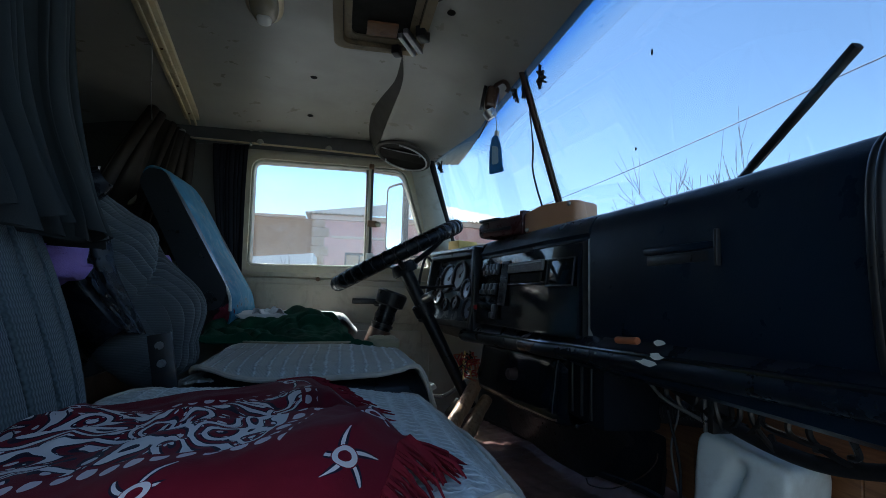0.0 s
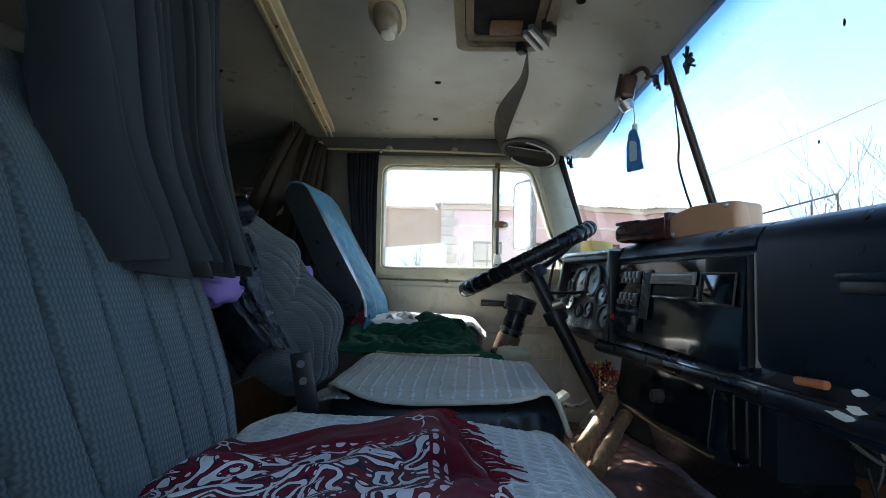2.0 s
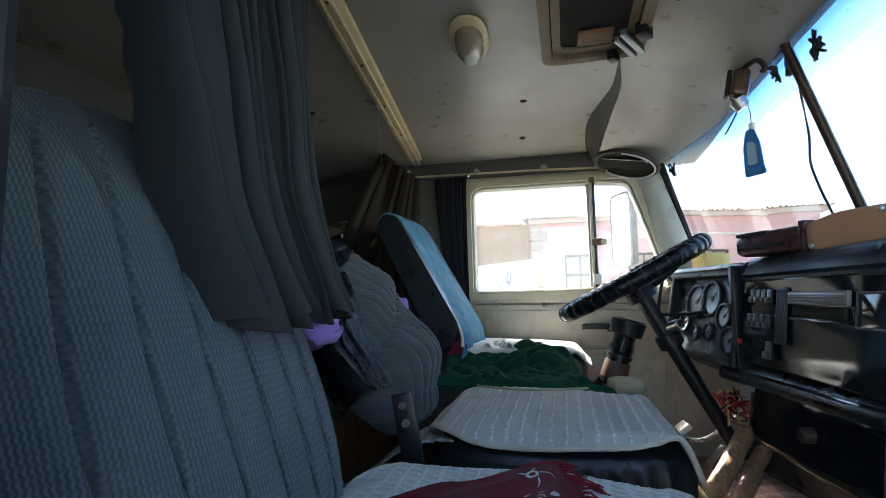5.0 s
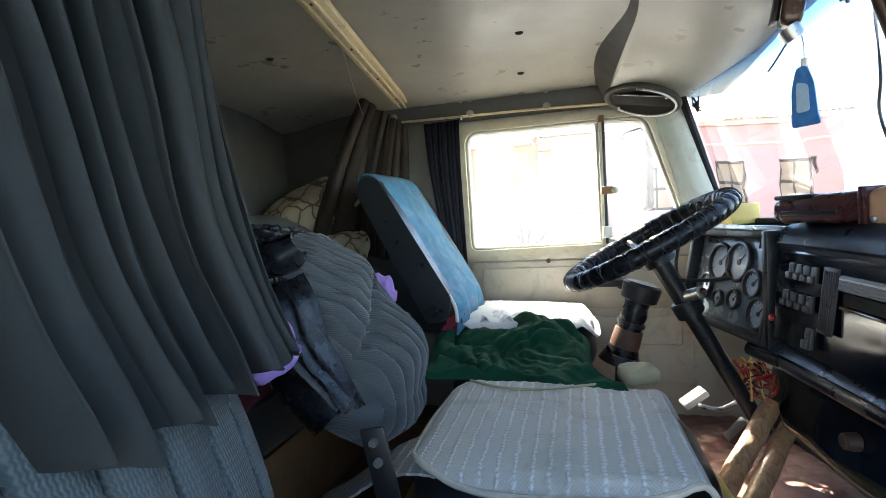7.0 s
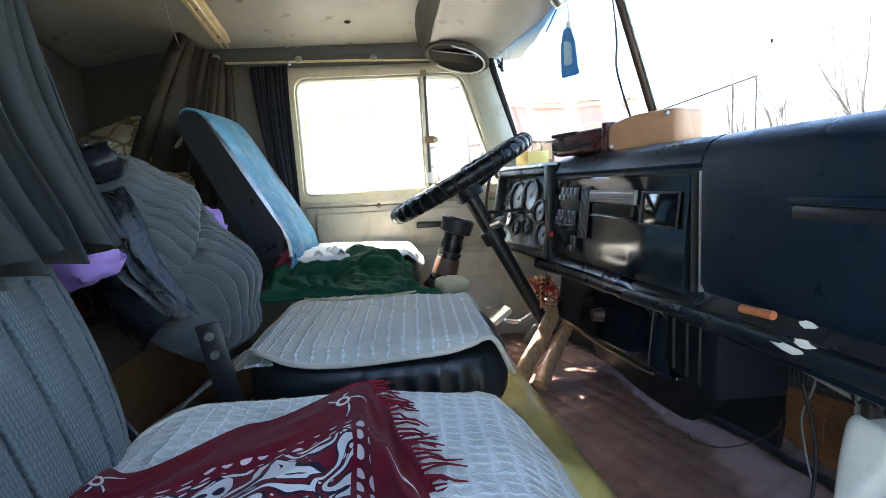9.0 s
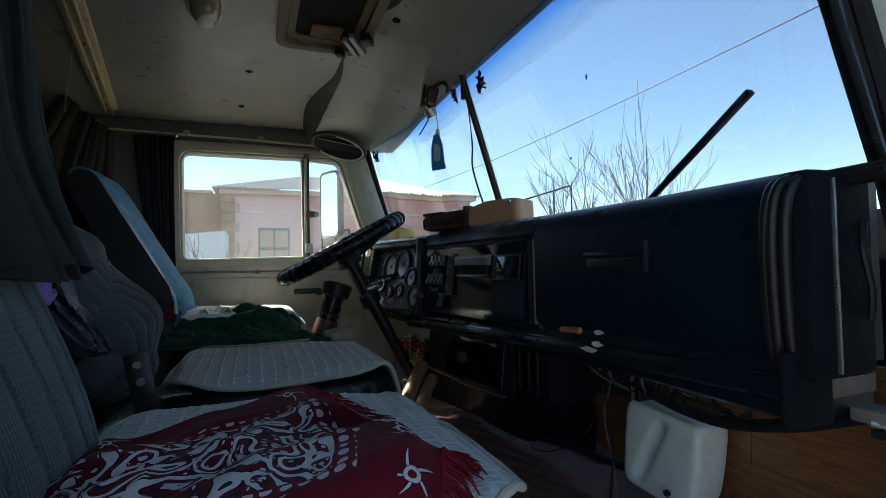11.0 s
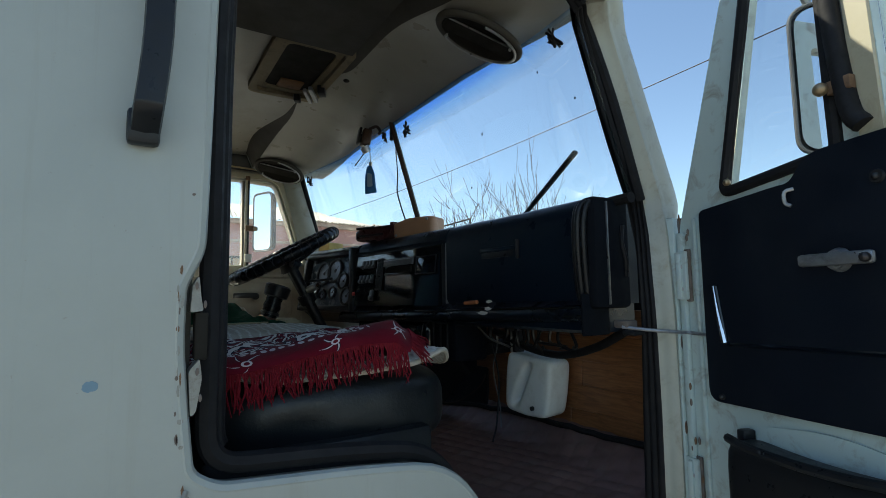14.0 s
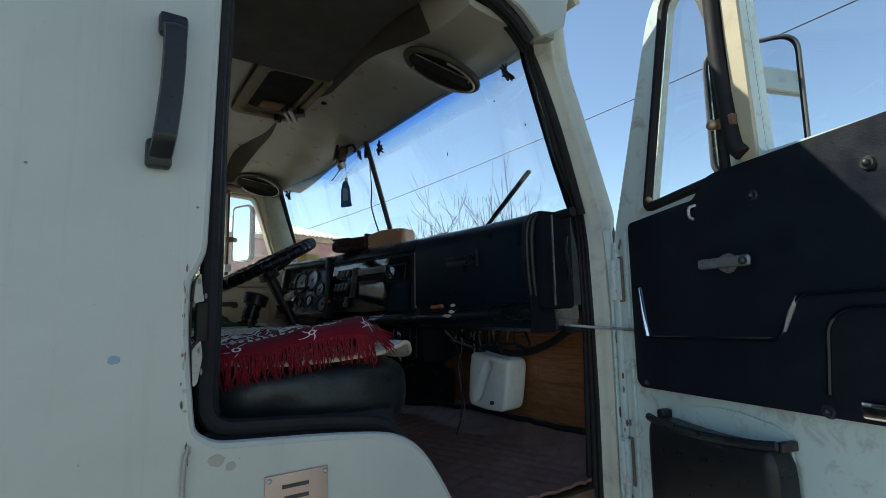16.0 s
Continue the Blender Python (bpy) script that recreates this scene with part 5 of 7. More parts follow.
dash = thing("dashboard", (1.15, 1.1, 1.8), "worn black vinyl dashboard with switch panel and instrument cluster", "dashboard")
top_prof = [(0.20, 2.10), (0.20, 2.135), (0.10, 2.140), (0.045, 2.138), (0.018, 2.126), (0.004, 2.104), (0.0, 2.08), (0.0, 1.875), (0.008, 1.86), (0.20, 1.86)]
part("glovebox_section", dash_strip(0.185, 0.816, top_prof, 20), "dash", dash, "black vinyl passenger section")
part("centre_section", dash_strip(0.824, 1.500, [(0.20, 2.10), (0.20, 2.135), (0.10, 2.140), (0.045, 2.138), (0.018, 2.126), (0.004, 2.104), (0.001, 2.090), (0.010, 2.082), (0.010, 1.85), (0.20, 1.85)], 20), "dash", dash)
part("centre_panel", dash_strip(0.850, 1.490, [(0.03, 2.074), (0.006, 2.074), (0.0035, 2.07), (-0.0136, 1.853), (-0.012, 1.849), (0.03, 1.849)], 16), "gloss", dash, "glossy black centre panel", 15)
part("seam", dash_strip(0.8185, 0.8212, [(0.02, 2.085), (-0.002, 2.075), (-0.002, 1.86), (0.02, 1.86)], 1), "steel", dash, "pale vertical seam strip")
part("seam", dash_strip(0.838, 0.8405, [(0.02, 2.08), (-0.003, 2.072), (-0.003, 1.856), (0.02, 1.856)], 1), "dark_steel", dash)
# padded lip flaring out along the underside
part("lip", dash_strip(0.186, 1.60, [(0.06, 1.885), (0.012, 1.885), (0.003, 1.872), (-0.008, 1.864), (-0.017, 1.857), (-0.023, 1.848), (-0.025, 1.838), (-0.023, 1.829), (-0.015, 1.822), (-0.002, 1.817), (0.03, 1.814), (0.18, 1.816), (0.18, 1.885)], 40, 0.030), "lip", dash, "shiny black padded lip")
part("lip_end", box(B(), FX(0.186) - 0.026, FX(0.186) + 0.07, 0.176, 0.1855, 1.783, 1.888, 0.004), "dull", dash, "dull black end of the lip")
part("lip_bead", tube(B(), [(FX(y) - 0.0195, y, 1.8555 - 0.030 * (y - 0.166)) for y in [0.19 + 1.40 * i / 40 for i in range(41)]], 0.0045, 8), "gloss", dash)
part("lip_under", dash_strip(0.19, 0.90, [(0.005, 1.818), (0.002, 1.795), (0.02, 1.785), (0.18, 1.79), (0.18, 1.815)], 24), "dash", dash)
# glovebox pull, ashtray slot, blank, switches
gb = part("glovebox_pull", on_dash(0.448, 0.625, 2.024, 2.036, -0.002, 0.006, 0.003), "dash", dash)
part("pull_end", on_dash(0.440, 0.447, 1.995, 2.052, 0.002, 0.011, 0.002), "dark_steel", gb)
part("pull_recess", on_dash(0.450, 0.62, 2.004, 2.022, -0.01, 0.002, 0.002), "plastic", gb)
ash = part("ashtray", on_dash(1.005, 1.232, 2.012, 2.042, 0.0, 0.010, 0.003), "grey_plastic", dash, "ribbed pull-out ashtray")
for k in range(4):
    part("rib", on_dash(1.01, 1.228, 2.0145 + 0.0065 * k, 2.018 + 0.0065 * k, 0.008, 0.0125, 0.001), "steel" if k == 3 else "grey_plastic", ash)
part("slot", on_dash(1.020, 1.222, 1.984, 2.009, -0.004, 0.005, 0.004), "near_black", ash)
part("slot_lip", on_dash(1.010, 1.230, 1.976, 1.982, 0.0, 0.006, 0.002), "gloss", ash)


def dash_frame(y0, y1, z0, z1, w, d):
    bm = B()
    for a, b_, c, e in ((y0, y1, z1 - w, z1), (y0, y1, z0, z0 + w), (y0, y0 + w, z0, z1), (y1 - w, y1, z0, z1)):
        join(bm, on_dash(a, b_, c, e, 0.0, d, 0.0015))
    return bm


part("blank_frame", dash_frame(0.868, 0.990, 1.970, 2.040, 0.004, 0.004), "dark_steel", dash)
part("blank_cover", on_dash(0.872, 0.986, 1.974, 2.036, -0.001, 0.001, 0.0005), "gloss", dash, "glossy blank cover")
part("radio_slot", on_dash(1.245, 1.298, 1.915, 2.052, -0.001, 0.004, 0.002), "plastic", dash)
for k in range(6):
    part("slat", on_dash(1.248 + 0.008 * k, 1.2515 + 0.008 * k, 1.922, 2.045, 0.003, 0.006, 0.001), "plastic", dash)


def rocker(y, z, h=0.036, w=0.023):
    sw = part("switch", on_dash(y - w / 2, y + w / 2, z - h / 2, z + h / 2, 0.0, 0.009, 0.003), "plastic", dash, "black rocker switch")
    part("rocker_edge", on_dash(y - w / 2 + 0.003, y + w / 2 - 0.003, z - h / 2 + 0.002, z - 0.002, 0.008, 0.016, 0.002), "dark_steel", sw)


for k in range(4):
    rocker(1.325 + 0.031 * k, 2.030)
for k in range(4):
    rocker(1.330 + 0.034 * k, 1.966)
rocker(1.318, 1.895, 0.045, 0.026)
part("button", cyl(B(), (FX(1.500) + 0.01, 1.503, 1.903), (FX(1.500) - 0.016, 1.499, 1.903), 0.010, 0.008, 14, 0.002), "red", dash, "red push button")
part("column_pillar", on_dash(1.508, 1.532, 1.80, 2.120, -0.03, 0.016, 0.006), "plastic", dash)

# instrument cluster
CO = Vector((0.985, 1.755, 1.965))
CT = Vector((0.10, -0.42, 0)).normalized()
CU = Vector((0.20, 0.05, 0.98)).normalized()
CN = CT.cross(CU).normalized()
if CN.x > 0:
    CN = -CN
CM = Matrix((CT, CU, CN)).transposed().to_4x4()
CM.translation = CO
cl = part("cluster_face", box(B(), -0.215, 0.215, -0.13, 0.135, -0.02, 0.0, 0.004, 2, CM), "cluster_grey", dash, "grey-blue glossy instrument panel face")
fr = B()
for a, b_, c, e in ((-0.23, 0.23, 0.125, 0.15), (-0.23, 0.23, -0.15, -0.125), (-0.235, -0.215, -0.15, 0.15), (0.215, 0.235, -0.15, 0.15)):
    box(fr, a, b_, c, e, -0.03, 0.035, 0.006, 2, CM)
part("cluster_bezel", fr, "plastic", dash, "deep black bezel round the instruments")
part("cluster_hood", box(B(), -0.24, 0.24, 0.145, 0.16, -0.06, 0.045, 0.005, 2, CM), "steel", dash, "worn metallic top edge of the instrument hood")


def gauge(s, t, r):
    a = CM @ Vector((s, t, 0.0))
    g = part("gauge", cyl(B(), a, a + CN * 0.006, r * 0.98, r * 0.98, 28, 0.002), "plastic", dash, "round instrument with a black rim")
    part("dial", cyl(B(), a + CN * 0.004, a + CN * 0.0075, r * 0.84, r * 0.84, 28), "gauge", g)
    ringp = [a + CT * (r * 0.9 * math.cos(k * math.tau / 32)) + CU * (r * 0.9 * math.sin(k * math.tau / 32)) + CN * 0.010 for k in range(32)]
    part("rim", tube(B(), ringp, 0.0042 + 0.05 * r, 8, True), "plastic", g, "thick black rim")
    # dark scale band and numerals as short ticks round the dial
    for k in range(9):
        w = math.radians(-30 + 30 * k)
        e = CT * math.cos(w) + CU * math.sin(w)
        part("tick", tube(B(), [a + e * r * 0.62 + CN * 0.008, a + e * r * 0.76 + CN * 0.008], 0.0011, 4), "plastic", g)
    part("needle", tube(B(), [a - (CT + CU) * r * 0.1 + CN * 0.0085, a + (CT + CU) * r * 0.42 + CN * 0.0085], [0.0022, 0.0009], 6), "plastic", g)
    part("hub", cyl(B(), a + CN * 0.007, a + CN * 0.010, r * 0.16, r * 0.13, 14), "plastic", g)


for s, t, r in ((-0.07, 0.045, 0.062), (0.03, 0.055, 0.062), (0.115, -0.0, 0.042), (0.035, -0.055, 0.03), (0.16, -0.075, 0.045), (-0.05, -0.065, 0.026), (-0.13, -0.03, 0.036)):
    gauge(s, t, r)
for k in range(9):
    part("warning_slat", box(B(), -0.18 + 0.009 * k, -0.175 + 0.009 * k, 0.105, 0.12, 0.0, 0.004, 0.001, 1, CM), "plastic", cl)
    part("warning_slat", box(B(), 0.10 + 0.010 * k, 0.105 + 0.010 * k, 0.10, 0.12, 0.0, 0.004, 0.001, 1, CM), "plastic", cl)
part("grab_bar", tube(B(), smooth_path([CM @ Vector((-0.23, 0.12, 0.03)), CM @ Vector((-0.25, 0.13, 0.06)), CM @ Vector((-0.25, 0.0, 0.06)), CM @ Vector((-0.235, -0.06, 0.02))], 5), 0.006, 8), "plastic", dash)
part("cluster_base", dash_strip(1.535, 2.18, [(0.30, 2.06), (0.08, 2.085), (0.05, 2.06), (0.03, 1.82), (0.10, 1.76), (0.30, 1.76)], 10), "plastic", dash)
# top shelf towards the windscreen on the driver side
part("top_shelf", dash_strip(1.505, 2.18, [(0.26, 2.08), (0.26, 2.115), (0.07, 2.105), (0.05, 2.085)], 10), "dash", dash)
# lower compartment with bright lower edge
LOW = [(1.000, 1.088), (1.055, 1.074), (1.205, 1.052), (1.375, 1.036), (1.49, 1.020), (1.53, 1.018)]


def low_x(y):
    for (a, xa), (b_, xb) in zip(LOW, LOW[1:]):
        if y <= b_:
            return xa + (xb - xa) * (y - a) / (b_ - a)
    return LOW[-1][1]


LOW_PROF = smooth_path([(0.030, 0, 1.815), (0.012, 0, 1.775), (0.004, 0, 1.715), (-0.004, 0, 1.665), (-0.004, 0, 1.640), (0.006, 0, 1.624), (0.026, 0, 1.619), (0.10, 0, 1.640)], 6)


def lower_f(u, v):
    y = 0.995 + 0.535 * u
    q = smooth_pts(LOW_PROF, v)
    lift = sstep(0.88, 1.0, u)
    end = max(0.0, abs(u - 0.5) * 2 - 0.90) / 0.10
    return (low_x(y) + q.x + 0.030 * end ** 2 + 0.0035 * nz(5 * u, 3 * v, 2, 1.0) + 0.002 * math.sin(9 * u), y, q.z + 0.050 * lift ** 2 * sstep(1.72, 1.63, q.z))


lo = part("lower_box", sheet(lower_f, 50, 44, 0.006), "gloss", dash, "glossy black lower compartment", 60)
# Brown tube stands in for sunlit floor reflected along the worn edge.
part("lower_edge", tube(B(), [Vector(lower_f(u, 0.645)) + Vector((-0.001, 0, 0)) for u in [0.03 + 0.94 * i / 40 for i in range(41)]], 0.0030, 8), "rust", lo, "worn lower edge, coloured brown for the floor it reflects")
part("end_edge", tube(B(), [Vector(lower_f(0.04, 0.12 + 0.40 * i / 10)) + Vector((-0.002, 0, 0)) for i in range(11)], 0.0018, 6), "dark_steel", lo, "worn vertical edge")
part("round_knob", cyl(B(), (1.056, 1.222, 1.715), (1.026, 1.219, 1.716), 0.019, 0.016, 20, 0.003), "boot", lo, "brown round knob")
lp = part("lower_panel", sheet(lambda u, v: (1.112 + (0.185 - 0.07 * u) * v + 0.008 * math.sin(9 * u), 0.99 + 0.70 * u, 1.79 - (0.36 - 0.15 * sstep(0.30, 0.0, u)) * v), 20, 12, -0.02), "plastic", dash, "dark lower dash panel")
sb = part("side_box", box(B(), 1.105, 1.25, 0.805, 0.990, 1.652, 1.822, 0.014), "dull", dash, "black box beside the lower compartment")
for y in (0.85, 0.895, 0.945):
    part("panel_rib", box(B(), 1.0995, 1.106, y, y + 0.007, 1.668, 1.80, 0.002), "plastic", sb)
hose_path = smooth_path([(1.255, 0.99, 1.660), (1.262, 0.90, 1.678), (1.268, 0.78, 1.700), (1.272, 0.665, 1.718)], 22)
part("hose", tube(B(), hose_path, [0.023 + 0.003 * (k % 2) for k in range(len(hose_path))], 14), "rubber", dash, "ribbed black heater hose")
# paint scuffs and an orange pencil at the lip
for k, (y, z, w) in enumerate(((0.575, 1.868, 0.016), (0.565, 1.846, 0.022), (0.59, 1.832, 0.032))):
    q = random.Random(k)
    pts = [(y + w * math.cos(a) * q.uniform(0.5, 1), z + 0.007 * math.sin(a) * q.uniform(0.5, 1)) for a in [j * math.tau / 10 for j in range(10)]]
    part("scuff", plate(B(), [pts], lambda p, s: Vector((FX(p[0]) - (0.026 if z < 1.85 else 0.012) + 0.0016 * s, p[0], p[1]))), "cap_white", dash, "pale scuff on the lip")
alone("pencil_stub", cyl(B(), (FX(0.69) - 0.016, 0.692, 1.862), (FX(0.63) - 0.014, 0.630, 1.866), 0.007, 0.007, 10, 0.001), "orange", "short orange pencil stub lying on the dashboard lip", "pencil")

# grab handle at the passenger end of the dash
gl = thing("dash_grab_handle", (1.09, 0.19, 1.85), "black ribbed grab handle at the end of the dashboard", "grab handle")
hp = smooth_path([(1.125, 0.205, 1.853), (1.098, 0.20, 1.87), (1.078, 0.192, 1.98), (1.075, 0.187, 2.075), (1.09, 0.182, 2.116), (1.13, 0.177, 2.122)], 8)
for dy in (-0.014, 0.0, 0.014):
    part("strand", tube(B(), [p + Vector((abs(dy) * 0.4, dy, 0)) for p in hp], 0.0080, 10), "plastic", gl)
part("inner_bar", tube(B(), smooth_path([(1.125, 0.176, 1.865), (1.112, 0.170, 1.98), (1.115, 0.168, 2.09)], 6), 0.010, 10), "plastic", gl)
es = alone("dash_end_panel", box(B(), 1.095, 1.225, 0.150, 0.20, 1.85, 2.132, 0.012), "dull", "black vinyl end panel of the dashboard", "panel")
part("end_seam", box(B(), 1.135, 1.139, 0.145, 0.151, 1.86, 2.12, 0.001), "steel", es)
part("loop", tube(B(), smooth_path([(1.195, 0.147, 2.06), (1.18, 0.139, 2.02), (1.19, 0.137, 1.97), (1.20, 0.145, 1.93)], 6), 0.005, 8), "plastic", es)

# ---- footwell ----
flo = alone("floor_mat", sheet(lambda u, v: (0.60 + 0.86 * u, 0.11 + 2.05 * v, mat_z(0.60 + 0.86 * u, 0.11 + 2.05 * v)), 110, 240, 0.008), "mat", "quilted maroon-brown leathercloth mat covering the footwell floor", "floor mat")
KICK = [(0.20, 1.385), (0.90, 1.372), (1.15, 1.346), (1.23, 1.332), (1.41, 1.316), (1.66, 1.293), (1.86, 1.247), (2.10, 1.20)]


def kick_x(y):
    for (a, xa), (b_, xb) in zip(KICK, KICK[1:]):
        if y <= b_:
            return xa + (xb - xa) * (y - a) / (b_ - a)
    return KICK[-1][1]


alone("kick_panel", sheet(lambda u, v: (kick_x(0.98 + 1.18 * u) + 0.004 * math.sin(14 * u) + 0.035 * v, 0.98 + 1.18 * u, FLOOR + 0.004 + 0.26 * v), 30, 8, 0.012), "plastic", "black kick panel at the front of the footwell", "panel")
edge_p = [(kick_x(y) - 0.010, y, mat_z(kick_x(y) - 0.010, y) + 0.006) for y in [0.2 + 1.85 * i / 40 for i in range(41)]]
part("mat_edge", tube(B(), edge_p, 0.010, 8), "rubber", flo)
wp = thing("wood_panel", (1.35, 0.6, 1.45), "brown wood-grain board lining the footwell bulkhead", "panel")
rnd = random.Random(11)
for r in range(5):
    z0 = 1.43 + 0.082 * r
    y = 0.165
    while y < 1.02:
        w = rnd.uniform(0.28, 0.5)
        y1 = min(1.05, y + w)
        xa = 1.395 - 0.16 * (z0 - 1.43)
        part("plank", box(B(), xa - 0.004 * rnd.random(), xa + 0.012, y, y1 - 0.0015, z0, z0 + 0.0805, 0.0015, 1), "wood", wp)
        y = y1

tn = thing("engine_cover", (0.6, 1.2, FLOOR), "olive-yellow oilcloth engine cover between the seats", "engine cover")
def tun(u, v):
    y = 0.74 + 0.84 * v
    edge = 0.99 - 0.06 * (v - 0.5)
    t = u
    x = 0.12 + (edge - 0.12) * t
    z = 1.535 - 0.018 * t + 0.006 * abs(math.sin(9 * t + 4 * v)) ** 3 + 0.005 * abs(math.sin(13 * v + 3 * t)) ** 4 - 0.16 * sstep(0.82, 1.0, t) ** 1.3
    z -= 0.15 * sstep(0.12, 0.0, v) + 0.12 * sstep(0.9, 1.0, v)
    return (x, y, z + 0.004 * nz(x, y, 0, 9))


part("cover", sheet(tun, 40, 40, 0.006), "tunnel", tn)
part("rear_cover", box(B(), -0.15, 0.16, 0.72, 1.6, FLOOR - 0.02, 1.47, 0.02), "floor_brown", tn, "worn brown rear cover")
part("edge_binding", tube(B(), [tun(0.985, i / 20) for i in range(21)], 0.006, 8), "rubber", tn)

for k, (a, b_, r) in enumerate((((0.895, 1.56, 1.405), (1.072, 1.725, 1.600), 0.030), ((0.955, 1.515, 1.405), (1.105, 1.70, 1.545), 0.027))):
    a, b_ = Vector(a), Vector(b_)
    pts = [a.lerp(b_, i / 8) + Vector((0.004 * nz(i, k, 0, 0.7), 0.004 * nz(i, k, 3, 0.7), 0)) for i in range(9)]
    lg = alone("wooden_stick", tube(B(), pts, [r * (1 - 0.12 * i / 8 + 0.06 * nz(i, k, 7, 0.9)) for i in range(9)], 14), "log", "peeled wooden stick leaning against the footwell", "stick", "sticks on the floor")
ppd = thing("pedal", (0.93, 1.92, 1.50), "steel pedal with a pale worn pad", "pedal")
part("pad", box(B(), -0.045, 0.045, -0.03, 0.03, -0.012, 0.012, 0.006, 2, pose(0.905, 1.935, 1.535, 0, -35, 10)), "cap_white", ppd)
part("arm", tube(B(), smooth_path([(0.91, 1.89, 1.525), (0.98, 1.86, 1.53), (1.08, 1.83, 1.62)], 5), 0.009, 8), "steel", ppd)
ppd2 = thing("pedal", (0.98, 1.70, 1.48), "black rubber-covered foot pedal", "pedal")
part("pad", box(B(), -0.04, 0.04, -0.03, 0.03, -0.01, 0.01, 0.005, 2, pose(0.99, 1.76, 1.50, 0, -50, 0)), "rubber", ppd2)
part("arm", tube(B(), [(1.0, 1.76, 1.50), (1.10, 1.77, 1.60)], 0.009, 8), "dark_steel", ppd2)
wires = thing("wiring_loom", (1.04, 1.76, 1.6), "loose red, yellow and brown wires under the dashboard", "wires")
rnd = random.Random(8)
for k in range(26):
    c = Vector((1.03, 1.76, 1.66))
    pts = [c + Vector((rnd.uniform(-0.03, 0.05), rnd.uniform(-0.09, 0.09), rnd.uniform(-0.05, 0.06))) for _ in range(4)]
    part("wire", tube(B(), smooth_path(pts, 6), 0.003, 6), ("red", "red", "yellow", "orange", "boot", "plastic")[k % 6], wires)
# loose wires and cable above the tank
lw = thing("loose_cables", (1.25, 0.5, 1.74), "black loose cables under the passenger dashboard", "cables")
part("cable", tube(B(), smooth_path([(1.22, 0.17, 1.79), (1.25, 0.30, 1.735), (1.26, 0.45, 1.70), (1.25, 0.60, 1.715), (1.24, 0.75, 1.76)], 8), 0.012, 10), "rubber", lw)
for k in range(16):
    y = 0.40 + 0.03 * k
    part("cable", tube(B(), smooth_path([(1.24, y, 1.80), (1.23 + 0.02 * rnd.random(), y + rnd.uniform(-0.04, 0.04), 1.74), (1.25, y + rnd.uniform(-0.06, 0.06), 1.69 + 0.04 * rnd.random()), (1.26, y + rnd.uniform(-0.08, 0.08), 1.72)], 6), 0.005, 6), ("plastic", "rubber", "dark_steel")[k % 3], lw)
part("cable", tube(B(), smooth_path([(1.25, 0.828, 1.600), (1.248, 0.836, 1.575), (1.235, 0.87, 1.535), (1.20, 0.93, 1.49), (1.17, 0.985, 1.478), (1.165, 1.00, 1.490)], 8), 0.0018, 6), "boot", lw, "brown bent wire")
part("cable", tube(B(), smooth_path([(1.25, 0.744, 1.77), (1.245, 0.748, 1.70), (1.25, 0.779, 1.633), (1.255, 0.775, 1.57), (1.25, 0.745, 1.50), (1.235, 0.722, 1.43)], 8), 0.0022, 6), "grey_plastic", lw, "thin grey wire hanging beside the tank")
part("cable", tube(B(), smooth_path([(1.20, 0.80, 1.775), (1.22, 0.76, 1.735), (1.24, 0.70, 1.715), (1.262, 0.665, 1.70)], 8), 0.004, 8), "grey_plastic", lw, "grey bent pipe to the tank")
part("cable", tube(B(), smooth_path([(1.20, 0.72, 1.72), (1.22, 0.71, 1.60), (1.20, 0.70, 1.46), (1.15, 0.66, 1.41)], 8), 0.003, 6), "rubber", lw)
part("hanger", box(B(), 1.235, 1.275, 0.634, 0.650, 1.685, 1.765, 0.003), "dark_steel", lw, "bent steel hanger strap")
part("hanger", box(B(), 1.235, 1.275, 0.655, 0.662, 1.690, 1.770, 0.003), "steel", lw)

tk = thing("washer_tank", (1.27, 0.58, 1.5), "cloudy white plastic washer tank hanging in the footwell", "tank")
def tank_d(a, b, c, p):
    # a slanting grip groove down one face
    g = math.exp(-((p.y - 0.020 + 0.035 * c) / 0.013) ** 2) * (a < -0.5) * sstep(-0.9, -0.5, -abs(c) + 0.0)
    return (p.x + 0.030 * g + 0.002 * nz(p.y, p.z, 1, 14), p.y * (1 - 0.06 * (c < 0) * abs(c)), p.z + 0.012 * (b < 0) * abs(b) * (c < 0))


part("body", softbox((0.056, 0.094, 0.098), 9, (20, 44, 32), tank_d, Matrix.Translation((1.285, 0.590, 1.590)) @ pose(0, 0, 0, 7, 0, 8)), "tank", tk)
part("neck", cyl(B(), (1.279, 0.662, 1.660), (1.279, 0.662, 1.681), 0.026, 0.024, 24, 0.002), "tank", tk)
part("cap", cyl(B(), (1.279, 0.662, 1.677), (1.279, 0.660, 1.697), 0.022, 0.021, 24, 0.003), "cap_white", tk)
part("drain_plug", cyl(B(), (1.229, 0.550, 1.525), (1.222, 0.549, 1.525), 0.007, 0.007, 12), "plastic", tk)
part("tube", tube(B(), smooth_path([(1.279, 0.66, 1.695), (1.26, 0.65, 1.73), (1.23, 0.67, 1.78)], 6), 0.005, 8), "rubber", tk)

# ---- steering wheel ----
sw = thing("steering_wheel", (0.74, 1.73, 2.0), "steering wheel in a laced black leather cover", "steering wheel")
WC, WA, WU, WV = Vector((0.745, 1.735, 2.093)), Vector((-0.47, 0, 0.883)), Vector((0.883, 0, 0.47)), Vector((0, 1, 0))
ring = [WC + 0.253 * (math.cos(a) * WU + math.sin(a) * WV) for a in [k * math.tau / 192 for k in range(192)]]
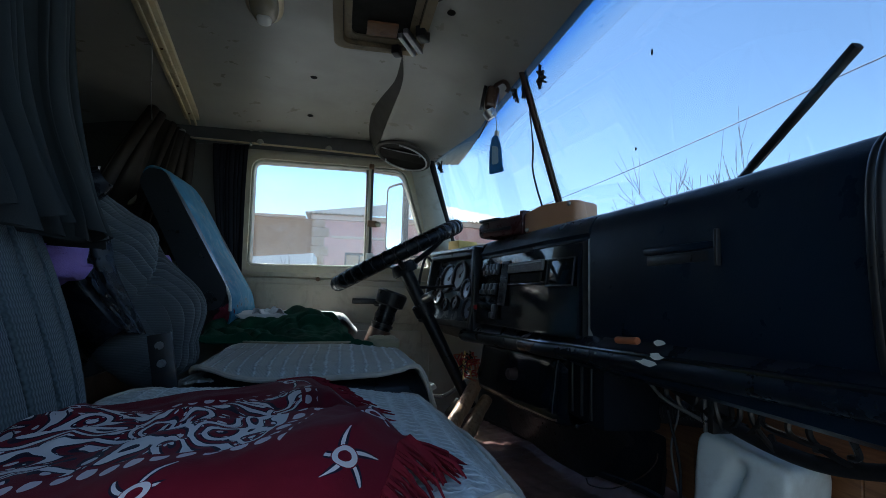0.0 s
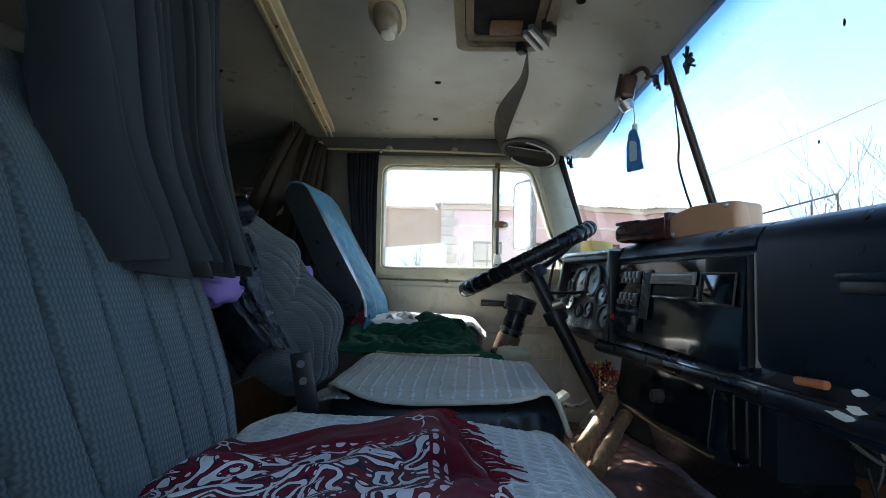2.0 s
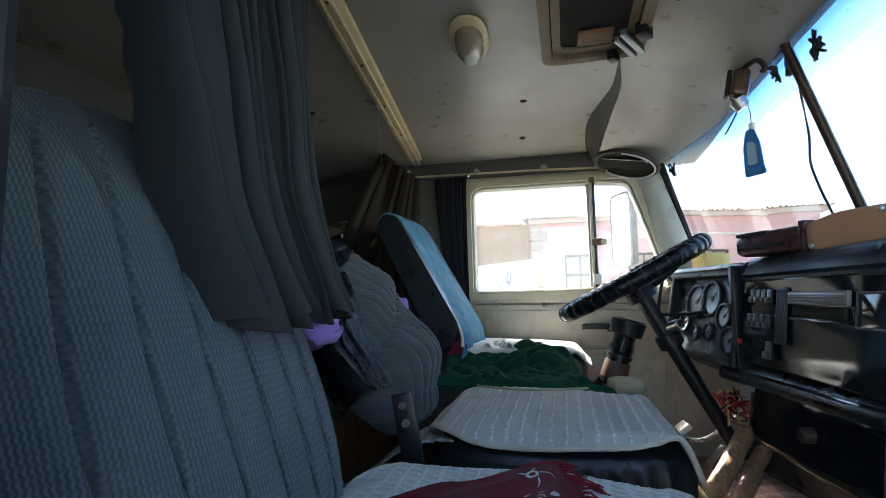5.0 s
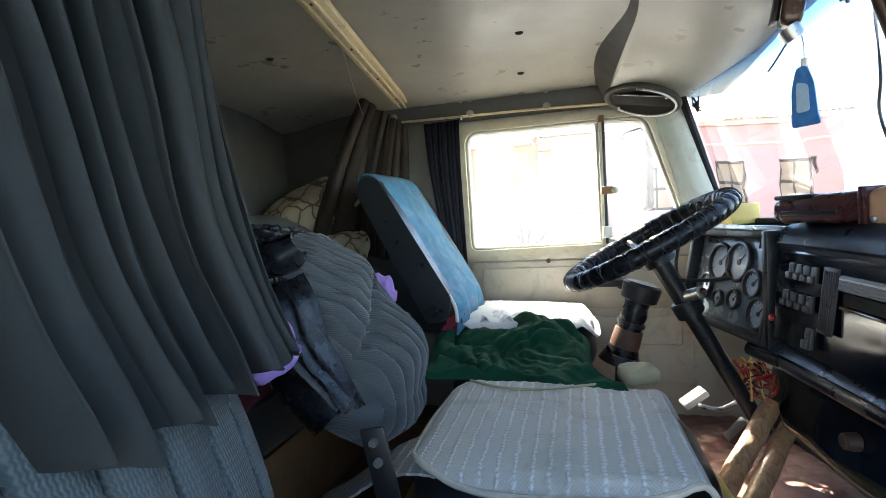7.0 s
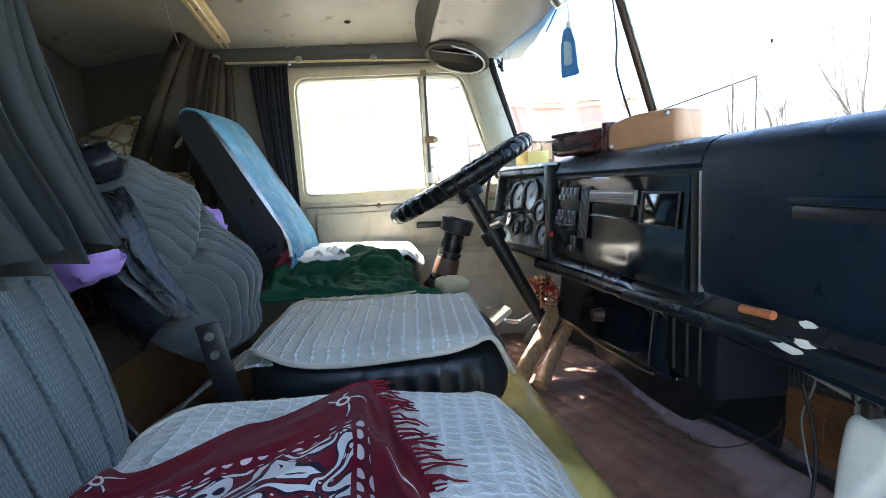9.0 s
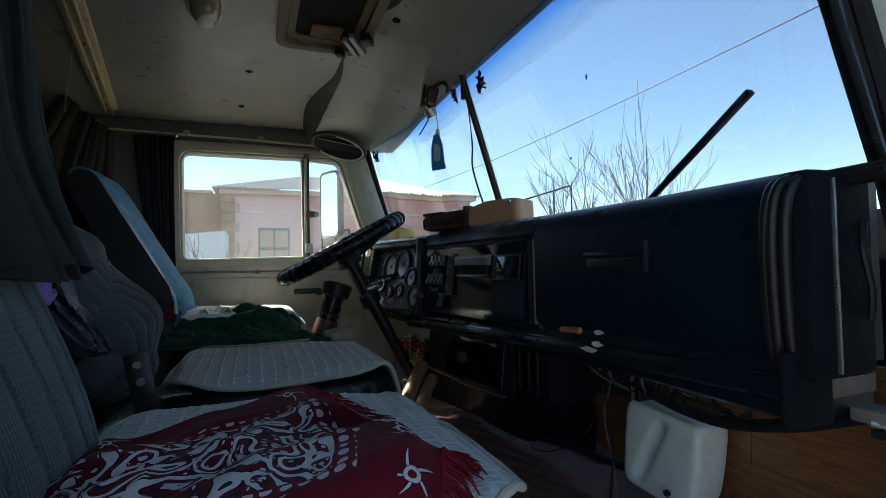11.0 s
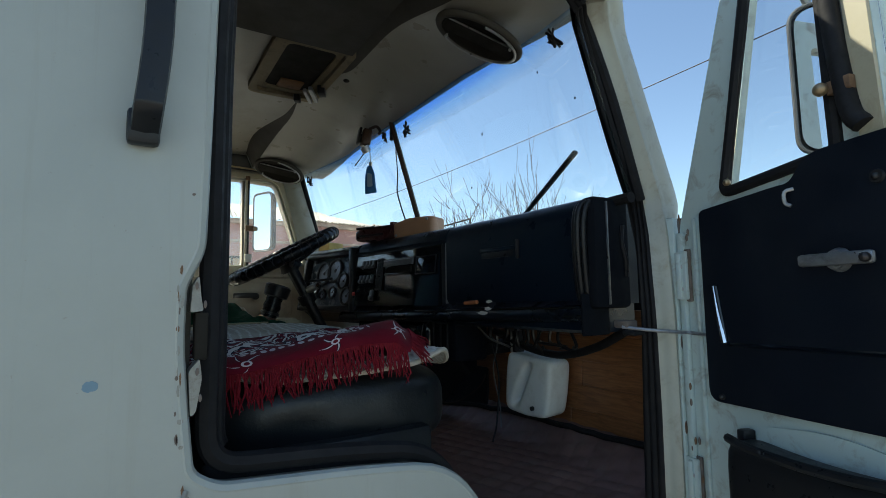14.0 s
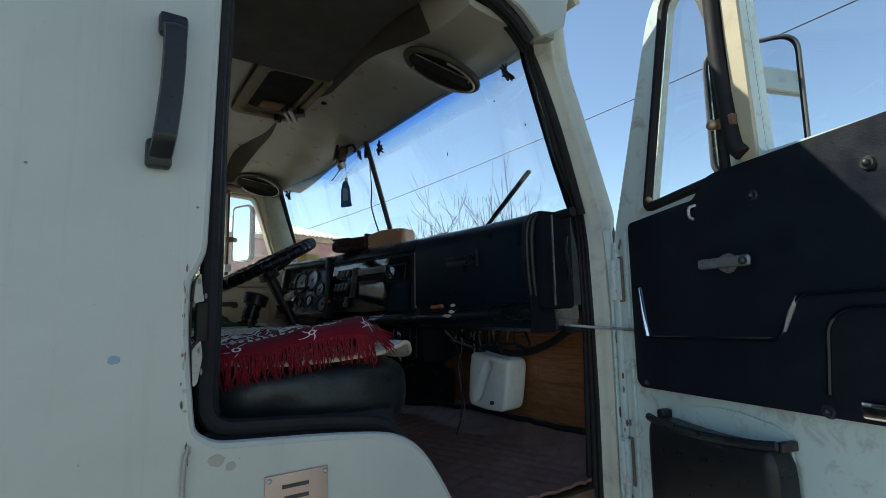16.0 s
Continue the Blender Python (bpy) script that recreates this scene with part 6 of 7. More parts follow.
part("rim", tube(B(), ring, [0.0265 + 0.0013 * math.sin(k * math.tau * 40 / 192) for k in range(192)], 14, True), "leather", sw, "laced black leather rim cover")
# crossed laces wound round the cover
for turn in (1, -1):
    wind = []
    for k in range(640):
        a, w = k * math.tau / 640, turn * k * math.tau * 40 / 640
        out = math.cos(a) * WU + math.sin(a) * WV
        wind.append(WC + out * (0.253 + 0.0275 * math.cos(w)) + WA * 0.0275 * math.sin(w))
    part("lacing", tube(B(), wind, 0.0015, 4, True), "dark_steel", sw)
HUB = WC - WA * 0.06
for a in (0.15, math.pi - 0.15, math.pi * 1.5):
    p = WC + 0.24 * (math.cos(a + math.pi / 2) * WU + math.sin(a + math.pi / 2) * WV)
    part("spoke", tube(B(), smooth_path([HUB, HUB.lerp(p, 0.5) - WA * 0.01, p], 5), 0.011, 8), "plastic", sw)
part("hub", cyl(B(), HUB - WA * 0.02, HUB + WA * 0.025, 0.055, 0.045, 28, 0.006), "plastic", sw)
part("column", tube(B(), [HUB - WA * 0.02, HUB - WA * 0.22, HUB - WA * 0.60], [0.028, 0.026, 0.022], 16), "plastic", sw)
part("collar", cyl(B(), HUB - WA * 0.15, HUB - WA * 0.20, 0.042, 0.042, 20, 0.004), "plastic", sw)
lk = part("ignition_lock", cyl(B(), HUB - WA * 0.13 + Vector((0.02, -0.02, 0)), HUB - WA * 0.12 + Vector((0.05, -0.075, 0.01)), 0.019, 0.017, 18, 0.003), "steel", sw, "bright ignition lock")
part("key", ball(B(), HUB - WA * 0.118 + Vector((0.053, -0.08, 0.012)), 0.010, seg=10), "boot", lk)
part("stalk", tube(B(), smooth_path([HUB - WA * 0.08, HUB - WA * 0.10 + Vector((0.08, -0.03, 0.02)), HUB - WA * 0.09 + Vector((0.15, -0.05, 0.02))], 5), 0.006, 8), "plastic", sw)

bt = thing("lever_boot", (0.69, 1.82, 1.70), "brown leather lever boot with a black collar", "lever boot")
ba, bb = Vector((0.665, 1.83, 1.70)), Vector((0.742, 1.83, 1.945))
part("sleeve", tube(B(), [ba.lerp(bb, i / 10) for i in range(11)], [0.052 - 0.012 * sstep(0, 0.4, i / 10) + 0.003 * math.sin(i * 2.4) for i in range(11)], 18), "leather", bt)
part("patch", tube(B(), [ba.lerp(bb, 0.12), ba.lerp(bb, 0.2), ba.lerp(bb, 0.40)], [0.046, 0.0475, 0.0445], 18), "brown_patch", bt, "brown leather panel")
part("collar", tube(B(), [ba.lerp(bb, 0.78), ba.lerp(bb, 0.80), ba.lerp(bb, 0.99), ba.lerp(bb, 1.02)], [0.046, 0.058, 0.062, 0.054], 20), "plastic", bt)
part("strap", tube(B(), [ba.lerp(bb, 0.45) + Vector((0, 0, 0)), ba.lerp(bb, 0.50)], 0.045, 18), "plastic", bt)
part("base", tube(B(), [ba.lerp(bb, -0.06), ba.lerp(bb, 0.06)], [0.07, 0.056], 18), "plastic", bt)
part("lever", tube(B(), [ba - Vector((0.02, 0, 0.3)), ba], 0.016, 10), "dark_steel", bt)

# ---- seats ----
def weave(x, y, cx=0.026, cy=0.018, amp=0.0024):
    w = 0.25 * nz(x, y, 5, 18)
    a, c = x / cx + w, y / cy + w
    h = max((1 - abs(math.sin(math.pi * a))) ** 1.6, 0.8 * (1 - abs(math.sin(math.pi * c))) ** 1.6)
    return amp * (h + 0.35 * nz(x, y, 1, 260))


def ladder(x, y, amp=0.0022):
    a = (x % 0.028) / 0.028
    band = math.exp(-((a - 0.5) / 0.16) ** 2)
    rung = 0.5 + 0.5 * math.sin(math.tau * y / 0.012)
    fine = 0.3 * math.sin(math.tau * x / 0.0078) * math.sin(math.tau * y / 0.0078)
    return amp * (band * rung + 0.5 * fine)


def square(u, v, k=3.4):
    a, b_ = 2 * u - 1, 2 * v - 1
    m = max(abs(a), abs(b_))
    if m < 1e-6:
        return 0.0, 0.0, 0.0
    s = m * (abs(a) ** k + abs(b_) ** k) ** (-1 / k)
    return a * s, b_ * s, m


def seat_cover(cx, cy, hx, hy, top, relief, front_droop, side_droop, hump, seed, n=190):
    """A woven cover lying on a cushion, its edges hanging over."""
    def f(u, v):
        a, b_, m = square(u, v)
        x, y = cx + hx * a, cy + hy * b_
        z = top + hump * (1 - a * a) * (1 - b_ * b_) + 0.006 * nz(x, y, seed, 7)
        z -= front_droop * sstep(0.70, 1.0, a) ** 1.5 + side_droop * sstep(0.80, 1.0, abs(b_)) ** 2 + side_droop * sstep(0.85, 1.0, -a) ** 2
        z += 0.006 * math.sin(9 * x + 5 * y + seed) * sstep(0.5, 1.0, m)
        return (x, y, z + relief(x, y))
    return f, sheet(f, n, n, 0.006)


def rim_of(f, n=40):
    pts = [f(i / n, 0) for i in range(n)] + [f(1, i / n) for i in range(n)] + [f(1 - i / n, 1) for i in range(n)] + [f(0, 1 - i / n) for i in range(n)]
    return [Vector(p) + Vector((0, 0, -0.002)) for p in pts]


# passenger seat
ps = thing("passenger_seat", (0.4, 0.45, FLOOR), "passenger seat with blue-grey corduroy back and beige woven cushion cover", "seat", "cab seats")
part("base", box(B(), 0.22, 0.615, 0.135, 0.675, FLOOR, 1.65, 0.012), "vinyl", ps, "black seat box")
def cush(a, b, c, p):
    w = 0.006 * nz(p.x, p.y, p.z, 12) if abs(b) > 0.8 or a > 0.8 else 0
    return (p.x + w, p.y + w, p.z - 0.012 * (a > 0) * a * a)


part("cushion", softbox((0.262, 0.262, 0.085), 3.8, (30, 30, 12), cush, Matrix.Translation((0.450, 0.412, 1.684))), "vinyl", ps, "black vinyl seat cushion")
PT = 1.776
pcf, bm = seat_cover(0.458, 0.420, 0.272, 0.277, PT, weave, 0.038, 0.016, 0.006, 1.0)
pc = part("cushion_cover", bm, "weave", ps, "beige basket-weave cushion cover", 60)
part("binding", tube(B(), rim_of(pcf), 0.0055, 8, True), "piping", pc)


def backrest(seat, y0, y1, bot, top, thick, mat, label, seams, nx=70, nzv=44, waist=0.10, bow=0.02, taper=0.0, flare=0.0):
    """A padded backrest: front face from bot to top (x, z), stitched channels running up it."""
    (xb, zb), (xt, zt) = bot, top
    up = Vector((xt - xb, 0, zt - zb))
    L = up.length
    up.normalize()
    fwd = Vector((up.z, 0, -up.x))
    cy, hw = (y0 + y1) / 2, (y1 - y0) / 2
    o = Vector((xb, cy, zb)) + up * L / 2 - fwd * thick / 2
    m = Matrix((Vector((0, 1, 0)), up, fwd)).transposed().to_4x4()
    m.translation = o

    def dfm(a, b, c, p):
        w = 1 - waist * (b < 0) * b * b - (0.05 + taper) * (b > 0.0) * b ** 2
        x = p.x * w
        z = p.z + flare * sstep(-0.25, -1.0, b)
        if c > 0.3:
            z += bow * (1 - a * a) * (1 - 0.6 * b * b)
            if seams:
                ph = (p.x / (2 * hw) + 0.5 - 0.05 * b - 0.04 * b * b) * seams + 0.012 * math.sin(p.y * math.tau / 0.0125)
                z -= 0.011 * math.exp(-((ph - round(ph)) / 0.045) ** 2) * (abs(b) < 0.97) - 0.0045 * abs(math.sin(math.pi * ph)) ** 0.6
        return (x, p.y, z)
    return part("backrest", softbox((hw, L / 2, thick / 2), 4.6, (nx, nzv, 8), dfm, m), mat, seat, label, 50), m, dfm, (hw, L / 2, thick / 2)


pb, pbm, pass_shape, PASS_HALF = backrest(ps, 0.165, 0.688, (0.235, 1.675), (-0.045, 2.295), 0.13, "cord", "blue-grey corduroy backrest with stitched channels", 8, 210, 150, 0.30, 0.045)
part("side_panel", box(B(), -0.272, -0.262, -0.24, 0.25, -0.05, 0.03, 0.004, 2, pbm), "vinyl", pb, "black vinyl side of the backrest")
def hinge_plate(seat, y, x0, z0, x1, z1, w=0.04):
    a, b_ = Vector((x0, y, z0)), Vector((x1, y, z1))
    m = frame_of((a + b_) / 2, b_ - a, (0, 1, 0))
    L = (b_ - a).length / 2
    h = part("hinge_bracket", box(B(), -L, L, -w / 2, w / 2, -0.004, 0.004, 0.003, 2, m), "dark_steel", seat, "black steel hinge bracket")
    for t in (0.12, 0.30):
        q = a.lerp(b_, t)
        part("bolt", cyl(B(), q - Vector((0, 0.004, 0)), q - Vector((0, 0.013, 0)), 0.008, 0.007, 10), "steel", h)
    return h


hinge_plate(ps, 0.695, 0.10, 1.765, 0.20, 1.62)

# middle seat
ms = thing("middle_seat", (0.45, 1.12, FLOOR), "middle seat with grey quilted back and beige striped cushion cover", "seat", "cab seats")
part("base", box(B(), 0.28, 0.68, 0.90, 1.31, 1.50, 1.61, 0.01), "dark_steel", ms)
def cush2(a, b, c, p):
    fold = 0.006 * math.sin(p.x * 150 + 8 * p.z) * (b < -0.8) * sstep(-0.9, 0.2, -abs(c)) * (p.x > -0.05)
    return (p.x, p.y + fold, p.z + 0.004 * nz(p.x, p.y, p.z, 10))


part("cushion", softbox((0.268, 0.228, 0.088), 3.8, (60, 24, 14), cush2, Matrix.Translation((0.490, 1.080, 1.690))), "vinyl", ms, "glossy black vinyl seat cushion with gathered sides")
mcf, bm = seat_cover(0.497, 1.085, 0.275, 0.242, 1.786, ladder, 0.11, 0.020, 0.010, 4.0)
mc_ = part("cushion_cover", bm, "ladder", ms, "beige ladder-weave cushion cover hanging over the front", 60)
part("binding", tube(B(), rim_of(mcf), 0.0058, 8, True), "piping", mc_)
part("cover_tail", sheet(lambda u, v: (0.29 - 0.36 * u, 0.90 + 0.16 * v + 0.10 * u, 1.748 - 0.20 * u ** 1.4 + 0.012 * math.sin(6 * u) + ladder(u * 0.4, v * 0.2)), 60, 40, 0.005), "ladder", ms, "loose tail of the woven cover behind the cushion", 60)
part("cover_fold", tube(B(), smooth_path([(0.275, 1.280, 1.796), (0.33, 1.240, 1.799), (0.40, 1.218, 1.800), (0.48, 1.232, 1.800), (0.56, 1.268, 1.798), (0.62, 1.295, 1.795)], 6), 0.0032, 8), "beige_bag", ms)


def quilt_seams(a, b):
    # fan of curved channels spreading from the foot of the backrest
    ph = 4.3 * (a + 0.85 * ((b + 1) / 2) ** 1.7) + 0.25 * math.sin(2.5 * b)
    return math.exp(-((ph - round(ph)) / 0.065) ** 2), abs(math.sin(math.pi * ph)) ** 0.6


def mid_back():
    y0, y1, (xb, zb), (xt, zt), thick = 0.950, 1.390, (0.185, 1.745), (-0.085, 2.195), 0.15
    up = Vector((xt - xb, 0, zt - zb))
    L = up.length
    up.normalize()
    fwd = Vector((up.z, 0, -up.x))
    m = Matrix((Vector((0, 1, 0)), up, fwd)).transposed().to_4x4()
    m.translation = Vector((xb, (y0 + y1) / 2, zb)) + up * L / 2 - fwd * thick / 2

    def dfm(a, b, c, p):
        w = 1 - 0.22 * (b < 0) * b * b - (0.10 if a < 0 else 0.01) * (b > 0.4) * ((b - 0.4) / 0.6) ** 2
        z = p.z
        if c > 0.2:
            s, l = quilt_seams(a, b)
            z += 0.035 * (1 - a * a) * (1 - 0.5 * b * b) + 0.045 * math.exp(-((b + 0.45) / 0.4) ** 2) * (1 - a ** 4) - 0.020 * s + 0.013 * l
            # the padded shoulder roll across the upper third
            z += 0.016 * math.exp(-((b - 0.35 - 0.3 * a) / 0.2) ** 2) - 0.012 * math.exp(-((b - 0.10 - 0.45 * a) / 0.035) ** 2) * (a < 0.6)
            z += 0.006 * nz(a, b, 2, 3)
        return (p.x * w, p.y, z)
    ob = part("backrest", softbox((0.220, L / 2, thick / 2), 3.0, (140, 110, 8), dfm, m), "quilt", ms, "grey quilted padded backrest", 60)
    return ob, m, dfm, (0.220, L / 2, thick / 2)


mbk, mbm, mid_shape, MID_HALF = mid_back()


def stitch(back, m, half, k, dfm, lines, r, mat):
    """Dark stitching let into a padded back: one thread for each line of (a, b) points."""
    for line in lines:
        pts = []
        for a, b in line:
            q = (abs(a) ** k + abs(b) ** k + 1) ** (-1 / k)
            pts.append(m @ Vector(dfm(a, b, 1.0, Vector((a * q * half[0], b * q * half[1], q * half[2])))))
        part("seam", tube(B(), pts, r, 5), mat, back, "dark stitched seam")


seam_lines = []
for n in range(-3, 8):
    line = []
    for i in range(61):
        b = -0.94 + 1.86 * i / 60
        a = (n - 0.25 * math.sin(2.5 * b)) / 4.3 - 0.85 * ((b + 1) / 2) ** 1.7
        if abs(a) < 0.93:
            line.append((a, b))
    if len(line) > 8:
        seam_lines.append(line)
stitch(mbk, mbm, MID_HALF, 3.0, mid_shape, seam_lines, 0.0019, "ink")
pass_lines = []
for n in range(1, 8):
    line = []
    for i in range(81):
        b = -0.93 + 1.86 * i / 80
        a = 0.0
        for _ in range(6):
            q = (abs(a) ** 4.6 + abs(b) ** 4.6 + 1) ** (-1 / 4.6)
            a = 2 * (n / 8 - 0.5 + 0.05 * b + 0.04 * b * b) / q
        if abs(a) < 0.97:
            line.append((a, b))
    pass_lines.append(line)
stitch(pb, pbm, PASS_HALF, 4.6, pass_shape, pass_lines, 0.0022, "ink")
hb = hinge_plate(ms, 0.865, 0.192, 1.850, 0.228, 1.66, 0.045)
part("bracket_foot", box(B(), 0.14, 0.29, 0.845, 0.885, 1.635, 1.66, 0.005), "dark_steel", hb)

# black jacket draped over the middle backrest
jk = thing("leather_jacket", (-0.02, 1.0, 1.80), "black leather jacket draped over the middle backrest", "jacket")
# leather side hanging in long folds down the edge of the backrest, in the backrest's own axes
JACKET_FRONT = [(-0.180, 0.135, 0.107), (-0.185, 0.079, 0.103), (-0.190, -0.002, 0.083), (-0.185, -0.072, 0.076), (-0.180, -0.151, 0.067)]
JACKET_BACK = [(-0.245, 0.128, 0.063), (-0.250, 0.095, 0.064), (-0.250, 0.042, 0.051), (-0.250, -0.016, 0.046), (-0.245, -0.132, 0.061)]


def jacket_f(u, v):
    a, b_ = smooth_pts(JACKET_FRONT, u), smooth_pts(JACKET_BACK, u)
    if v < 0.65:
        w = v / 0.65
        p = a.lerp(b_, w)
        ph = 2.6 * w + 0.55 * u + 0.12 * nz(2 * u, v, 1, 2.0)
        fold = 1 - abs(math.sin(math.pi * ph)) ** 1.2
        p.x -= (0.018 * math.sin(math.pi * w) + 0.020 * fold) * sstep(0, 0.12, w) * (0.45 + 0.55 * math.sin(math.pi * min(1, u * 1.1)))
    else:
        w = (v - 0.65) / 0.35
        p = b_ + Vector((0.07 * w * w - 0.012 * math.sin(math.pi * w), -0.02 * w, -0.12 * w))
        p.x -= 0.012 * abs(math.sin(7 * u + 3 * w))
    return mbm @ p


part("body", sheet(jacket_f, 110, 90, 0.006), "leather", jk, "black leather front hanging in folds", 70)


def bundle(a, b, c, p):
    f = 0.013 * nz(a, b, c, 1.3) + 0.006 * math.sin(5 * a + 4 * b) + 0.007 * (1 - 2 * abs(nz(a, b, c, 2.6))) ** 2
    return p * (1 + f / 0.06)


# collar flap folded over the corner, and the back of the jacket along the top edge
def collar_f(u, v):
    t, k = 2 * u - 1, v * math.pi * 1.15
    r = 0.036 * (1 - 0.45 * abs(t) ** 3) + 0.004 * nz(3 * u, 2 * v, 1, 2)
    return mbm @ (Vector((-0.240, 0.177, 0.115)) + Vector((-0.02 - r * math.sin(k) + 0.012 * t, 0.030 * t * -0.4 + r * 0.8 * math.cos(k) + 0.006 * math.sin(7 * u), 0.056 * t)))


part("collar", sheet(collar_f, 50, 40, 0.007), "leather", jk, "turned collar", 70)
part("yoke", softbox((0.10, 0.055, 0.055), 2.4, (36, 24, 24), bundle, mbm @ Matrix.Translation((-0.185, 0.185, 0.010)) @ pose(0, 0, 0, 0, 10, 22)), "leather", jk, smooth=70)
part("shoulder", softbox((0.12, 0.020, 0.060), 2.6, (30, 14, 20), bundle, mbm @ Matrix.Translation((-0.07, 0.268, 0.0)) @ pose(0, 0, 0, 0, 0, -6)), "leather", jk, smooth=70)


# driver seat
dsx = thing("driver_seat", (0.3, 1.85, FLOOR), "black driver seat with faded blue back cover and white cushion", "seat", "cab seats")
part("base", box(B(), 0.12, 0.54, 1.66, 2.06, FLOOR, 1.70, 0.03), "vinyl", dsx)
part("cushion", softbox((0.235, 0.222, 0.085), 4, (18, 18, 10), None, Matrix.Translation((0.355, 1.855, 1.765))), "vinyl", dsx, "black vinyl seat cushion")
dcf, bm = seat_cover(0.362, 1.855, 0.242, 0.230, 1.852, lambda x, y: 0.0018 * math.sin(math.tau * y / 0.03), 0.05, 0.03, 0.012, 9.0, 50)
part("cushion_cover", bm, "white_cloth", dsx, "white striped cushion cover", 60)
# thin black shell, seen edge on as a slanting board with rounded corners
side_loop = rounded([(-0.150, 2.300), (-0.125, 2.345), (-0.070, 2.338), (0.155, 1.945), (0.140, 1.872), (0.070, 1.862)], [0.03, 0.02, 0.02, 0.025, 0.03, 0.02], 5)
shell = part("backrest", plate(B(), [side_loop], lambda p, k: Vector((p[0], 1.605 + 0.43 * k, p[1]))), "vinyl", dsx, "black vinyl backrest")
bev = shell.modifiers.new("round", "BEVEL")
bev.width, bev.segments, bev.limit_method = 0.012, 3, "ANGLE"
part("pivot_cap", cyl(B(), (0.098, 1.606, 1.918), (0.098, 1.598, 1.918), 0.017, 0.015, 20, 0.003), "plastic", dsx)
COVER = [(-0.145, 2.30), (-0.128, 2.352), (-0.070, 2.346), (-0.010, 2.250), (0.050, 2.140), (0.103, 2.048), (0.155, 1.968), (0.184, 1.905), (0.188, 1.855), (0.174, 1.800)]


def towel(u, v):
    q = smooth_pts([(x, 0, z) for x, z in COVER], 1 - v)
    a, low = 2 * u - 1, sstep(0.35, 0.0, v)
    wrinkle = 0.005 * nz(2 * a, 6 * v, 0, 1.5) + 0.007 * math.sin(9 * a + 4 * v) * low
    y = 1.828 + (0.205 - 0.035 * sstep(0.75, 1.0, v) - 0.012 * low) * a + 0.005 * nz(6 * v, a, 3, 2)
    return (q.x + wrinkle - 0.016 * abs(a) ** 5 - 0.02 * low * (1 - abs(a)), y, q.z + 0.4 * wrinkle)


part("back_cover", sheet(towel, 50, 70, 0.006), "blue_cover", dsx, "faded blue printed back cover", 60)
part("cover_edge", tube(B(), [Vector(towel(0.0, 0.14 + 0.56 * i / 30)) + Vector((-0.004, -0.003, 0)) for i in range(31)], 0.0055, 6), "cap_white", dsx, "pale frayed edge of the cover")
part("cover_tail", sheet(lambda u, v: (0.120 + 0.045 * u + 0.010 * math.sin(8 * v), 1.615 + 0.03 * u + 0.015 * v, 1.885 - 0.075 * v + 0.006 * math.sin(11 * u)), 14, 20, 0.004), "tail_cloth", dsx, "dull crimson lining of the cover", 60)
part("headrest_post", tube(B(), [(-0.115, 1.93, 2.30), (-0.13, 1.93, 2.365)], 0.012, 10), "dark_steel", dsx)
alone("white_cloth", sheet(lambda u, v: (-0.125 + 0.13 * v + 0.012 * math.sin(9 * u + 3 * v), 2.07 + 0.035 * u + 0.012 * math.sin(7 * v + 4 * u), 2.300 - 0.22 * v ** 0.9 + 0.03 * math.sin(3 * u)), 24, 30, 0.006), "piping", "off-white cloth hanging behind the driver seat", "cloth")

# green cloth heaped between the seats
def green_f(u, v):
    # lies in the gap, climbs over the edge of the driver cushion and sags towards the backrest
    x = 0.125 + (0.50 - 0.10 * v) * u + 0.015 * math.sin(7 * v + 2 * u)
    y = 1.285 + 0.40 * v + 0.025 * math.sin(5 * u) + 0.02 * nz(3 * u, 0, 4, 1.3)
    wu, wv = u + 0.22 * nz(u, v, 5, 3), v + 0.22 * nz(u, v, 8, 3)
    r = 0.020 * abs(math.sin(math.pi * (2.6 * wu + 2.1 * wv))) ** 0.7 + 0.010 * abs(math.sin(math.pi * (6.5 * wu - 2.4 * wv + 0.3))) ** 0.8 + 0.018 * nz(u, v, 3, 5) + 0.006 * nz(u, v, 6, 16) - 0.016
    hem = 0.010 * math.exp(-((v - 0.05) / 0.03) ** 2) + 0.016 * math.exp(-(u / 0.06) ** 2)
    climb = 0.078 * sstep(0.30, 0.95, v) * (0.45 + 0.55 * math.exp(-((u - 0.66) / 0.22) ** 2))
    env = sstep(0, 0.06, u) * sstep(1, 0.92, u) * sstep(0, 0.08, v)
    return (x, y, 1.789 + env * (0.010 + r) + climb + hem)


alone("green_cloth", sheet(green_f, 130, 100, 0.004), "green", "crumpled dark green cloth lying between the seats", "cloth", smooth=70)
alone("canvas_pouch", softbox((0.05, 0.035, 0.02), 3.5, (10, 10, 6), lambda a, b, c, p: (p.x, p.y, p.z + 0.006 * nz(a, b, c, 2)), Matrix.Translation((0.675, 1.40, 1.785)) @ pose(0, 0, 0, 10, 0, 25)), "beige_bag", "small beige canvas pouch beside the seat", "pouch")
alone("pale_rag", sheet(lambda u, v: (0.23 + 0.14 * u, 1.66 + 0.12 * v, 1.862 + 0.02 * nz(u, v, 2, 5) + 0.012 * math.sin(12 * u + 5 * v)), 24, 20, 0.004), "white_cloth", "pale rag crumpled on the driver seat", "cloth")

# crimson scarf on the passenger cushion
sc = thing("crimson_scarf", (0.45, 0.4, 1.76), "crimson fringed scarf with white and dark scroll print on the cushion", "scarf")
FAR = [(0.0, 0.43), (0.08, 0.485), (0.16, 0.470), (0.42, 0.565), (0.74, 0.668), (0.82, 0.590), (0.89, 0.49), (0.95, 0.43), (1.0, 0.38)]


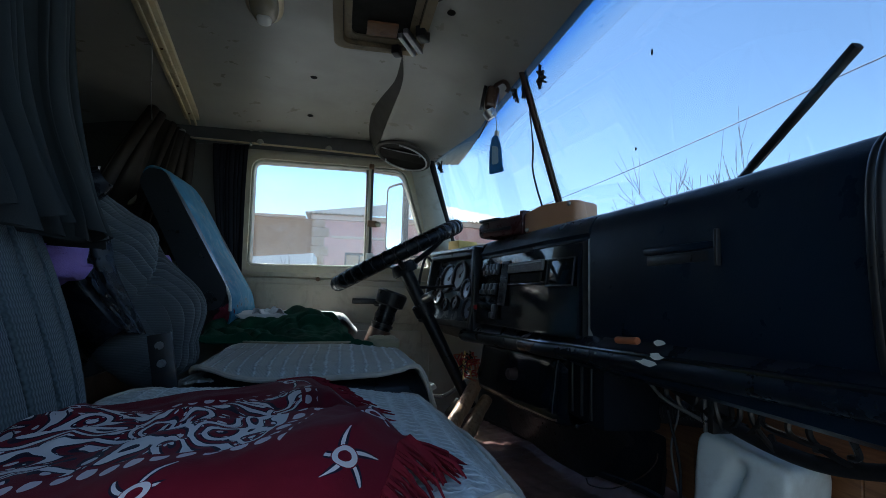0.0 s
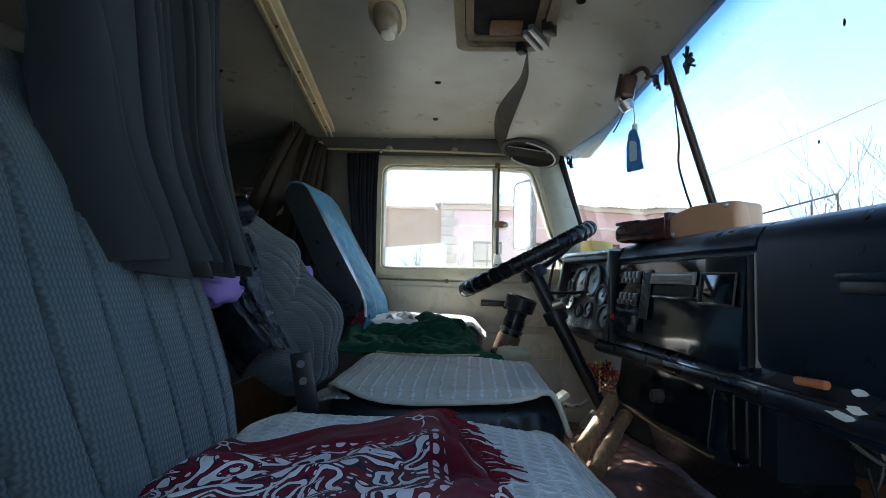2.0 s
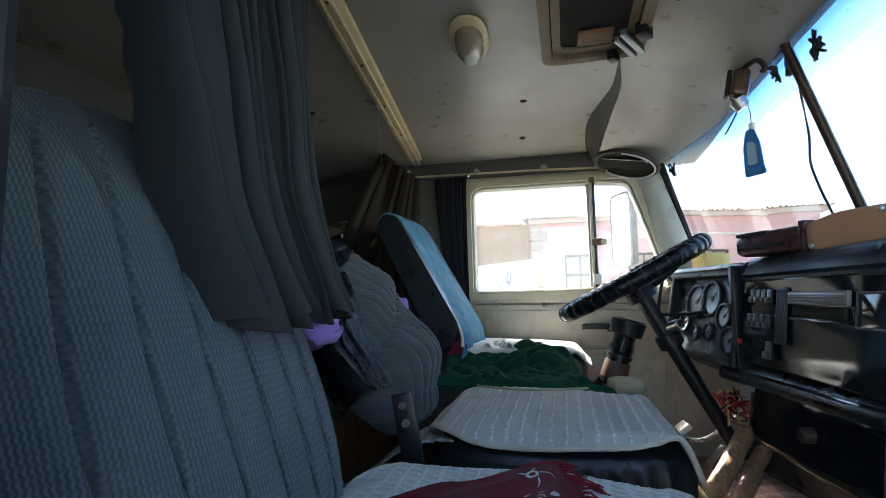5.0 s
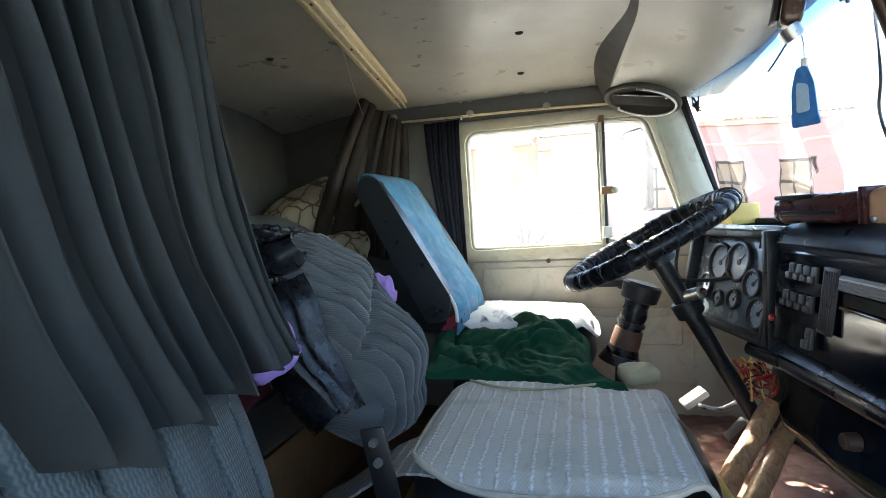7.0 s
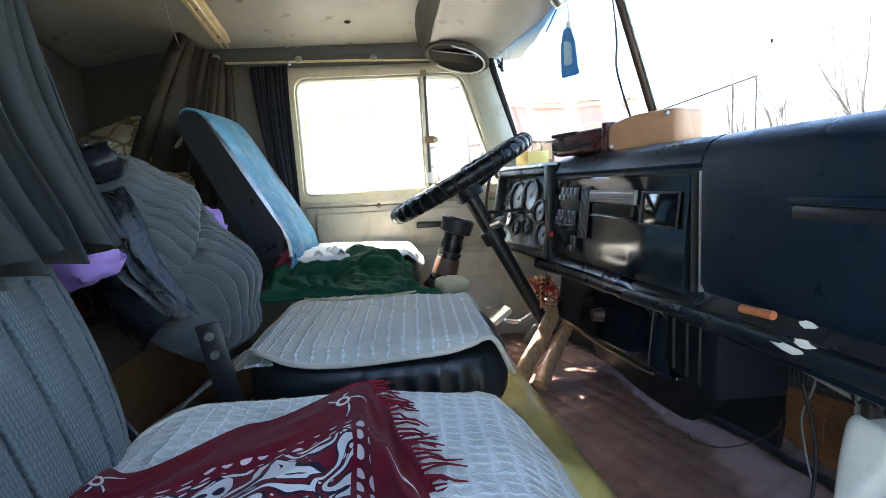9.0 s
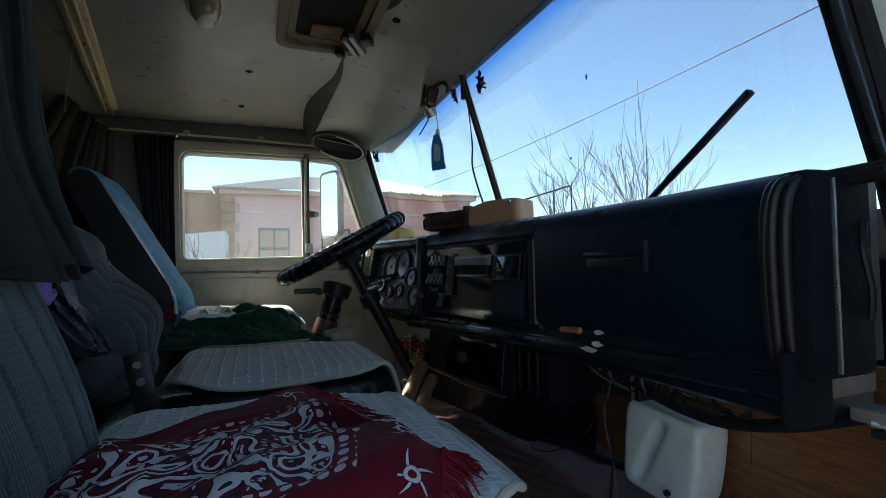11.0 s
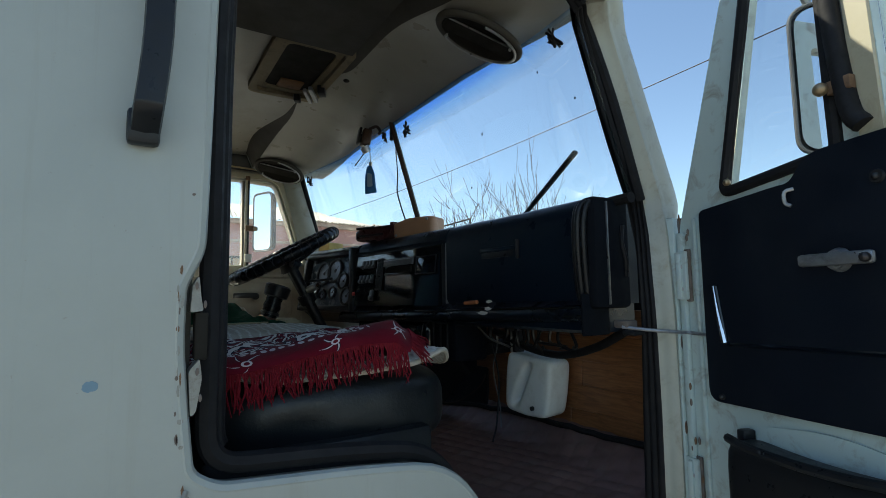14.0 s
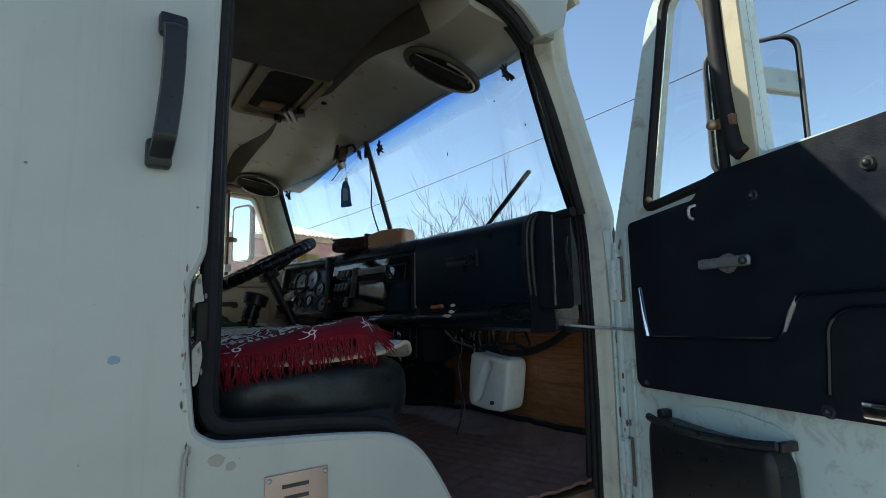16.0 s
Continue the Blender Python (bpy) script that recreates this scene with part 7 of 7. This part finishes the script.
def far_y(u):
    for (a, ya), (b_, yb) in zip(FAR, FAR[1:]):
        if u <= b_:
            return ya + (yb - ya) * sstep(a, b_, u)
    return FAR[-1][1]


def edge_z(u):
    return 1.772 + 0.034 * sstep(0.05, 0.85, u)


def scarf_f(u, v):
    x = 0.200 + 0.405 * u + 0.012 * math.sin(5 * v) * u - 0.040 * u * sstep(0.5, 0.0, v)
    wr = 0.008 * math.sin(13 * u + 6 * v + 3 * nz(u, v, 0, 3)) + 0.010 * nz(u, v, 2, 5) + 0.006 * math.sin(21 * v - 9 * u) + 0.005 * (1 - 2.2 * abs(nz(u, v, 9, 11)))
    crest = 0.024 + 0.006 * sstep(0.4, 0.9, u)
    if v < 0.2:
        t = v / 0.2
        y = 0.128 + 0.060 * t ** 2 + 0.006 * math.sin(19 * u)
        z = edge_z(u) + crest * math.sin(t * math.pi / 2) + wr * 0.5 * t
    else:
        t = (v - 0.2) / 0.8
        y = 0.188 + (far_y(u) - 0.188) * t
        top = edge_z(u) + crest + 0.5 * wr
        low = 1.796 + max(-0.004, (wr + 0.006 * math.sin(17 * u + 8 * v)) * (1 - t ** 4) + 0.004 * (1 - t))
        z = low + (top - low) * sstep(0.55, 0.0, t)
    z -= 0.020 * sstep(0.90, 1.0, u) + 0.014 * sstep(0.10, 0.0, u) * sstep(0.0, 0.3, v)
    return (x, y, z)


part("cloth", sheet(scarf_f, 110, 110, 0.004, True), "scarf", sc, smooth=70)
fr, rnd = B(), random.Random(21)


def tassel(p, d, L):
    p, d = Vector(p), Vector(d).normalized()
    pts = [p + d * L * t + Vector((rnd.uniform(-1, 1), rnd.uniform(-1, 1), 0)) * 0.008 * t - Vector((0, 0, 0.012 * t * t)) for t in (0, 0.35, 0.7, 1.0)]
    tube(fr, pts, [0.0020, 0.0014, 0.0015, 0.0008], 4)


for i in range(190):
    u = 0.01 + 0.97 * i / 189
    tassel(scarf_f(u, 0.0), (rnd.uniform(-0.3, 0.3), -0.22, -1), rnd.uniform(0.028, 0.050))
for i in range(70):
    v = 0.04 + 0.5 * i / 69
    tassel(scarf_f(1.0, v), (1, rnd.uniform(-0.5, 0.5), -0.7 if v < 0.3 else -0.25), rnd.uniform(0.03, 0.05))
for i in range(60):
    u = 0.62 + 0.38 * i / 59
    tassel(scarf_f(u, 1.0), (0.9, 0.35 + rnd.uniform(-0.4, 0.4), 0.05), rnd.uniform(0.025, 0.045))
tagged(part("fringe", fr, "fringe", sc, "knotted crimson fringe"), kind="stuff")

# ---- bunk behind the seats ----
bk = thing("bunk", (-0.45, 1.1, FLOOR), "sleeper bunk with dark base and grey-green mattress", "bunk")
part("base", box(B(), X_BACK + 0.01, -0.17, 0.08, 2.17, FLOOR - 0.01, 1.80, 0.02), "lining", bk, "dark bunk base")
part("front_board", box(B(), -0.168, -0.155, 0.70, 1.75, FLOOR, 1.68, 0.003), "brown_board", bk, "varnished brown board below the bunk")
part("mattress", softbox((0.26, 1.03, 0.06), 6, (12, 40, 8), lambda a, b, c, p: (p.x, p.y, p.z + 0.01 * nz(p.x, p.y, 0, 5)), Matrix.Translation((-0.46, 1.13, 1.86))), "board", bk)
alone("folded_mattress", softbox((0.12, 0.40, 0.20), 4, (12, 30, 20), lambda a, b, c, p: (p.x, p.y, p.z - 0.05 * (b > 0) * b * b + 0.01 * nz(p.y, p.z, 0, 6)), Matrix.Translation((-0.42, 1.42, 2.03)) @ pose(0, 0, 0, 0, -14, 0)), "board", "grey-green folded mattress propped on the bunk", "mattress")
def pillow(name, at, half, rot, mat, label, cat="pillow"):
    return alone(name, softbox(half, 2.6, (22, 22, 10), lambda a, b, c, p: (p.x, p.y, p.z * (1 - 0.5 * max(abs(a), abs(b)) ** 3) + 0.012 * nz(a, b, c, 2)), Matrix.Translation(at) @ pose(0, 0, 0, *rot)), mat, label, cat, "bedding" if cat == "pillow" else "", smooth=70)


pillow("pillow", (-0.52, 1.95, 2.25), (0.24, 0.16, 0.085), (35, -30, 30), "floral", "beige floral pillow propped in the sleeper")
pillow("pillow", (-0.33, 1.75, 2.07), (0.16, 0.13, 0.07), (30, -20, 10), "floral", "beige floral cushion behind the driver seat")
pillow("lilac_cushion", (-0.005, 0.825, 2.000), (0.080, 0.10, 0.060), (0, 30, 10), "lilac", "fluffy lilac cushion squeezed between the seats", "cushion")
pillow("lilac_cushion", (-0.022, 1.448, 1.985), (0.050, 0.05, 0.060), (0, 10, 0), "lilac", "fluffy lilac cushion behind the middle seat", "cushion")
alone("maroon_blanket", softbox((0.07, 0.15, 0.025), 4, (12, 16, 6), lambda a, b, c, p: (p.x, p.y, p.z + 0.012 * nz(a, b, c, 2)), Matrix.Translation((-0.14, 0.86, 1.875))), "maroon_cloth", "folded maroon blanket on the bunk edge", "blanket")

# ---- curtains ----
def pleat(t, n, ph=0.0):
    k = 0.45 if n > 4 else 1.0
    q = t * n * math.tau + ph + k * (1.6 * math.sin(t * 5 + ph) + 0.8 * math.sin(t * 13 + 2 * ph))
    return 1.0 - 2.0 * abs(math.sin(q)) ** 0.75


def drape(left, right, n, amp, mat, label, name="curtain", nu=420, nv=60, ph=0.0):
    def f(u, v):
        a, b_ = smooth_pts(left, v), smooth_pts(right, v)
        p = a.lerp(b_, u)
        d = (b_ - a).normalized()
        nrm = Vector((0, 0, 1)).cross(d)
        nrm = Vector((nrm.x, nrm.y, 0)).normalized()
        w = (pleat(u, n, ph + 0.5 * math.sin(2.2 * v)) + 0.22 * nz(u, 0.4 * v, ph, 9)) * amp * (0.75 + 0.35 * v) * (0.85 + 0.3 * abs(math.sin(7 * u + ph)))
        return p + nrm * w + d * 0.25 * amp * math.cos(u * n * math.tau * 2) + Vector((0, 0, 0.012 * math.sin(u * n * math.tau + 1) * v))
    return alone(name, sheet(f, nu, nv, 0.003), mat, label, "curtain", "cab curtains", smooth=70)


drape([(0.10, 0.25, 2.70), (0.09, 0.30, 2.42), (0.10, 0.350, 2.18), (0.145, 0.375, 2.012)],
      [(0.045, 0.66, 2.70), (0.045, 0.685, 2.45), (0.05, 0.715, 2.20), (0.095, 0.752, 2.016)], 4.6, 0.054, "curtain", "dark grey pleated curtain hanging over the passenger backrest")
drape([(-0.28, 2.0, 2.70), (-0.36, 1.90, 2.45), (-0.42, 1.82, 2.2), (-0.44, 1.80, 2.05)],
      [(-0.155, 2.165, 2.60), (-0.15, 2.165, 2.42), (-0.16, 2.16, 2.2), (-0.17, 2.15, 2.05)], 3.5, 0.024, "brown_curtain", "brown-grey curtain gathered behind the driver seat", ph=2.0)
drape([(-0.065, 2.155, 2.595), (-0.05, 2.15, 2.4), (-0.01, 2.15, 2.1), (0.0, 2.15, 1.94)],
      [(0.085, 2.16, 2.60), (0.085, 2.155, 2.4), (0.09, 2.155, 2.1), (0.095, 2.155, 1.94)], 3.5, 0.012, "navy_curtain", "narrow navy curtain beside the driver window", ph=4.0)
cr = thing("curtain_rod", (0.4, 2.165, 2.6), "thin brass curtain rod above the driver window", "curtain rod")
part("rod", tube(B(), [(-0.20, 2.163, 2.618), (0.40, 2.163, 2.61), (0.95, 2.163, 2.592)], 0.005, 8), "track", cr)
part("bracket", ball(B(), (-0.19, 2.165, 2.618), 0.010, seg=10), "chrome", cr)
part("bracket", ball(B(), (0.095, 2.16, 2.608), 0.010, seg=10), "chrome", cr)
tr = thing("curtain_track", (-0.08, 1.2, 2.7), "cream curtain track screwed to the ceiling", "curtain track")
ta, tb = Vector((0.135, 0.15, 2.700)), Vector((-0.153, 2.165, 2.690))
tm = frame_of((ta + tb) / 2, tb - ta, (0, 0, 1))
TL = (tb - ta).length / 2
part("board", box(B(), -TL, TL, -0.030, 0.030, -0.006, 0.014, 0.003, 2, tm), "track", tr)
part("rail", box(B(), -TL, TL, -0.014, -0.006, -0.016, -0.005, 0.002, 2, tm), "track", tr)
part("rail", box(B(), -TL, TL, 0.010, 0.018, -0.014, -0.005, 0.002, 2, tm), "track", tr)
for k in range(7):
    part("screw", ball(B(), tm @ Vector((-TL + 0.1 + 0.3 * k, 0.002, -0.006)), 0.005, seg=8), "rust", tr)
alone("pull_string", tube(B(), [(-0.065, 1.40, 2.685), (-0.17, 1.70, 2.65), (-0.25, 1.95, 2.62)], 0.002, 6), "steel", "thin cord from the ceiling track to the gathered curtain", "cord")

# ---- overhead ----
lamp = thing("ceiling_lamp", (0.30, 1.22, 2.72), "oval yellowed ceiling lamp with a pale rim", "lamp")
lm = Matrix.Translation((0.300, 1.125, 2.712)) @ pose(0, 0, 0, 0, 0, 5)
part("rim", softbox((0.050, 0.118, 0.012), 2.4, (14, 20, 4), None, lm), "track", lamp)
part("lens", softbox((0.038, 0.085, 0.030), 2.3, (14, 20, 8), None, lm @ Matrix.Translation((0, 0, -0.012))), "lens", lamp)
part("bulb_cover", softbox((0.020, 0.032, 0.012), 2.5, (8, 10, 4), None, lm @ Matrix.Translation((0, 0.03, -0.036))), "cap_white", lamp)

ht = thing("roof_hatch", (0.62, 1.08, 2.74), "roof hatch with a grimy brown frame and steel latch", "hatch")
HC = Vector((0.615, 1.065, 2.722))
hl = rounded([(-0.135, -0.25), (0.135, -0.25), (0.135, 0.25), (-0.135, 0.25)], 0.045, 6)
hi = [(p[0] * 0.80, p[1] * 0.88) for p in hl]
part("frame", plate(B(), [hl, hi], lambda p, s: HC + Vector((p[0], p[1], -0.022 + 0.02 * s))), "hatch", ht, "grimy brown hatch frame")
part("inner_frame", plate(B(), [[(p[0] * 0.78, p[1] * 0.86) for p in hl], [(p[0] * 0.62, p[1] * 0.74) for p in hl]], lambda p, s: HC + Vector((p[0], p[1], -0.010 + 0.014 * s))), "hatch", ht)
part("lining", plate(B(), [[(p[0] * 0.84, p[1] * 0.9) for p in hl]], lambda p, s: HC + Vector((p[0], p[1], -0.003 + 0.004 * s))), "near_black", ht, "dark hatch lining")
part("rust_patch", box(B(), 0.575, 0.665, 1.16, 1.235, 2.708, 2.716, 0.003), "patch", ht, "rust-orange patch in the hatch")
la = part("latch_arm", box(box(B(), -0.075, 0.055, -0.022, -0.006, -0.008, 0.008, 0.002, 2, pose(0.705, 1.22, 2.69, 0, 0, 62)), -0.055, 0.065, 0.004, 0.018, -0.008, 0.008, 0.002, 2, pose(0.705, 1.22, 2.69, 0, 0, 62)), "handle", ht, "worn steel latch arm")
part("latch_block", box(B(), -0.025, 0.025, -0.014, 0.014, -0.016, 0.016, 0.003, 2, pose(0.735, 1.165, 2.695, 0, 0, 62)), "plastic", la)
part("latch_block", box(B(), -0.018, 0.018, -0.012, 0.012, -0.014, 0.014, 0.003, 2, pose(0.672, 1.285, 2.695, 0, 0, 62)), "plastic", la)


def speaker(c, nrm, label):
    t = thing("speaker", c, label, "speaker", "overhead speakers")
    m = frame_of(c, Vector((0, 1, 0)).cross(Vector(nrm)), nrm)
    def oval(k, z, a0=0.0, a1=math.tau, n=48):
        return [m @ Vector((k * 0.115 * math.cos(a), k * 0.085 * math.sin(a), z)) for a in [a0 + (a1 - a0) * i / n for i in range(n + (a1 - a0 < 6.2))]]
    part("collar", tube(B(), oval(1.06, 0.004), 0.010, 10, True), "dark_vinyl", t, "padded dark collar")
    part("ring", tube(B(), oval(0.99, 0.015, 0.9, 5.0), 0.0038, 8), "steel", t, "pale bent speaker ring")
    part("cone", sheet(lambda u, v: m @ Vector(((0.2 + 0.78 * v) * 0.115 * math.cos(math.tau * u), (0.2 + 0.78 * v) * 0.085 * math.sin(math.tau * u), -0.016 + 0.022 * v)), 40, 10, 0.003), "near_black", t, "dark speaker cone")
    part("dust_cap", softbox((0.030, 0.024, 0.012), 2.0, (10, 10, 6), None, m @ Matrix.Translation((0, 0, -0.012))), "near_black", t)
    part("board", box(B(), -0.104, 0.104, -0.030, 0.026, 0.004, 0.010, 0.003, 2, m @ pose(0, 0, 0, 4, 0, 12)), "near_black", t, "dark board fixed across the cone")
    part("board_edge", box(B(), -0.100, 0.100, -0.0325, -0.030, 0.006, 0.011, 0.001, 2, m @ pose(0, 0, 0, 4, 0, 12)), "steel", t)
    for q in (-0.07, 0.07):
        part("screw", ball(B(), m @ Vector((q, 0.055 * (1 if q > 0 else -1), 0.016)), 0.0045, seg=8), "steel", t)
    return t


speaker(Vector((0.785, 2.03, 2.578)), (-0.25, -0.32, -0.91), "oval speaker with a pale bent ring under the driver-side roof edge")
speaker(Vector((0.905, 0.350, 2.585)), (-0.25, 0.20, -0.94), "oval speaker with a pale ring under the passenger-side roof edge")
for x, y, z in ((0.80, 1.07, front_z(0.80, 1.07)), (0.40, 1.63, ceil_z(0.40, 1.63)), (0.365, 2.0, ceil_z(0.365, 2.0)), (-0.373, 1.527, ceil_z(-0.373, 1.527)), (0.46, 0.47, ceil_z(0.46, 0.47))):
    alone("headliner_button", ball(B(), (x, y, z - 0.002), 0.013, 0.013, 0.006, 12), "near_black", "small dark headliner button", "button", "headliner buttons")

# rear-view bracket, freshener and lead
hg = thing("dash_camera", (0.99, 1.36, 2.65), "small brown and black device hanging from the roof edge", "device")
part("plate", box(B(), -0.006, 0.006, -0.022, 0.022, -0.055, 0.055, 0.004, 2, pose(0.985, 1.385, 2.635, 0, 10, -10)), "plastic", hg)
part("body", softbox((0.022, 0.030, 0.040), 5, (8, 8, 8), None, pose(1.0, 1.35, 2.60, 0, 10, -10)), "brown_glass", hg)
part("lens_block", cyl(B(), (0.985, 1.335, 2.555), (1.0, 1.335, 2.53), 0.022, 0.020, 18, 0.003), "steel", hg)
part("hook", tube(B(), smooth_path([(1.0, 1.31, 2.63), (1.02, 1.28, 2.635), (1.035, 1.275, 2.615), (1.03, 1.28, 2.60)], 5), 0.007, 8), "boot", hg)
part("stub", tube(B(), smooth_path([(0.99, 1.345, 2.53), (0.985, 1.40, 2.505), (0.98, 1.43, 2.49)], 4), 0.0025, 6), "plastic", hg)
fg = thing("air_freshener", (1.02, 1.345, 2.35), "blue bottle-shaped card air freshener on a string", "air freshener")
fl = rounded([(-0.030, 0.0), (0.036, 0.0), (0.030, 0.02), (0.026, 0.085), (0.012, 0.125), (-0.012, 0.125), (-0.026, 0.08), (-0.030, 0.02)], 0.008, 3)
FM = pose(1.02, 1.345, 2.348, 4, 0, -62)
part("card", plate(B(), [fl], lambda p, s: FM @ Vector((p[0], 0.0035 * (s - 0.5), p[1]))), "blue_tag", fg)
part("print", plate(B(), [rounded([(-0.016, 0.03), (0.014, 0.03), (0.014, 0.085), (-0.012, 0.095)], 0.008, 3)], lambda p, s: FM @ Vector((p[0], 0.006 * (s - 0.5), p[1]))), "pale_blue", fg, "pale blue printed patch")
part("string", tube(B(), [(1.02, 1.345, 2.47), (1.018, 1.343, 2.52), (1.01, 1.34, 2.55)], 0.0015, 6), "steel", fg)
part("cap", tube(B(), [(1.02, 1.345, 2.468), (1.02, 1.345, 2.49)], 0.008, 8), "cap_white", fg)
ld = alone("power_lead", tube(B(), smooth_path([(1.075, 1.25, 2.655), (1.095, 1.245, 2.58), (1.11, 1.262, 2.50), (1.125, 1.285, 2.42), (1.13, 1.30, 2.36), (1.14, 1.285, 2.29), (1.15, 1.255, 2.215), (1.16, 1.24, 2.145)], 8), 0.0032, 6), "plastic", "thin black power lead hanging down the windscreen post", "cable")
part("plug", box(B(), -0.008, 0.008, -0.01, 0.01, -0.035, 0.035, 0.003, 2, pose(1.083, 1.25, 2.61, 12, 0, 0)), "ink", ld)


def sticker(y, z, seed):
    q = random.Random(seed)
    t = thing("windscreen_sticker", (ws_x(y, z) - 0.01, y, z), "small black scroll-shaped sticker on the windscreen", "sticker", "windscreen stickers")
    for k in range(4):
        pts = [(q.uniform(-0.03, 0.03), q.uniform(-0.03, 0.03)) for _ in range(4)]
        part("stroke", tube(B(), smooth_path([(ws_x(y + a, z + b_) - 0.009, y + a, z + b_) for a, b_ in pts], 6), 0.0035, 5), "ink", t)


for k, (y, z) in enumerate(((1.30, 2.60), (1.11, 2.585), (0.22, 2.56), (2.08, 2.55))):
    sticker(y, z, k)

# ---- on the dashboard ----
CAa, CAb = Vector((1.035, 1.485, 2.138)), Vector((1.218, 1.07, 2.138))
cm = frame_of((CAa + CAb) / 2, CAb - CAa, (0, 0, 1))
cs = thing("leather_case", (CAa + CAb) / 2, "long maroon and tan leather case lying on the dashboard", "case")
part("maroon_end", softbox((0.115, 0.050, 0.032), 5, (16, 10, 10), lambda a, b, c, p: (p.x, p.y, p.z + 0.006 * (c > 0) * a + 0.004 * nz(a, b, c, 2)), cm @ Matrix.Translation((-0.118, 0, 0.032))), "maroon", cs, "glossy maroon leather half")
part("tan_end", softbox((0.108, 0.052, 0.042), 9, (16, 10, 10), lambda a, b, c, p: (p.x, p.y, p.z - 0.014 * (c > 0) * sstep(0.1, 1.0, -a)), cm @ Matrix.Translation((0.110, 0, 0.041))), "tan", cs, "smooth tan leather half")
for k in (0.0, 0.010):
    part("strap", box(B(), -0.008 + k, -0.001 + k, -0.054, 0.054, 0.0, 0.075, 0.003, 2, cm), "maroon", cs)
part("flap", box(B(), -0.215, -0.11, -0.050, 0.045, 0.055, 0.066, 0.004, 2, cm), "plastic", cs)
part("side_strip", box(B(), -0.19, -0.05, -0.058, -0.048, 0.020, 0.030, 0.003, 2, cm), "plastic", cs)
part("stud", ball(B(), cm @ Vector((0.19, -0.053, 0.070)), 0.007, seg=10), "steel", cs)
part("stud", ball(B(), cm @ Vector((0.025, -0.053, 0.010)), 0.007, seg=10), "steel", cs)
yb = alone("yellow_carton", box(B(), -0.055, 0.055, -0.04, 0.04, -0.035, 0.035, 0.003, 2, pose(1.075, 2.02, 2.155, 0, 0, 25)), "yellow", "small yellow carton on the dashboard shelf", "carton")

# wiper outside the windscreen
wi = thing("wiper", (1.27, 0.56, 2.13), "black windscreen wiper parked slanting on the glass", "wiper")
wa, wb = Vector((1.278, 0.650, 2.140)), Vector((1.255, 0.352, 2.312))
part("arm", tube(B(), [wa, wa.lerp(wb, 0.5), wa.lerp(wb, 0.62)], [0.008, 0.007, 0.005], 8), "dark_steel", wi)
part("blade", box(B(), -0.125, 0.125, -0.006, 0.006, -0.008, 0.008, 0.003, 2, frame_of(wa.lerp(wb, 0.66), wb - wa, (1, 0, 0))), "rubber", wi)
for k, (y, z) in enumerate(((0.645, 2.435), (0.20, 2.40), (0.78, 2.28), (0.33, 2.52))):
    alone("glass_chip", ball(B(), (ws_x(y, z) - 0.006, y, z), 0.0015, 0.003, 0.004 if k else 0.007, 8), "ink", "tiny dark chip on the windscreen", "chip", "windscreen chips")
